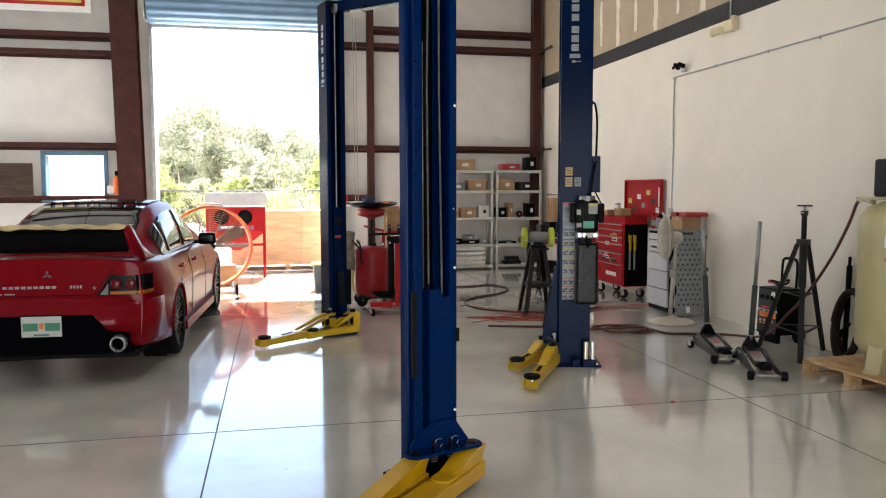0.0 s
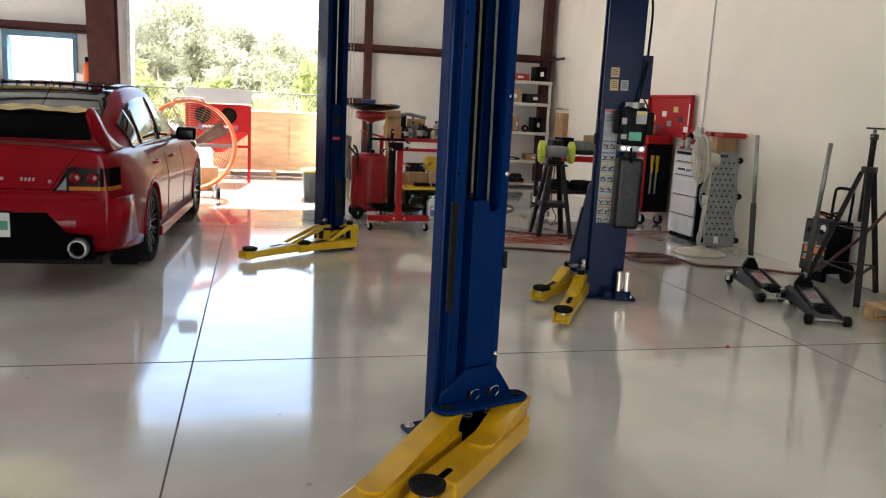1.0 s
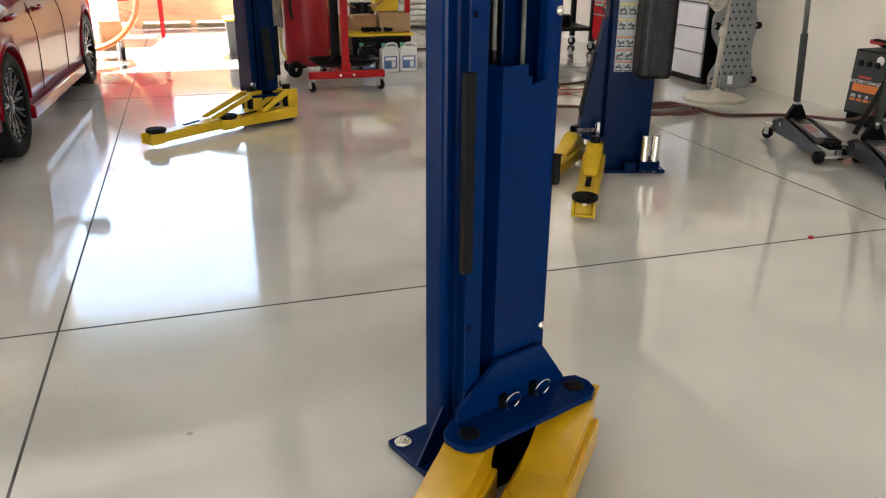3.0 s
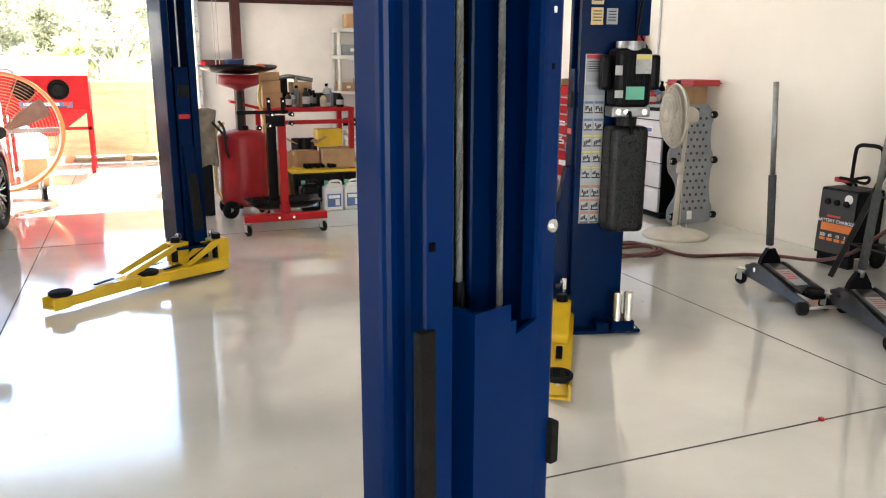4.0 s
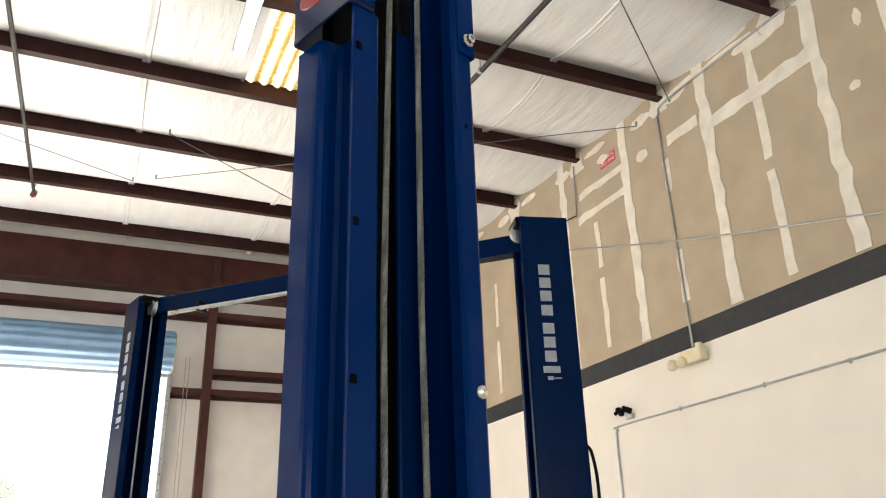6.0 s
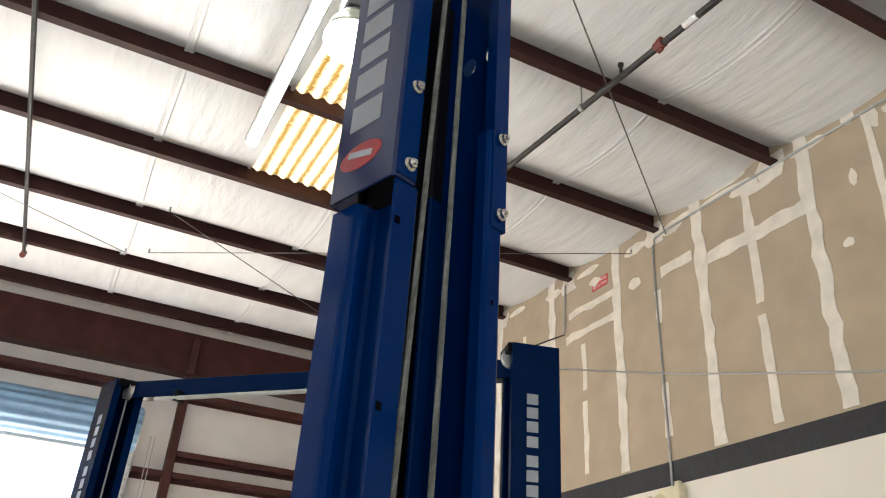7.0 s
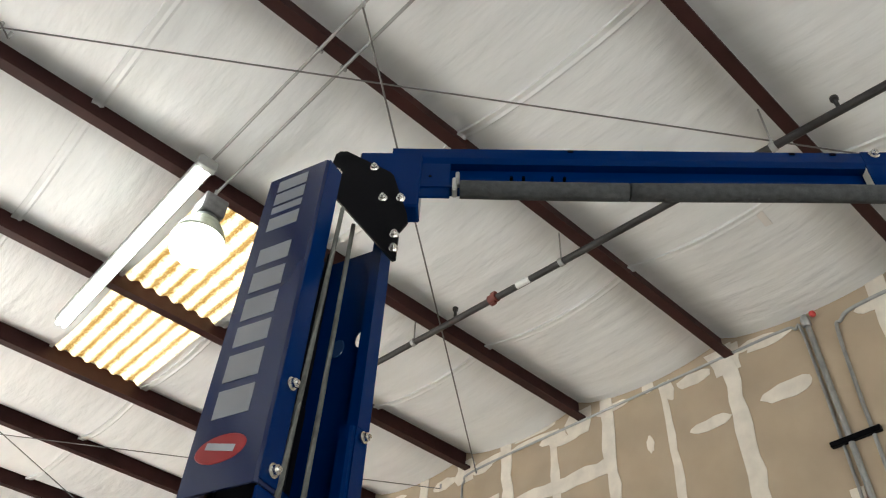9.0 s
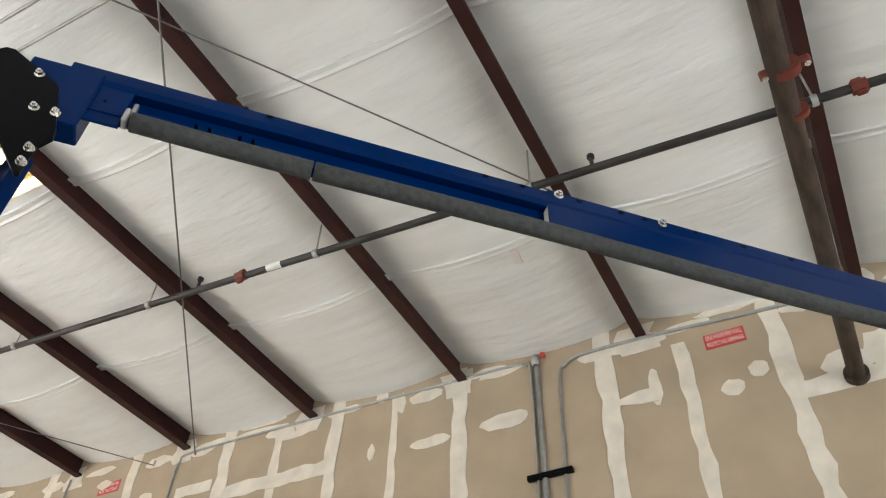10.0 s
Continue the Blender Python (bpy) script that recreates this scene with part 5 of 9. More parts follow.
wall_sign(9.01, 5.81, "small red fire wall notice stencilled on the drywall")
# pipe stub by the far purlin
ps = thing("pipe_stub", "thin pipe dropping from a purlin end", "pipe")
part("drop", rod(B(), (XW - 0.02, 9.64, 6.04), (XW - 0.02, 9.68, 5.42), 0.009, n=8), M["conduit"], ps)
part("arm", rod(B(), (XW - 0.02, 9.68, 5.42), (XW - 0.02, 10.75, 5.55), 0.009, n=8), M["sprinkler"], ps)
for z in (2.27, 4.14):
    st = thing("wall_stub", "short rusty steel bar sticking out of the corner post", "steel bar")
    part("bar", span(B(), (5.40, 13.75, z - 0.02), (5.44, 14.45, z + 0.02), 0.003), M["rust"], st)

# ---- gate, window and sign ----
gt = tagged(new("door_1"), "raised blue corrugated roll-up gate above the opening", "gate", kind="structure")
bm = B()
n, R0 = 90, 0.29
prof = [((R0 + 0.012 * math.cos(14 * 2 * math.pi * i / n)) * math.cos(2 * math.pi * i / n), (R0 + 0.012 * math.cos(14 * 2 * math.pi * i / n)) * math.sin(2 * math.pi * i / n)) for i in range(n)]
prism(bm, prof, DX1 - DX0 + 0.06, Matrix.Translation((DX0 - 0.03, 14.26, 4.66)) @ pose(0, 0, 0, 90, 0, 90))
tagged(obj("curtain_roll", bm, M["curtain"], gt), "rolled blue corrugated curtain")
obj("bottom_bar", span(B(), (DX0 - 0.02, 14.40, 4.33), (DX1 + 0.02, 14.50, 4.42), 0.01), M["steel"], gt)
bm = B()
for k in range(6):
    rod(bm, (DX0, 14.46, 4.40 + 0.06 * k), (DX1, 14.46, 4.40 + 0.06 * k), 0.03, n=10)
obj("curtain", bm, M["curtain"], gt)
for x in (DX0 - 0.06, DX1 + 0.0):
    obj("guide_rail", span(B(), (x, 14.38, 0), (x + 0.06, 14.60, 4.75), 0.004), M["steel"], gt)
for x in (DX0 - 0.08, DX1 + 0.03):
    obj("end_bracket", lathe(B(), [(0.02, 0), (0.28, 0), (0.28, 0.02), (0.02, 0.02)], 24, Matrix.Translation((x, 14.26, 4.66)) @ pose(0, 0, 0, 90, 0, 90)), M["steel"], gt)
for k in range(22):
    b = B()
    rod(b, (DX1 + 0.03, 14.378, 0.2 + k * 0.2), (DX1 + 0.03, 14.37, 0.2 + k * 0.2), 0.008, n=8)
    obj("rivet", b, M["black"], gt)
for dx, y in ((0.22, 14.25), (0.27, 14.25)):
    obj("pull_chain", tube(B(), smooth_path([(DX1 + dx, y, 4.6), (DX1 + dx + 0.01, y, 3.0), (DX1 + dx + 0.02, y, 1.5), (DX1 + dx + 0.01, y, 1.1)]), 0.006, 6), M["steel"], gt)
obj("chain_keeper", box(B(), (DX1 + 0.08, 14.33, 1.36), (0.07, 0.07, 0.11), 0.01), M["red"], gt)
wi = tagged(new("window_1"), "small blue framed window in the gate wall", "window", kind="structure")
for lo, hi in (((WX0 - 0.07, 14.56, WZ0 - 0.0), (WX0, 14.82, WZ1)), ((WX1, 14.56, WZ0), (WX1 + 0.07, 14.82, WZ1)), ((WX0 - 0.07, 14.56, WZ1), (WX1 + 0.07, 14.82, WZ1 + 0.08)), ((WX0 - 0.07, 14.56, WZ0 - 0.05), (WX1 + 0.07, 14.82, WZ0))):
    obj("window_frame", span(B(), lo, hi, 0.005), M["window_blue"], wi)
pane = obj("pane", span(B(), (WX0, 14.70, WZ0), (WX1, 14.706, WZ1)), M["lens"], wi)
pane.visible_shadow = False
bd = thing("plywood_board", "dark stained plywood board fixed to the wall girts", "board")
part("panel", span(B(), (-5.6, 14.40, 1.40), (-3.62, 14.43, 1.98), 0.003), M["plywood"], bd)
ext = thing("fire_extinguisher", "orange extinguisher bottle hanging beside the window", "extinguisher", pose(-2.27, 14.36, 1.45))
part("bottle", lathe(B(), [(0, 0), (0.055, 0), (0.06, 0.02), (0.06, 0.25), (0.04, 0.30), (0.02, 0.32), (0, 0.32)], 18), mat("orange_enamel", (0.75, 0.13, 0.02), 0.35), ext, smooth=True)
part("valve", box(B(), (0, 0, 0.36), (0.06, 0.05, 0.08), 0.01), M["black"], ext)
part("bracket", box(B(), (0, 0.05, 0.2), (0.1, 0.02, 0.1), 0.004), M["black"], ext)
bk = thing("wall_plate", "white enamel wall plate beside the window", "wall plate")
part("plate", span(B(), (-2.44, 14.40, 1.46), (-2.33, 14.43, 1.60), 0.01), M["white_decal"], bk)
sg = thing("banner", "white banner with a red and yellow rounded emblem", "sign", pose(-3.65, 14.42, 5.15))
part("cloth", box(B(), (0, 0, 0), (2.1, 0.008, 1.25), 0.003), M["white_decal"], sg)
part("emblem", box(B(), (-0.02, -0.006, 0.02), (1.95, 0.006, 1.08), 0.0, None), M["decal_red"], sg)
part("emblem_core", box(B(), (-0.02, -0.011, 0.02), (1.84, 0.006, 0.97)), M["label_y"], sg)

# ---- things along the side wall ----
YZ = Matrix(((0, 0, 1, 0), (1, 0, 0, 0), (0, 1, 0, 0), (0, 0, 0, 1)))
XZ = Matrix(((1, 0, 0, 0), (0, 0, -1, 0), (0, 1, 0, 0), (0, 0, 0, 1)))
M["jack"] = mat("grey_jack_steel", (0.07, 0.07, 0.075), 0.3, 0.6, 0.2, 14, 0.05, 80, spec=0.4)
M["chrome"] = mat("satin_chrome_pole", (0.30, 0.30, 0.30), 0.38, 0.9, 0.15, 25)
M["dark_steel"] = mat("dark_grey_stand_steel", (0.017, 0.016, 0.0155), 0.45, 0.15, 0.25, 12, 0.06, 70, spec=0.2)
M["khaki"] = mat("khaki_tank_paint", (0.46, 0.40, 0.21), 0.35, 0, 0.08, 5, 0.02, 40, coat=0.2)
M["pallet"] = mat("pallet_pine", (0.50, 0.32, 0.16), 0.8, 0, 0.25, 5, 0.15, 30, stretch=(6, 1, 6))
M["air_hose"] = mat("dark_red_rubber_hose", (0.075, 0.018, 0.016), 0.5, 0, 0.2, 20)
M["coil_rubber"] = mat("brown_black_rubber", (0.030, 0.016, 0.013), 0.6, 0, 0.3, 20, spec=0.2)
M["cord"] = mat("orange_red_cord", (0.30, 0.05, 0.028), 0.5, 0, 0.2, 20)
M["beige"] = mat("yellowed_beige_plastic", (0.46, 0.42, 0.35), 0.45, 0, 0.08, 8)
M["hole_grey"] = mat("shaded_hole", (0.035, 0.037, 0.04), 0.7)
M["grey_plastic"] = mat("grey_moulded_plastic", (0.21, 0.22, 0.23), 0.55, 0, 0.15, 12, 0.05, 120)
M["drawer"] = mat("silver_drawer_front", (0.52, 0.53, 0.55), 0.4, 0.2, 0.05, 8)
M["card"] = mat("brown_cardboard", (0.36, 0.22, 0.11), 0.85, 0, 0.12, 9, 0.05, 60)
M["red_plastic"] = mat("red_plastic", (0.36, 0.014, 0.016), 0.4, 0, 0.08, 10)
M["lime"] = mat("lime_green_guard", (0.46, 0.55, 0.02), 0.4, 0, 0.08, 15)
M["shelf"] = mat("pale_grey_shelf_plastic", (0.55, 0.54, 0.50), 0.5, 0, 0.06, 8)
M["cloth"] = mat("white_cotton_cloth", (0.72, 0.71, 0.69), 0.95, 0, 0.08, 12, 0.4, 35)
M["orange"] = mat("orange_panel", (0.65, 0.16, 0.02), 0.4, 0, 0.1, 10)
M["clear_bag"] = mat("cloudy_plastic_bag", (0.42, 0.40, 0.36), 0.25, 0, 0.35, 9, 0.6, 14)


def words(parent, text, size, m, material, name="lettering"):
    """Raised lettering that lies in the plane of m, centred."""
    cu = bpy.data.curves.new(name, "FONT")
    cu.body, cu.size, cu.extrude, cu.align_x, cu.align_y = text, size, 0.0006, "CENTER", "CENTER"
    tmp = bpy.data.objects.new("tmp", cu)
    me = bpy.data.meshes.new_from_object(tmp)
    bpy.data.objects.remove(tmp)
    me.materials.append(material)
    ob = new(name, me)
    ob.parent = parent
    ob.matrix_basis = m
    return ob


def caster(parent, c, r=0.045, w=0.03, rz=0.0, tyre=None):
    x, y, z = c
    T = pose(x, y, 0, 0, 0, rz)
    bm = B()
    for s in (-1, 1):
        box(bm, (s * (w / 2 + 0.006), 0, r + 0.02), (0.004, r * 0.9, r * 1.3))
    box(bm, (0, 0, max(z, 2 * r + 0.008) - 0.004), (w + 0.02, r * 1.5, 0.008))
    bmesh.ops.transform(bm, matrix=T, verts=bm.verts)
    fork = part("caster_fork", bm, M["steel"], parent)
    bm = B()
    lathe(bm, [(0.0, -w / 2), (r * 0.85, -w / 2), (r, -w / 2 + 0.005), (r, w / 2 - 0.005), (r * 0.85, w / 2), (0, w / 2)], 18, T @ pose(0, 0, r, 0, 90, 0))
    part("caster_wheel", bm, tyre or M["rubber"], parent, "", True)


def floor_jack(m, top, label):
    j = thing("floor_jack", label, "floor jack", m, "floor jacks")
    side = [(-0.10, 0.055), (-0.10, 0.125), (0.0, 0.165), (0.10, 0.160), (0.40, 0.095), (0.56, 0.075), (0.585, 0.055), (0.56, 0.03), (0.42, 0.035), (0.1, 0.045)]
    for s in (-1, 1):
        bm = prism(B(), side, 0.010, pose(s * 0.098 - 0.005, 0, 0) @ YZ)
        bmesh.ops.bevel(bm, geom=bm.edges[:], offset=0.002, segments=1, affect="EDGES")
        part("side_plate", bm, M["jack"], j)
        bm = lathe(B(), [(0, -0.022), (0.034, -0.022), (0.038, -0.016), (0.038, 0.016), (0.034, 0.022), (0, 0.022)], 20, pose(s * 0.130, 0.56, 0.038, 0, 90, 0))
        part("front_wheel", bm, M["rubber"], j, "", True)
        bm = rod(B(), (s * 0.07, 0.08, 0.17), (s * 0.07, 0.45, 0.10), 0.010)
        part("edge_bar", bm, M["jack"], j, "", True)
        caster(j, (s * 0.125, -0.10, 0.105), 0.038, 0.028, 30 * s, M["black"])
        bm = rod(B(), (s * 0.090, 0.03, 0.125), (s * 0.118, 0.03, 0.125), 0.016, n=6)
        part("pivot_nut", bm, M["zinc"], j)
    part("front_axle", rod(B(), (-0.135, 0.56, 0.038), (0.135, 0.56, 0.038), 0.010), M["steel"], j, "", True)
    bm = prism(B(), [(0.02, 0.13), (0.02, 0.160), (0.10, 0.153), (0.38, 0.092), (0.38, 0.07)], 0.12, pose(-0.06, 0, 0) @ YZ)
    part("top_cover", bm, M["jack"], j)
    R = pose(0, 0.24, 0.1255, -12.3, 0, 0)
    bm = box(B(), (0, 0, 0.003), (0.095, 0.20, 0.003))
    bmesh.ops.transform(bm, matrix=R, verts=bm.verts)
    lab = part("rating_label", bm, M["pale"], j, "grey and red printed label")
    bm = B()
    for k in range(5):
        box(bm, (0.0, -0.07 + 0.022 * k, 0.0055), (0.07 - 0.012 * (k % 2), 0.008, 0.001))
    bmesh.ops.transform(bm, matrix=R, verts=bm.verts)
    part("print", bm, M["decal_red"], lab)
    bm = box(B(), (0, 0.44, 0.085), (0.09, 0.16, 0.03), 0.006)
    part("lift_arm", bm, M["black"], j)
    bm = lathe(B(), [(0, 0.096), (0.048, 0.096), (0.052, 0.104), (0.052, 0.120), (0.044, 0.120), (0.040, 0.112), (0, 0.112)], 22, pose(0, 0.47, 0))
    part("saddle", bm, M["rubber"], j, "", True)
    bm = box(B(), (0, -0.06, 0.12), (0.15, 0.05, 0.05), 0.005)
    part("rear_block", bm, M["jack"], j)
    bm = box(B(), (-0.06, -0.088, 0.12), (0.045, 0.004, 0.03))
    part("warning_label", bm, M["label_y"], j, "small yellow warning label")
    a = Vector((0, 0, 0.15))
    d = Vector(top) - a
    bm = prism(B(), [(-0.07, 0), (-0.06, 0.035), (-0.022, 0.10), (0.022, 0.10), (0.06, 0.035), (0.07, 0)], 0.035, pose(0, 0.0175, 0.155) @ XZ)
    part("handle_yoke", bm, M["black"], j)
    part("release_collar", rod(B(), a + d * 0.07, a + d * 0.115, 0.017), M["chrome"], j, "", True)
    part("foam_grip", rod(B(), a + d * 0.11, a + d * 0.50, 0.0235, n=16), M["foam"], j, "black foam sleeve", True)
    part("handle_pole", rod(B(), a + d * 0.49, Vector(top), 0.0165, n=16), M["chrome"], j, "bare grey steel pole", True)


floor_jack(pose(4.40, 6.58, 0, 0, 0, 168), (0.065, -0.017, 1.276), "low grey trolley jack with foam-gripped upright handle")
floor_jack(pose(4.434, 5.946, 0, 0, 0, 160), (-0.03, 0.075, 1.26), "low grey trolley jack with its pole upright beside the stand")


def battery_charger():
    c = thing("battery_charger", "black wheeled battery charger with red and orange front panel", "battery charger", pose(5.345, 6.84, 0, 0, 0, -86) @ Matrix.Diagonal((1.05, 0.85, 1.09, 1)))
    # local -y is the front
    bm = B()
    prism(bm, [(-0.17, 0.075), (-0.15, 0.50), (0.15, 0.50), (0.16, 0.46), (0.16, 0.075)], 0.28, pose(-0.14, 0, 0) @ YZ)
    bmesh.ops.bevel(bm, geom=bm.edges[:], offset=0.006, segments=2, affect="EDGES")
    part("case", bm, M["black"], c)
    P = pose(0, -0.1625, 0.288, 87.3, 0, 0)

    def plate(x, y, w, h, z, mt, name, label="", parent=None):
        bm = box(B(), (x, y, z), (w, h, 0.002))
        bmesh.ops.transform(bm, matrix=P, verts=bm.verts)
        return part(name, bm, mt, parent or c, label)
    face = plate(0, 0, 0.26, 0.40, 0.001, M["ink"], "front_panel", "black front panel with orange band and lettering")
    plate(0.01, -0.035, 0.23, 0.05, 0.003, M["orange"], "orange_band", "", face)
    plate(-0.02, 0.035, 0.10, 0.014, 0.003, M["sign_red"], "red_badge", "", face)
    for k in range(4):
        plate(-0.085 + 0.056 * k, -0.115, 0.042, 0.018, 0.003, M["orange"], "mode_badge", "", face)
    words(face, "BATTERY CHARGER", 0.031, P @ pose(0.005, 0.004, 0.004), M["white_decal"])
    for k, s in enumerate(("200", "40", "10", "2")):
        words(face, s, 0.030, P @ pose(-0.085 + 0.056 * k, -0.090, 0.004), M["white_decal"])
    for k in range(3):
        part("knob", rod(B(), P @ Vector((-0.075 + 0.07 * k, 0.125, 0.0)), P @ Vector((-0.075 + 0.07 * k, 0.125, 0.022)), 0.022, 0.018), M["rubber"], face)
    bm = B()
    rod(bm, P @ Vector((0.075, 0.155, 0.001)), P @ Vector((0.075, 0.155, 0.006)), 0.030)
    part("meter", bm, M["white_decal"], face)
    bm = tube(B(), smooth_path([(-0.10, 0.13, 0.48), (-0.10, 0.14, 0.70), (-0.08, 0.14, 0.755), (0, 0.14, 0.765), (0.08, 0.14, 0.755), (0.10, 0.14, 0.70), (0.10, 0.13, 0.48)], 4), 0.013)
    part("handle", bm, M["rubber"], c, "", True)
    bm = tube(B(), smooth_path([(-0.05, 0.05, 0.51), (-0.10, -0.02, 0.55), (-0.02, -0.06, 0.56), (0.08, 0.0, 0.54), (0.05, 0.08, 0.57), (-0.06, 0.07, 0.54), (0.02, 0.0, 0.52)], 6), 0.010)
    cable = part("cable", bm, M["rubber"], c, "coiled black charging cable", True)
    bm = box(B(), (-0.07, -0.03, 0.545), (0.11, 0.03, 0.03), 0.006)
    part("clamp", bm, M["red_plastic"], cable)
    for s in (-1, 1):
        bm = lathe(B(), [(0.0, -0.02), (0.07, -0.02), (0.082, -0.012), (0.082, 0.012), (0.07, 0.02), (0, 0.02)], 20, pose(s * 0.165, 0.12, 0.082, 0, 90, 0))
        part("wheel", bm, M["rubber"], c, "", True)
    part("axle", rod(B(), (-0.15, 0.12, 0.082), (0.15, 0.12, 0.082), 0.008), M["steel"], c, "", True)
    part("foot", span(B(), (-0.13, -0.15, 0), (0.13, -0.09, 0.08), 0.01), M["black"], c)


battery_charger()


def tripod_stand():
    s = thing("support_stand", "tall dark grey steel tripod under-hoist support stand", "support stand")
    top, feet = Vector((5.22, 6.38, 0)), [(4.885, 5.88), (4.98, 6.62), (5.47, 6.33)]
    col = Vector((5.18, 6.28, 0))
    for i, f in enumerate(feet):
        a = Vector((*f, 0.0))
        b = col + Vector((0, 0, 1.02)) + (a - col).normalized() * 0.055
        d = (b - a).normalized()
        bm = box(B(), (0, 0, 0), (0.036 if i else 0.048, 0.034, (b - a).length), 0.003)
        bmesh.ops.transform(bm, matrix=Matrix.Translation((a + b) / 2) @ d.to_track_quat("Z", "Y").to_matrix().to_4x4(), verts=bm.verts)
        zmin = min(v.co.z for v in bm.verts)
        bmesh.ops.translate(bm, vec=(0, 0, -zmin), verts=bm.verts)
        part("leg", bm, M["dark_steel"], s)
    for z, k in ((0.24, 0.235), (0.56, 0.55)):
        P = [Vector((*f, 0)).lerp(col + Vector((0, 0, 1.02)), k) for f in feet]
        for i in range(3):
            p, q = P[i].lerp(P[(i + 1) % 3], 0.03), P[(i + 1) % 3].lerp(P[i], 0.03)
            bm = B()
            d = (q - p)
            box(bm, (0, 0, 0), (0.028, 0.008, d.length))
            bmesh.ops.transform(bm, matrix=Matrix.Translation((p + q) / 2) @ d.to_track_quat("Z", "Y").to_matrix().to_4x4(), verts=bm.verts)
            part("brace", bm, M["dark_steel"], s)
    part("sleeve", rod(B(), col + Vector((0, 0, 0.62)), col + Vector((0, 0, 1.06)), 0.034, n=20), M["dark_steel"], s, "", True)
    part("collar", rod(B(), col + Vector((0, 0, 1.02)), col + Vector((0, 0, 1.07)), 0.062, n=6), M["dark_steel"], s)
    part("inner_tube", rod(B(), col + Vector((0, 0, 1.05)), col + Vector((0, 0, 1.30)), 0.024, n=18), M["dark_steel"], s, "", True)
    part("screw", rod(B(), col + Vector((0, 0, 1.28)), col + Vector((0, 0, 1.37)), 0.014), M["steel"], s, "", True)
    part("head", box(B(), col + Vector((0, 0, 1.38)), (0.10, 0.10, 0.014), 0.003), M["dark_steel"], s)
    part("turn_bar", rod(B(), col + Vector((-0.09, -0.06, 1.315)), col + Vector((0.09, 0.06, 1.325)), 0.006), M["steel"], s, "", True)
    part("nut", rod(B(), col + Vector((0, 0, 1.29)), col + Vector((0, 0, 1.335)), 0.032, n=6), M["dark_steel"], s)


tripod_stand()


def hose_coil():
    c = thing("rubber_hose", "coiled dark brown rubber hose leaning against wall", "hose")
    pts = []
    rnd = random.Random(5)
    for k in range(5 * 22):
        a = 2 * math.pi * k / 22
        lap = k / 22
        r = 1 + 0.05 * math.sin(lap * 2.3)
        y = 0.15 * math.cos(a) * r
        z = 0.325 + 0.295 * math.sin(a) * r
        pts.append((5.36 + 0.10 * (z / 0.66) + 0.022 * (lap - 2.5) + 0.004 * rnd.random(), 5.93 + y + 0.006 * lap, max(0.017, z)))
    part("coil", tube(B(), pts, 0.018, 8), M["coil_rubber"], c, "", True)
    part("strap", tube(B(), [(5.30, 5.80, 0.36), (5.28, 5.86, 0.27), (5.31, 5.93, 0.23), (5.35, 5.95, 0.22)], 0.02), M["rubber"], c, "", True)


hose_coil()


def black_pole():
    p = thing("steel_pole", "black steel pole standing behind coiled hose", "pole")
    part("pole", rod(B(), (5.475, 6.055, 0), (5.495, 6.055, 0.84), 0.024, n=16), M["black"], p, "", True)
    part("tip", rod(B(), (5.494, 6.055, 0.835), (5.497, 6.055, 0.92), 0.014), M["black"], p, "", True)


black_pole()


def pallet():
    p = thing("wooden_pallet", "weathered pine pallet under air compressor", "pallet", pose(4.70, 5.10, 0, 0, 0, 3))
    rnd = random.Random(3)
    for k in range(7):
        x = 0.055 + 0.117 * k
        part("deck_board", span(B(), (x - 0.048, -0.48, 0.107), (x + 0.048, 0.48, 0.125 + 0.002 * rnd.random()), 0.002), M["pallet"], p)
    for y in (-0.455, 0, 0.455):
        for x in (0.07, 0.41, 0.75):
            part("block", box(B(), (x, y, 0.0525), (0.13, 0.05, 0.07), 0.002), M["pallet"], p)
        part("stringer", box(B(), (0.41, y, 0.0975), (0.82, 0.05, 0.017)), M["pallet"], p)
        part("bottom_board", box(B(), (0.41, y, 0.0085), (0.82, 0.07, 0.017)), M["pallet"], p)


pallet()


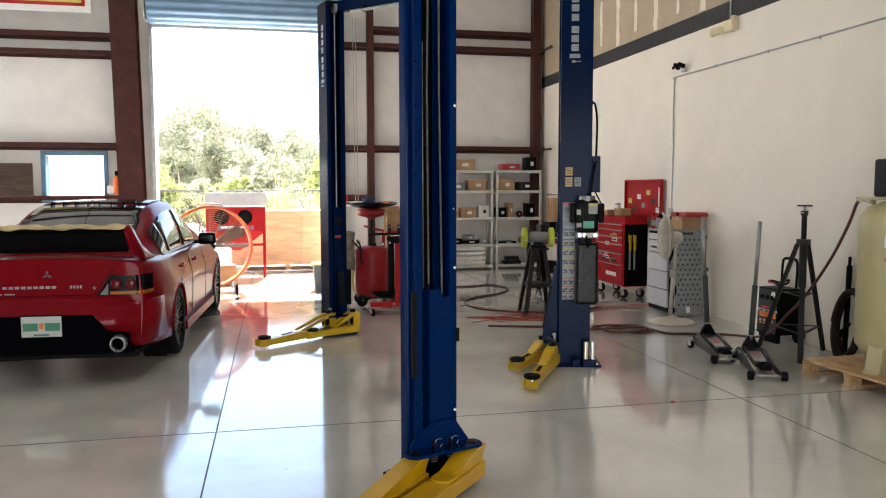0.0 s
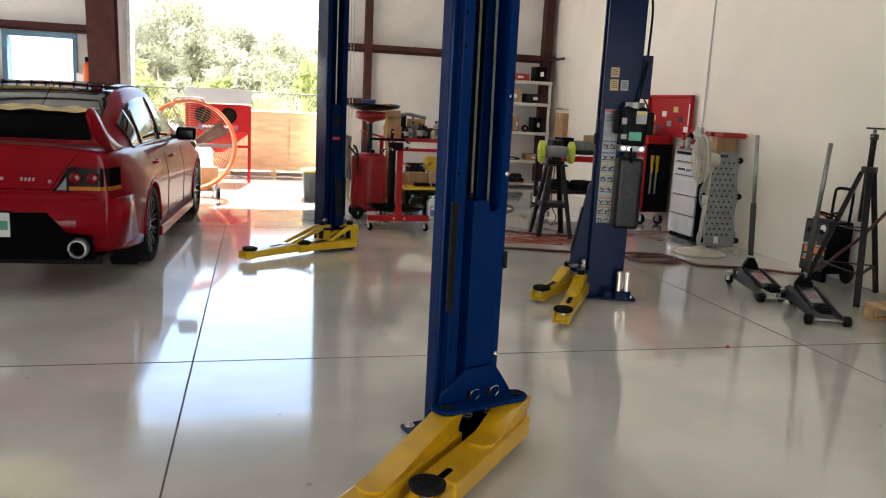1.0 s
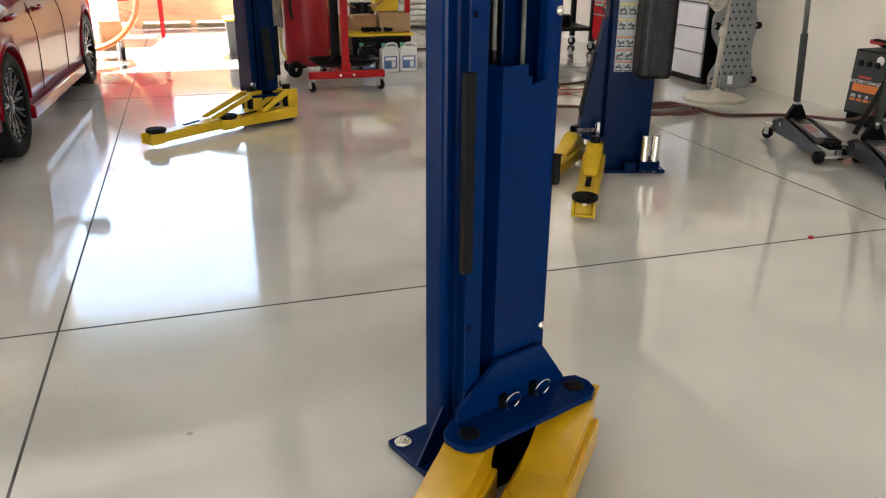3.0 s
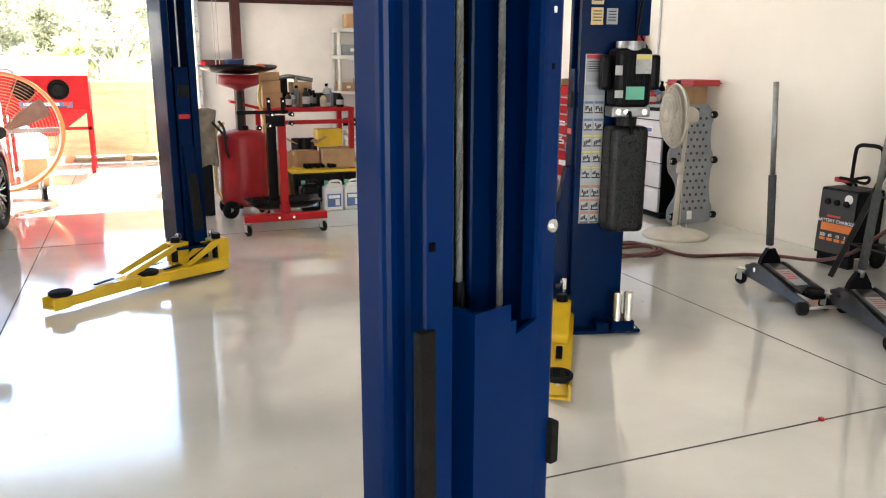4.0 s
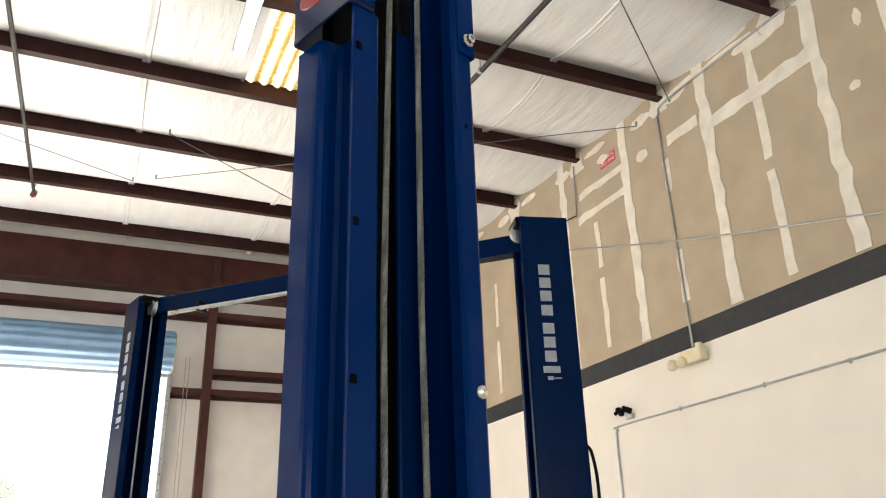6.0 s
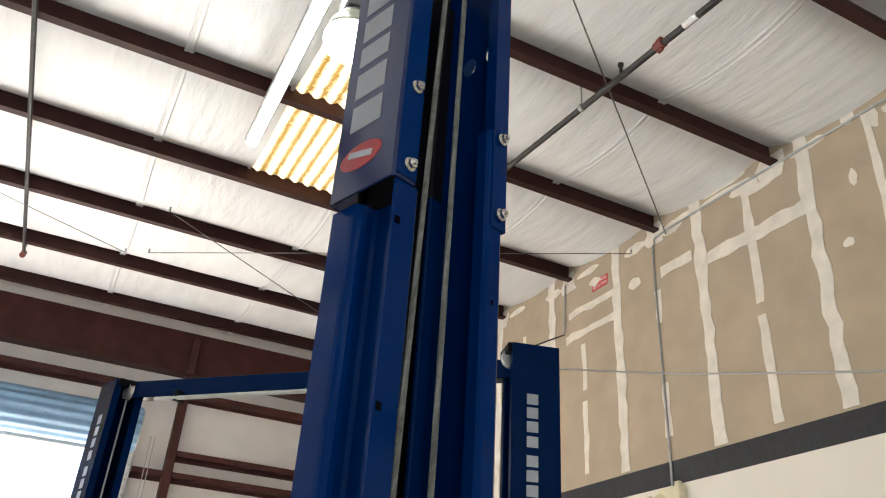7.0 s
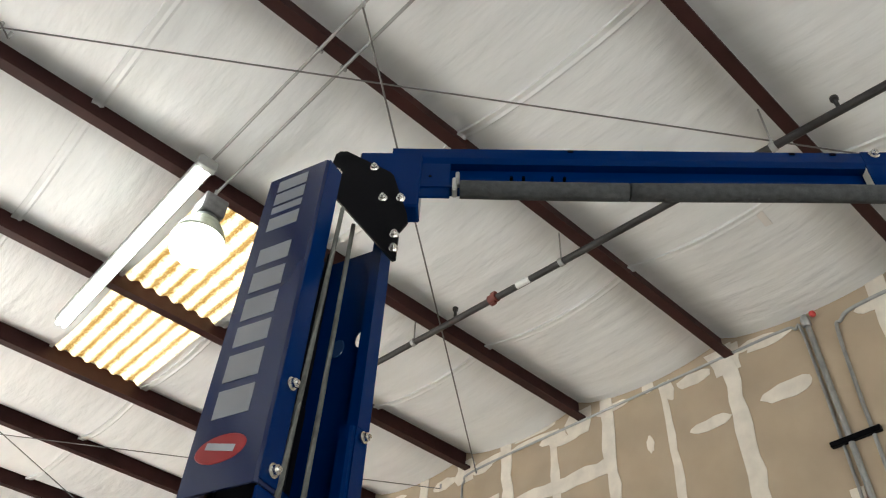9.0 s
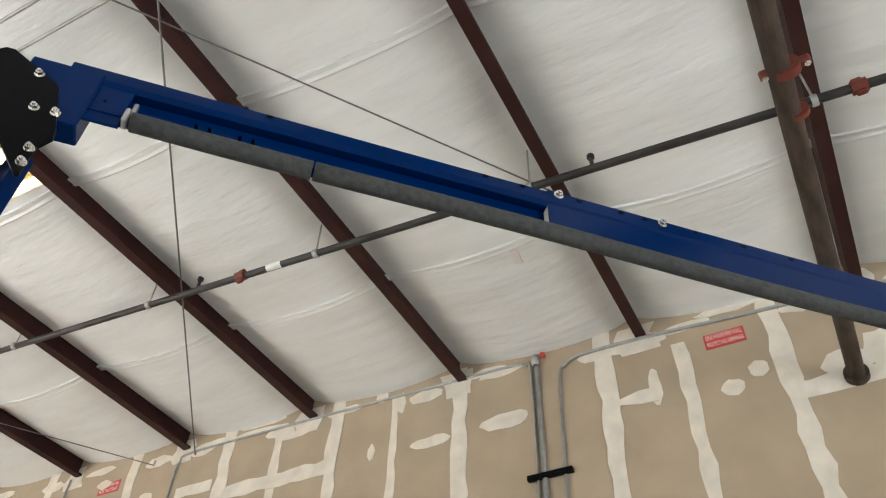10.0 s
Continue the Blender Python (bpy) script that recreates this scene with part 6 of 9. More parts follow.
def compressor():
    c = thing("air_compressor", "khaki vertical tank air compressor on pallet", "air compressor", pose(5.13, 5.08, 0.127))
    prof = [(0, 0.075), (0.12, 0.085), (0.24, 0.12), (0.292, 0.19), (0.30, 0.25), (0.30, 1.13), (0.292, 1.19), (0.24, 1.27), (0.12, 1.315), (0, 1.325)]
    part("tank", lathe(B(), prof, 40), M["khaki"], c, "khaki painted steel tank", True)
    for k in range(3):
        a = radians(200 + 120 * k)
        d = Vector((math.cos(a), math.sin(a), 0))
        bm = prism(B(), [(0.14, 0.12), (0.285, 0.24), (0.33, 0.03), (0.36, 0.012), (0.36, 0.0), (0.24, 0.0), (0.22, 0.03)], 0.12, Matrix.Rotation(a, 4, "Z") @ pose(0, 0.06, 0) @ XZ)
        part("foot", bm, M["khaki"], c)
    P = pose(0, 0, 0, 0, 0, -132)
    bm = prism(B(), [(0.30 * 1.004 * math.sin(x), -0.30 * 1.004 * math.cos(x)) for x in [radians(-11 + 2 * k) for k in range(12)]] + [(0.30 * 1.012 * math.sin(x), -0.30 * 1.012 * math.cos(x)) for x in [radians(11 - 2 * k) for k in range(12)]], 0.09, pose(0, 0, 0.97, 0, 0, -52))
    part("rating_label", bm, M["white_decal"], c, "white printed rating label")
    bm = prism(B(), [(0.30 * 1.003 * math.sin(x), -0.30 * 1.003 * math.cos(x)) for x in [radians(-20 + 4 * k) for k in range(12)]] + [(0.30 * 1.008 * math.sin(x), -0.30 * 1.008 * math.cos(x)) for x in [radians(24 - 4 * k) for k in range(12)]], 0.025, pose(0, 0, 0.865, 0, 0, -42))
    part("brand_bar", bm, M["sign_red"], c, "red printed bar")
    part("motor", lathe(B(), [(0, -0.17), (0.08, -0.17), (0.095, -0.15), (0.095, 0.13), (0.07, 0.17), (0, 0.17)], 24, pose(0.12, 0.1, 1.46, 90, 0, 0)), M["dark_steel"], c, "", True)
    part("pump", span(B(), (-0.2, -0.12, 1.35), (0.0, 0.08, 1.64), 0.02, 2), M["dark_steel"], c)
    part("top_plate", span(B(), (-0.22, -0.20, 1.327), (0.22, 0.24, 1.348), 0.004), M["khaki"], c)
    part("valve", rod(B(), (-0.10, 0.16, 1.30), (-0.16, 0.22, 1.33), 0.018), M["zinc"], c, "", True)
    part("hose_coupler", rod(B(), (-0.15, 0.21, 1.325), (-0.19, 0.26, 1.31), 0.013), M["zinc"], c, "", True)


compressor()


def floor_line(name, label, category, pts, r, material, n=8):
    h = thing(name, label, category)
    part("run", tube(B(), smooth_path(pts, n), r, 8), material, h, "", True)


R_H = 0.013
coil = []
rnd = random.Random(11)
for k in range(27):
    a = 2 * math.pi * k / 9 + 0.6
    rx, ry = 0.20 + 0.12 * rnd.random(), 0.15 + 0.10 * rnd.random()
    coil.append((4.08 + rx * math.cos(a) + 0.06 * rnd.random() - 0.04 * (k // 9), 7.66 + ry * math.sin(a) + 0.05 * rnd.random(), 0.014 + 0.010 * (k // 9) + 0.008 * rnd.random()))
floor_line("air_hose", "dark red rubber air hose hanging from compressor and coiled on floor", "hose",
           [(4.95, 5.32, 1.445), (4.97, 5.38, 1.41), (5.0, 5.48, 1.27), (5.03, 5.64, 1.06), (5.05, 5.80, 0.87), (5.06, 6.00, 0.65), (5.06, 6.17, 0.48), (5.07, 6.33, 0.36), (5.08, 6.46, 0.25), (5.10, 6.62, 0.14), (5.10, 6.85, 0.05),
            (5.05, 7.15, 0.014), (4.86, 7.27, 0.014), (4.62, 7.33, 0.014), (4.42, 7.42, 0.014)] + coil + [(3.75, 7.75, 0.02), (3.45, 8.0, 0.014), (3.15, 8.10, 0.014), (2.7, 8.25, 0.014)], R_H, M["air_hose"], 5)


def pedestal_fan():
    f = thing("pedestal_fan", "yellowed beige pedestal fan with wire guard", "fan", pose(4.82, 8.04, 0))
    part("base", lathe(B(), [(0, 0), (0.26, 0), (0.265, 0.012), (0.24, 0.030), (0.10, 0.050), (0.045, 0.075), (0.03, 0.09), (0, 0.09)], 40), M["beige"], f, "", True)
    part("pole", rod(B(), (-0.02, 0, 0.08), (0.008, 0, 0.55), 0.020, n=16), M["beige"], f, "", True)
    part("height_collar", lathe(B(), [(0, 0.52), (0.028, 0.52), (0.031, 0.54), (0.031, 0.58), (0.022, 0.61), (0, 0.61)], 18), M["beige"], f, "", True)
    part("upper_pole", rod(B(), (0.012, 0, 0.6), (0.035, 0, 0.90), 0.014, n=14), M["beige"], f, "", True)
    H = Matrix.Translation((-0.075, 0, 0.98)) @ Matrix.Rotation(radians(-16), 4, "Z") @ Matrix.Rotation(radians(-90), 4, "Y")
    # local z of H is the blowing side
    part("motor_housing", lathe(B(), [(0, -0.17), (0.05, -0.165), (0.07, -0.13), (0.075, -0.05), (0.06, -0.02), (0, -0.02)], 24, H), M["beige"], f, "", True)
    part("neck", box(B(), (0.03, 0, 0.905), (0.06, 0.05, 0.07), 0.012), M["beige"], f)
    bm = B()
    n = 90
    for k in range(n):
        a = 2 * math.pi * k / n
        pts = [(r * math.cos(a + tw), r * math.sin(a + tw), z) for r, z, tw in ((0.055, 0.082, 0), (0.13, 0.078, 0.05), (0.20, 0.062, 0.1), (0.238, 0.035, 0.13), (0.245, 0.018, 0.14))]
        tube(bm, pts, 0.0024, 4)
    for k in range(n):
        a = 2 * math.pi * k / n
        pts = [(r * math.cos(a), r * math.sin(a), z) for r, z in ((0.06, -0.04), (0.16, -0.036), (0.23, -0.012), (0.245, 0.018))]
        tube(bm, pts, 0.0024, 4)
    for r, z, w in ((0.246, 0.018, 0.009), (0.22, 0.050, 0.003), (0.20, 0.063, 0.003), (0.165, 0.072, 0.003), (0.13, 0.080, 0.003), (0.095, 0.081, 0.003), (0.16, -0.037, 0.002), (0.21, -0.02, 0.002)):
        tube(bm, [(r * math.cos(2 * math.pi * k / 40), r * math.sin(2 * math.pi * k / 40), z) for k in range(40)], w, 6, True)
    bmesh.ops.transform(bm, matrix=H, verts=bm.verts)
    part("wire_guard", bm, M["beige"], f, "fine wire guard")
    part("guard_badge", lathe(B(), [(0, 0.078), (0.055, 0.078), (0.052, 0.088), (0, 0.09)], 24, H), M["beige"], f, "", True)
    for k in range(3):
        a = 2 * math.pi * k / 3
        bm = B()
        vs = []
        for i in range(7):
            r = 0.05 + 0.17 * i / 6
            w = 0.5 * math.sin(math.pi * (0.25 + 0.6 * i / 6))
            row = []
            for j in range(4):
                b = a + w * (j / 3 - 0.5) * 1.9
                row.append(bm.verts.new((r * math.cos(b), r * math.sin(b), 0.0 + 0.045 * (j / 3))))
            vs.append(row)
        for i in range(6):
            for j in range(3):
                bm.faces.new((vs[i][j], vs[i + 1][j], vs[i + 1][j + 1], vs[i][j + 1]))
        bmesh.ops.solidify(bm, geom=bm.faces[:], thickness=0.003)
        bmesh.ops.transform(bm, matrix=H, verts=bm.verts)
        part("blade", bm, M["beige"], f, "", True)
    bm = tube(B(), smooth_path([(0.04, 0.02, 0.95), (0.06, 0.03, 0.75), (0.035, 0.01, 0.45), (0.05, 0.02, 0.2), (0.12, 0.10, 0.06), (0.28, 0.22, 0.006), (0.42, 0.4, 0.006)], 6), 0.004, 6)
    part("power_cord", bm, M["beige"], f, "", True)


pedestal_fan()


def creeper():
    c = thing("mechanics_creeper", "grey perforated plastic creeper board standing on end", "creeper", pose(5.24, 8.42, 0.012, -5, 0, -4))
    # local x across, z up, -y faces the camera
    hw, h = 0.225, 1.03
    bite = [(-hw + 0.015 + 0.075 * math.sin(math.pi * i / 8), 0.15 + 0.30 * i / 8) for i in range(9)]
    bite2 = [(-hw + 0.01 + 0.05 * math.sin(math.pi * i / 6), 0.64 + 0.24 * i / 6) for i in range(7)]
    out = [(-hw + 0.03, 0), (hw - 0.03, 0), (hw, 0.04), (hw, 0.14), (hw - 0.02, 0.18), (hw - 0.035, 0.32), (hw - 0.02, 0.46), (hw, 0.5), (hw, 0.6), (hw - 0.02, 0.64), (hw - 0.03, 0.75), (hw - 0.02, 0.86), (hw, 0.9), (hw - 0.01, 0.97), (hw - 0.06, h), (-hw + 0.06, h), (-hw + 0.01, 0.97)] + bite2[::-1] + [(-hw, 0.60), (-hw, 0.50)] + bite[::-1] + [(-hw, 0.11), (-hw, 0.04)]
    bm = prism(B(), out, 0.035, XZ)
    bmesh.ops.bevel(bm, geom=bm.edges[:], offset=0.006, segments=2, affect="EDGES")
    part("board", bm, M["grey_plastic"], c)
    for k in range(14):
        for i in range(5):
            x, z = -0.11 + 0.06 * i + 0.03 * (k % 2) - 0.015, 0.13 + 0.060 * k
            part("drain_hole", rod(B(), (x, -0.032, z), (x, -0.0363, z), 0.013, n=8), M["hole_grey"], c)
    part("label", box(B(), (-0.01, -0.037, 0.07), (0.05, 0.002, 0.075)), M["white_decal"], c)
    part("grip_slot", box(B(), (0.0, -0.036, 0.985), (0.14, 0.004, 0.03), 0.001), M["hole_grey"], c)
    for x, z in ((-hw + 0.02, 0.07), (hw - 0.02, 0.07), (-hw + 0.02, 0.55), (hw - 0.02, 0.55), (-hw + 0.03, 0.94), (hw - 0.03, 0.94)):
        bm = lathe(B(), [(0, -0.013), (0.028, -0.013), (0.032, -0.008), (0.032, 0.008), (0.028, 0.013), (0, 0.013)], 16, pose(x, -0.075, z, 0, 90, 20))
        part("caster_wheel", bm, M["rubber"], c, "", True)
        part("caster_fork", box(B(), (x, -0.055, z), (0.04, 0.04, 0.03), 0.005), M["steel"], c)


creeper()


def drawer_cabinet():
    c = thing("drawer_cabinet", "silver-fronted steel drawer cabinet with black sides", "cabinet", pose(5.12, 8.96, 0))
    part("body", span(B(), (0.012, -0.275, 0.05), (0.38, 0.275, 1.0), 0.006), M["black"], c, "black steel body")
    part("plinth", span(B(), (0.02, -0.28, 0), (0.38, 0.28, 0.05), 0.01), M["black"], c)
    z = 0.06
    for k, hgt in enumerate((0.225, 0.225, 0.225, 0.155, 0.085)):
        d = part("drawer", span(B(), (-0.012, -0.265, z + 0.004), (0.012, 0.265, z + hgt - 0.006), 0.005, 2), M["drawer"], c)
        part("pull_lip", span(B(), (-0.018, -0.26, z + hgt - 0.022), (-0.010, 0.26, z + hgt - 0.010), 0.003), M["drawer"], d)
        z += hgt
    part("sticker", box(B(), (-0.014, 0.02, 0.80), (0.003, 0.30, 0.05)), M["white_decal"], c, "white sticker with blue and red bars")
    part("sticker_bar", box(B(), (-0.0165, 0.08, 0.80), (0.002, 0.16, 0.03)), M["ink"], c)
    part("sticker_bar", box(B(), (-0.0165, -0.07, 0.80), (0.002, 0.10, 0.035)), M["label_b"], c)
    part("sticker_bar", box(B(), (-0.0165, -0.02, 0.778), (0.002, 0.06, 0.008)), M["sign_red"], c)
    part("top", span(B(), (0.0, -0.285, 1.0), (0.385, 0.285, 1.025), 0.006), M["pale"], c)


drawer_cabinet()


def bottle(name, m, r, h, body, cap, label, category="bottle", neck=0.4, sleeve=None):
    b = thing(name, label, category, m)
    part("body", lathe(B(), [(0, 0), (r * 0.9, 0), (r, 0.01), (r, h * 0.66), (r * 0.85, h * 0.75), (r * neck, h * 0.84), (r * neck, h * 0.9), (0, h * 0.9)], 18), body, b, "", True)
    part("cap", lathe(B(), [(0, h * 0.88), (r * neck * 1.15, h * 0.88), (r * neck * 1.1, h), (0, h)], 14), cap, b, "", True)
    part("label", lathe(B(), [(r * 1.01, h * 0.18), (r * 1.012, h * 0.185), (r * 1.012, h * 0.55), (r * 1.01, h * 0.555)], 18), sleeve or M["motor_label"], b, "", True)
    return b


rnd = random.Random(8)
for k, (x, y, hh) in enumerate(((5.18, 9.20, 0.19), (5.24, 9.14, 0.22), (5.19, 9.09, 0.16), (5.30, 9.20, 0.24), (5.27, 9.02, 0.15), (5.19, 8.98, 0.12), (5.38, 9.10, 0.2))):
    body = (M["red_plastic"], M["black"], M["pale"], M["white_decal"], M["label_b"])[k % 5]
    nm = ("red", "black", "grey", "white", "blue")[k % 5]
    bottle("bottle", pose(x, y, 1.025), 0.032 + 0.004 * (k % 3), hh, body, (M["black"], M["red_plastic"])[k % 2], nm + " plastic fluid bottle on drawer cabinet")


def carton(name, m, s, label, mtl=None, flaps=False, tape=True, category="box"):
    b = thing(name, label, category, m)
    x, y, z = s
    part("body", span(B(), (-x / 2, -y / 2, 0), (x / 2, y / 2, z), 0.003), mtl or M["card"], b)
    if tape:
        part("tape", span(B(), (-x / 2 - 0.001, -0.025, z * 0.75), (x / 2 + 0.001, 0.025, z + 0.0015)), M["kraft"], b)
    if flaps:
        for sx in (-1, 1):
            bm = box(B(), (sx * 0.5 * x, 0, 0), (x * 0.5, y * 0.98, 0.004))
            bmesh.ops.transform(bm, matrix=pose(sx * x * 0.22, 0, z + 0.05, 0, sx * -30, 0), verts=bm.verts)
            part("flap", bm, mtl or M["card"], b)
    return b


carton("cardboard_box", pose(5.36, 8.72, 1.025), (0.25, 0.27, 0.17), "brown cardboard box on drawer cabinet under red lid")


def red_lid():
    c = thing("plastic_case", "flat red plastic case lid resting on cardboard box", "case", pose(5.33, 8.62, 1.195, 0, 0, 0))
    part("shell", span(B(), (-0.14, -0.20, 0), (0.15, 0.16, 0.055), 0.012, 2), M["red_plastic"], c)
    part("rim", span(B(), (-0.15, -0.21, 0.020), (0.16, 0.17, 0.032), 0.004), M["red_plastic"], c)
    part("latch", box(B(), (-0.152, -0.02, 0.03), (0.012, 0.05, 0.04), 0.003), M["black"], c)


red_lid()


def tool_chest():
    c = thing("tool_chest", "red rolling tool chest with stickers and open top box", "tool chest", pose(5.10, 10.40, 0))
    y0, y1, d = -0.47, 0.47, 0.37
    part("body", span(B(), (0.012, y0, 0.17), (d, y1, 1.05), 0.006), M["red"], c)
    part("side_panel", span(B(), (0.02, y0 - 0.006, 0.18), (d - 0.005, y0, 1.04)), M["black"], c, "black side panel")
    z = 0.19
    for hgt, cols in ((0.29, 1), (0.155, 1), (0.13, 1), (0.10, 1), (0.10, 1), (0.08, 1)):
        dr = part("drawer", span(B(), (-0.008, y0 + 0.02, z + 0.003), (0.012, y1 - 0.02, z + hgt - 0.005), 0.004, 2), M["red"], c)
        part("drawer_pull", span(B(), (-0.020, y0 + 0.03, z + hgt - 0.022), (-0.007, y1 - 0.03, z + hgt - 0.008), 0.003), M["steel"], dr)
        z += hgt
    rnd = random.Random(21)
    for k in range(12):
        yy, zz = y0 + 0.12 + 0.85 * rnd.random(), 0.50 + 0.46 * rnd.random()
        w, hh = 0.10 + 0.10 * rnd.random(), 0.035 + 0.03 * rnd.random()
        st = part("sticker", box(B(), (-0.0105 - 0.0003 * k, yy, zz), (0.003, w, hh)), M[("white_decal", "label_y", "white_decal", "ink", "label_g", "sign_red")[k % 6]], c)
        part("sticker_bar", box(B(), (-0.0128 - 0.0003 * k, yy, zz), (0.002, w * 0.75, hh * 0.4)), M[("ink", "sign_red", "label_b")[k % 3]], st)
    part("badge", box(B(), (-0.0095, -0.1, 0.325), (0.003, 0.34, 0.055)), M["white_decal"], c, "white lettering as a plain bar")
    for x in (0.06, d - 0.06):
        for y in (y0 + 0.09, y1 - 0.09):
            caster(c, (x, y, 0.17), 0.065, 0.04, 25)
    # open upper box and lid
    part("top_box", span(B(), (0.03, y0 + 0.02, 1.051), (d, y1 - 0.02, 1.15), 0.006), M["red"], c)
    part("tray", span(B(), (0.05, y0 + 0.04, 1.151), (d - 0.03, y1 - 0.04, 1.155)), M["black"], c)
    l0, l1 = -0.84, 0.24
    bm = B()
    span(bm, (d + 0.01, l0, 1.14), (d + 0.022, l1, 1.66), 0.003)
    span(bm, (d - 0.03, l0, 1.63), (d + 0.01, l1, 1.66), 0.003)
    span(bm, (d - 0.03, l0, 1.14), (d + 0.01, l0 + 0.015, 1.63), 0.003)
    span(bm, (d - 0.03, l1 - 0.015, 1.14), (d + 0.01, l1, 1.63), 0.003)
    lid = part("lid", bm, M["red"], c, "open red lid with stickers inside")
    for k in range(7):
        yy, zz = l0 + 0.12 + 0.14 * k, 1.24 + 0.30 * ((k * 7) % 5) / 5
        part("sticker", box(B(), (d + 0.0085, yy, zz), (0.004, 0.11, 0.07)), M[("white_decal", "ink", "label_y", "pale")[k % 4]], lid)
    part("badge", box(B(), (d - 0.0335, l0 + 0.012, 1.42), (0.004, 0.02, 0.26)), M["white_decal"], lid)
    # two yellow-handled clamps hung on the black side
    for k in range(2):
        x = 0.09 + 0.07 * k
        bm = B()
        box(bm, (x, y0 - 0.025, 0.86), (0.045, 0.03, 0.13), 0.01)
        box(bm, (x, y0 - 0.03, 0.75), (0.032, 0.03, 0.14), 0.008)
        cl = part("bar_clamp", bm, M["yellow"], c, "yellow and black ratchet clamp")
        part("clamp_bar", box(B(), (x, y0 - 0.022, 0.56), (0.022, 0.008, 0.30)), M["steel"], cl)
        part("clamp_jaw", box(B(), (x, y0 - 0.03, 0.92), (0.05, 0.04, 0.05), 0.008), M["black"], cl)


tool_chest()
for k, (x, y, s) in enumerate(((5.22, 10.22, (0.16, 0.2, 0.10)), (5.2, 10.62, (0.18, 0.16, 0.07)))):
    carton("parts_box", pose(x, y, 1.1555, 0, 0, 10 * k), s, "small cardboard parts box on tool chest")
bottle("drink_cup", pose(5.24, 10.42, 1.1555), 0.04, 0.17, M["white_decal"], M["pale"], "white plastic cup on tool chest", "cup", 0.9)


def bench_grinder():
    s = thing("grinder_stand", "dark steel four-legged grinder stand with shelf", "stand", pose(3.55, 9.06, 0, 0, 0, -6))
    for sx in (-1, 1):
        for sy in (-1, 1):
            a, b = Vector((sx * 0.20, sy * 0.20, 0.0)), Vector((sx * 0.085, sy * 0.085, 0.79))
            bm = B()
            d = (b - a).normalized()
            strip(bm, [(0.045, 0), (0, 0), (0, 0.045)], 0.005, 0, (b - a).length)
            bmesh.ops.rotate(bm, matrix=Matrix.Rotation(math.atan2(-sy, -sx) - radians(45), 3, "Z"), verts=bm.verts)
            bmesh.ops.transform(bm, matrix=Matrix.Translation(a) @ Vector((0, 0, 1)).rotation_difference(d).to_matrix().to_4x4(), verts=bm.verts)
            for v in bm.verts:
                v.co.z = max(0.0, v.co.z)
            part("leg", bm, M["dark_steel"], s)
    part("top_plate", box(B(), (0, 0, 0.80), (0.24, 0.22, 0.02), 0.004), M["dark_steel"], s)
    part("shelf", box(B(), (0, 0, 0.36), (0.29, 0.29, 0.05), 0.004), M["dark_steel"], s)
    g = thing("bench_grinder", "black bench grinder with lime green wheel guards", "bench grinder", pose(3.555, 9.06, 0.81, 0, 0, -12))
    part("foot", span(B(), (-0.09, -0.07, 0), (0.09, 0.07, 0.04), 0.01), M["black"], g)
    part("pedestal", prism(B(), [(-0.06, 0.03), (0.06, 0.03), (0.045, 0.09), (-0.045, 0.09)], 0.09, pose(0, 0.045, 0) @ XZ), M["black"], g)
    part("motor", lathe(B(), [(0, -0.12), (0.055, -0.12), (0.066, -0.105), (0.07, -0.04), (0.07, 0.04), (0.066, 0.105), (0.055, 0.12), (0, 0.12)], 28, pose(0, 0, 0.13, 0, 90, 0)), M["grey_plastic"], g, "", True)
    for sx in (-1, 1):
        prof = [(0.02, -0.03), (0.105, -0.03), (0.122, -0.022), (0.122, 0.022), (0.105, 0.03), (0, 0.03)]
        w = part("wheel_guard", lathe(B(), [(0, -0.03)] + prof, 30, pose(sx * 0.165, 0, 0.13, 0, 90, 0)), M["lime"], g, "lime green wheel guard", True)
        part("hub_cap", rod(B(), (sx * 0.194, 0, 0.13), (sx * 0.205, 0, 0.13), 0.04, n=20), M["lime"], w, "", True)
        part("tool_rest", box(B(), (sx * 0.165, -0.125, 0.10), (0.055, 0.05, 0.006)), M["steel"], g)
        part("grinding_wheel", lathe(B(), [(0, -0.012), (0.098, -0.012), (0.098, 0.012), (0, 0.012)], 26, pose(sx * 0.165, -0.012, 0.125, 0, 90, 0)), M["pale"], g, "", True)
    bm = tube(B(), smooth_path([(0.0, 0.07, 0.05), (0.02, 0.14, -0.05), (0.02, 0.2, -0.45), (0.07, 0.1, -0.62), (0.0, 0.05, -0.70), (0.12, 0.02, -0.66), (0.10, 0.08, -0.80), (0.3, 0.0, -0.803)], 6), 0.005, 6)
    part("power_cord", bm, M["rubber"], g, "", True)


bench_grinder()
rnd = random.Random(2)
pts = [(2.70, 9.62), (2.82, 9.77)]
for k in range(16):
    pts.append((3.05 + 0.55 * (k / 15) + 0.32 * math.cos(k * 1.9), 8.78 + 0.26 * math.sin(k * 1.9 + 0.4 * (k % 3)) + 0.10 * rnd.random()))
pts += [(3.95, 8.75), (4.46, 9.18), (4.85, 9.33), (5.18, 9.37), (5.45, 9.45)]
floor_line("extension_cord", "tangled orange red extension cord lying on floor", "cord", [(x, y, 0.006 + 0.006 * (k % 3)) for k, (x, y) in enumerate(pts)], 0.0048, M["cord"])
pts2 = [(2.6, 8.55)] + [(2.9 + 0.5 * (k / 9) + 0.35 * math.cos(k * 2.2 + 1), 8.66 + 0.22 * math.sin(k * 2.2) + 0.1 * rnd.random()) for k in range(10)] + [(3.75, 8.55), (4.1, 8.9), (4.5, 9.08), (4.9, 9.22), (5.3, 9.34)]
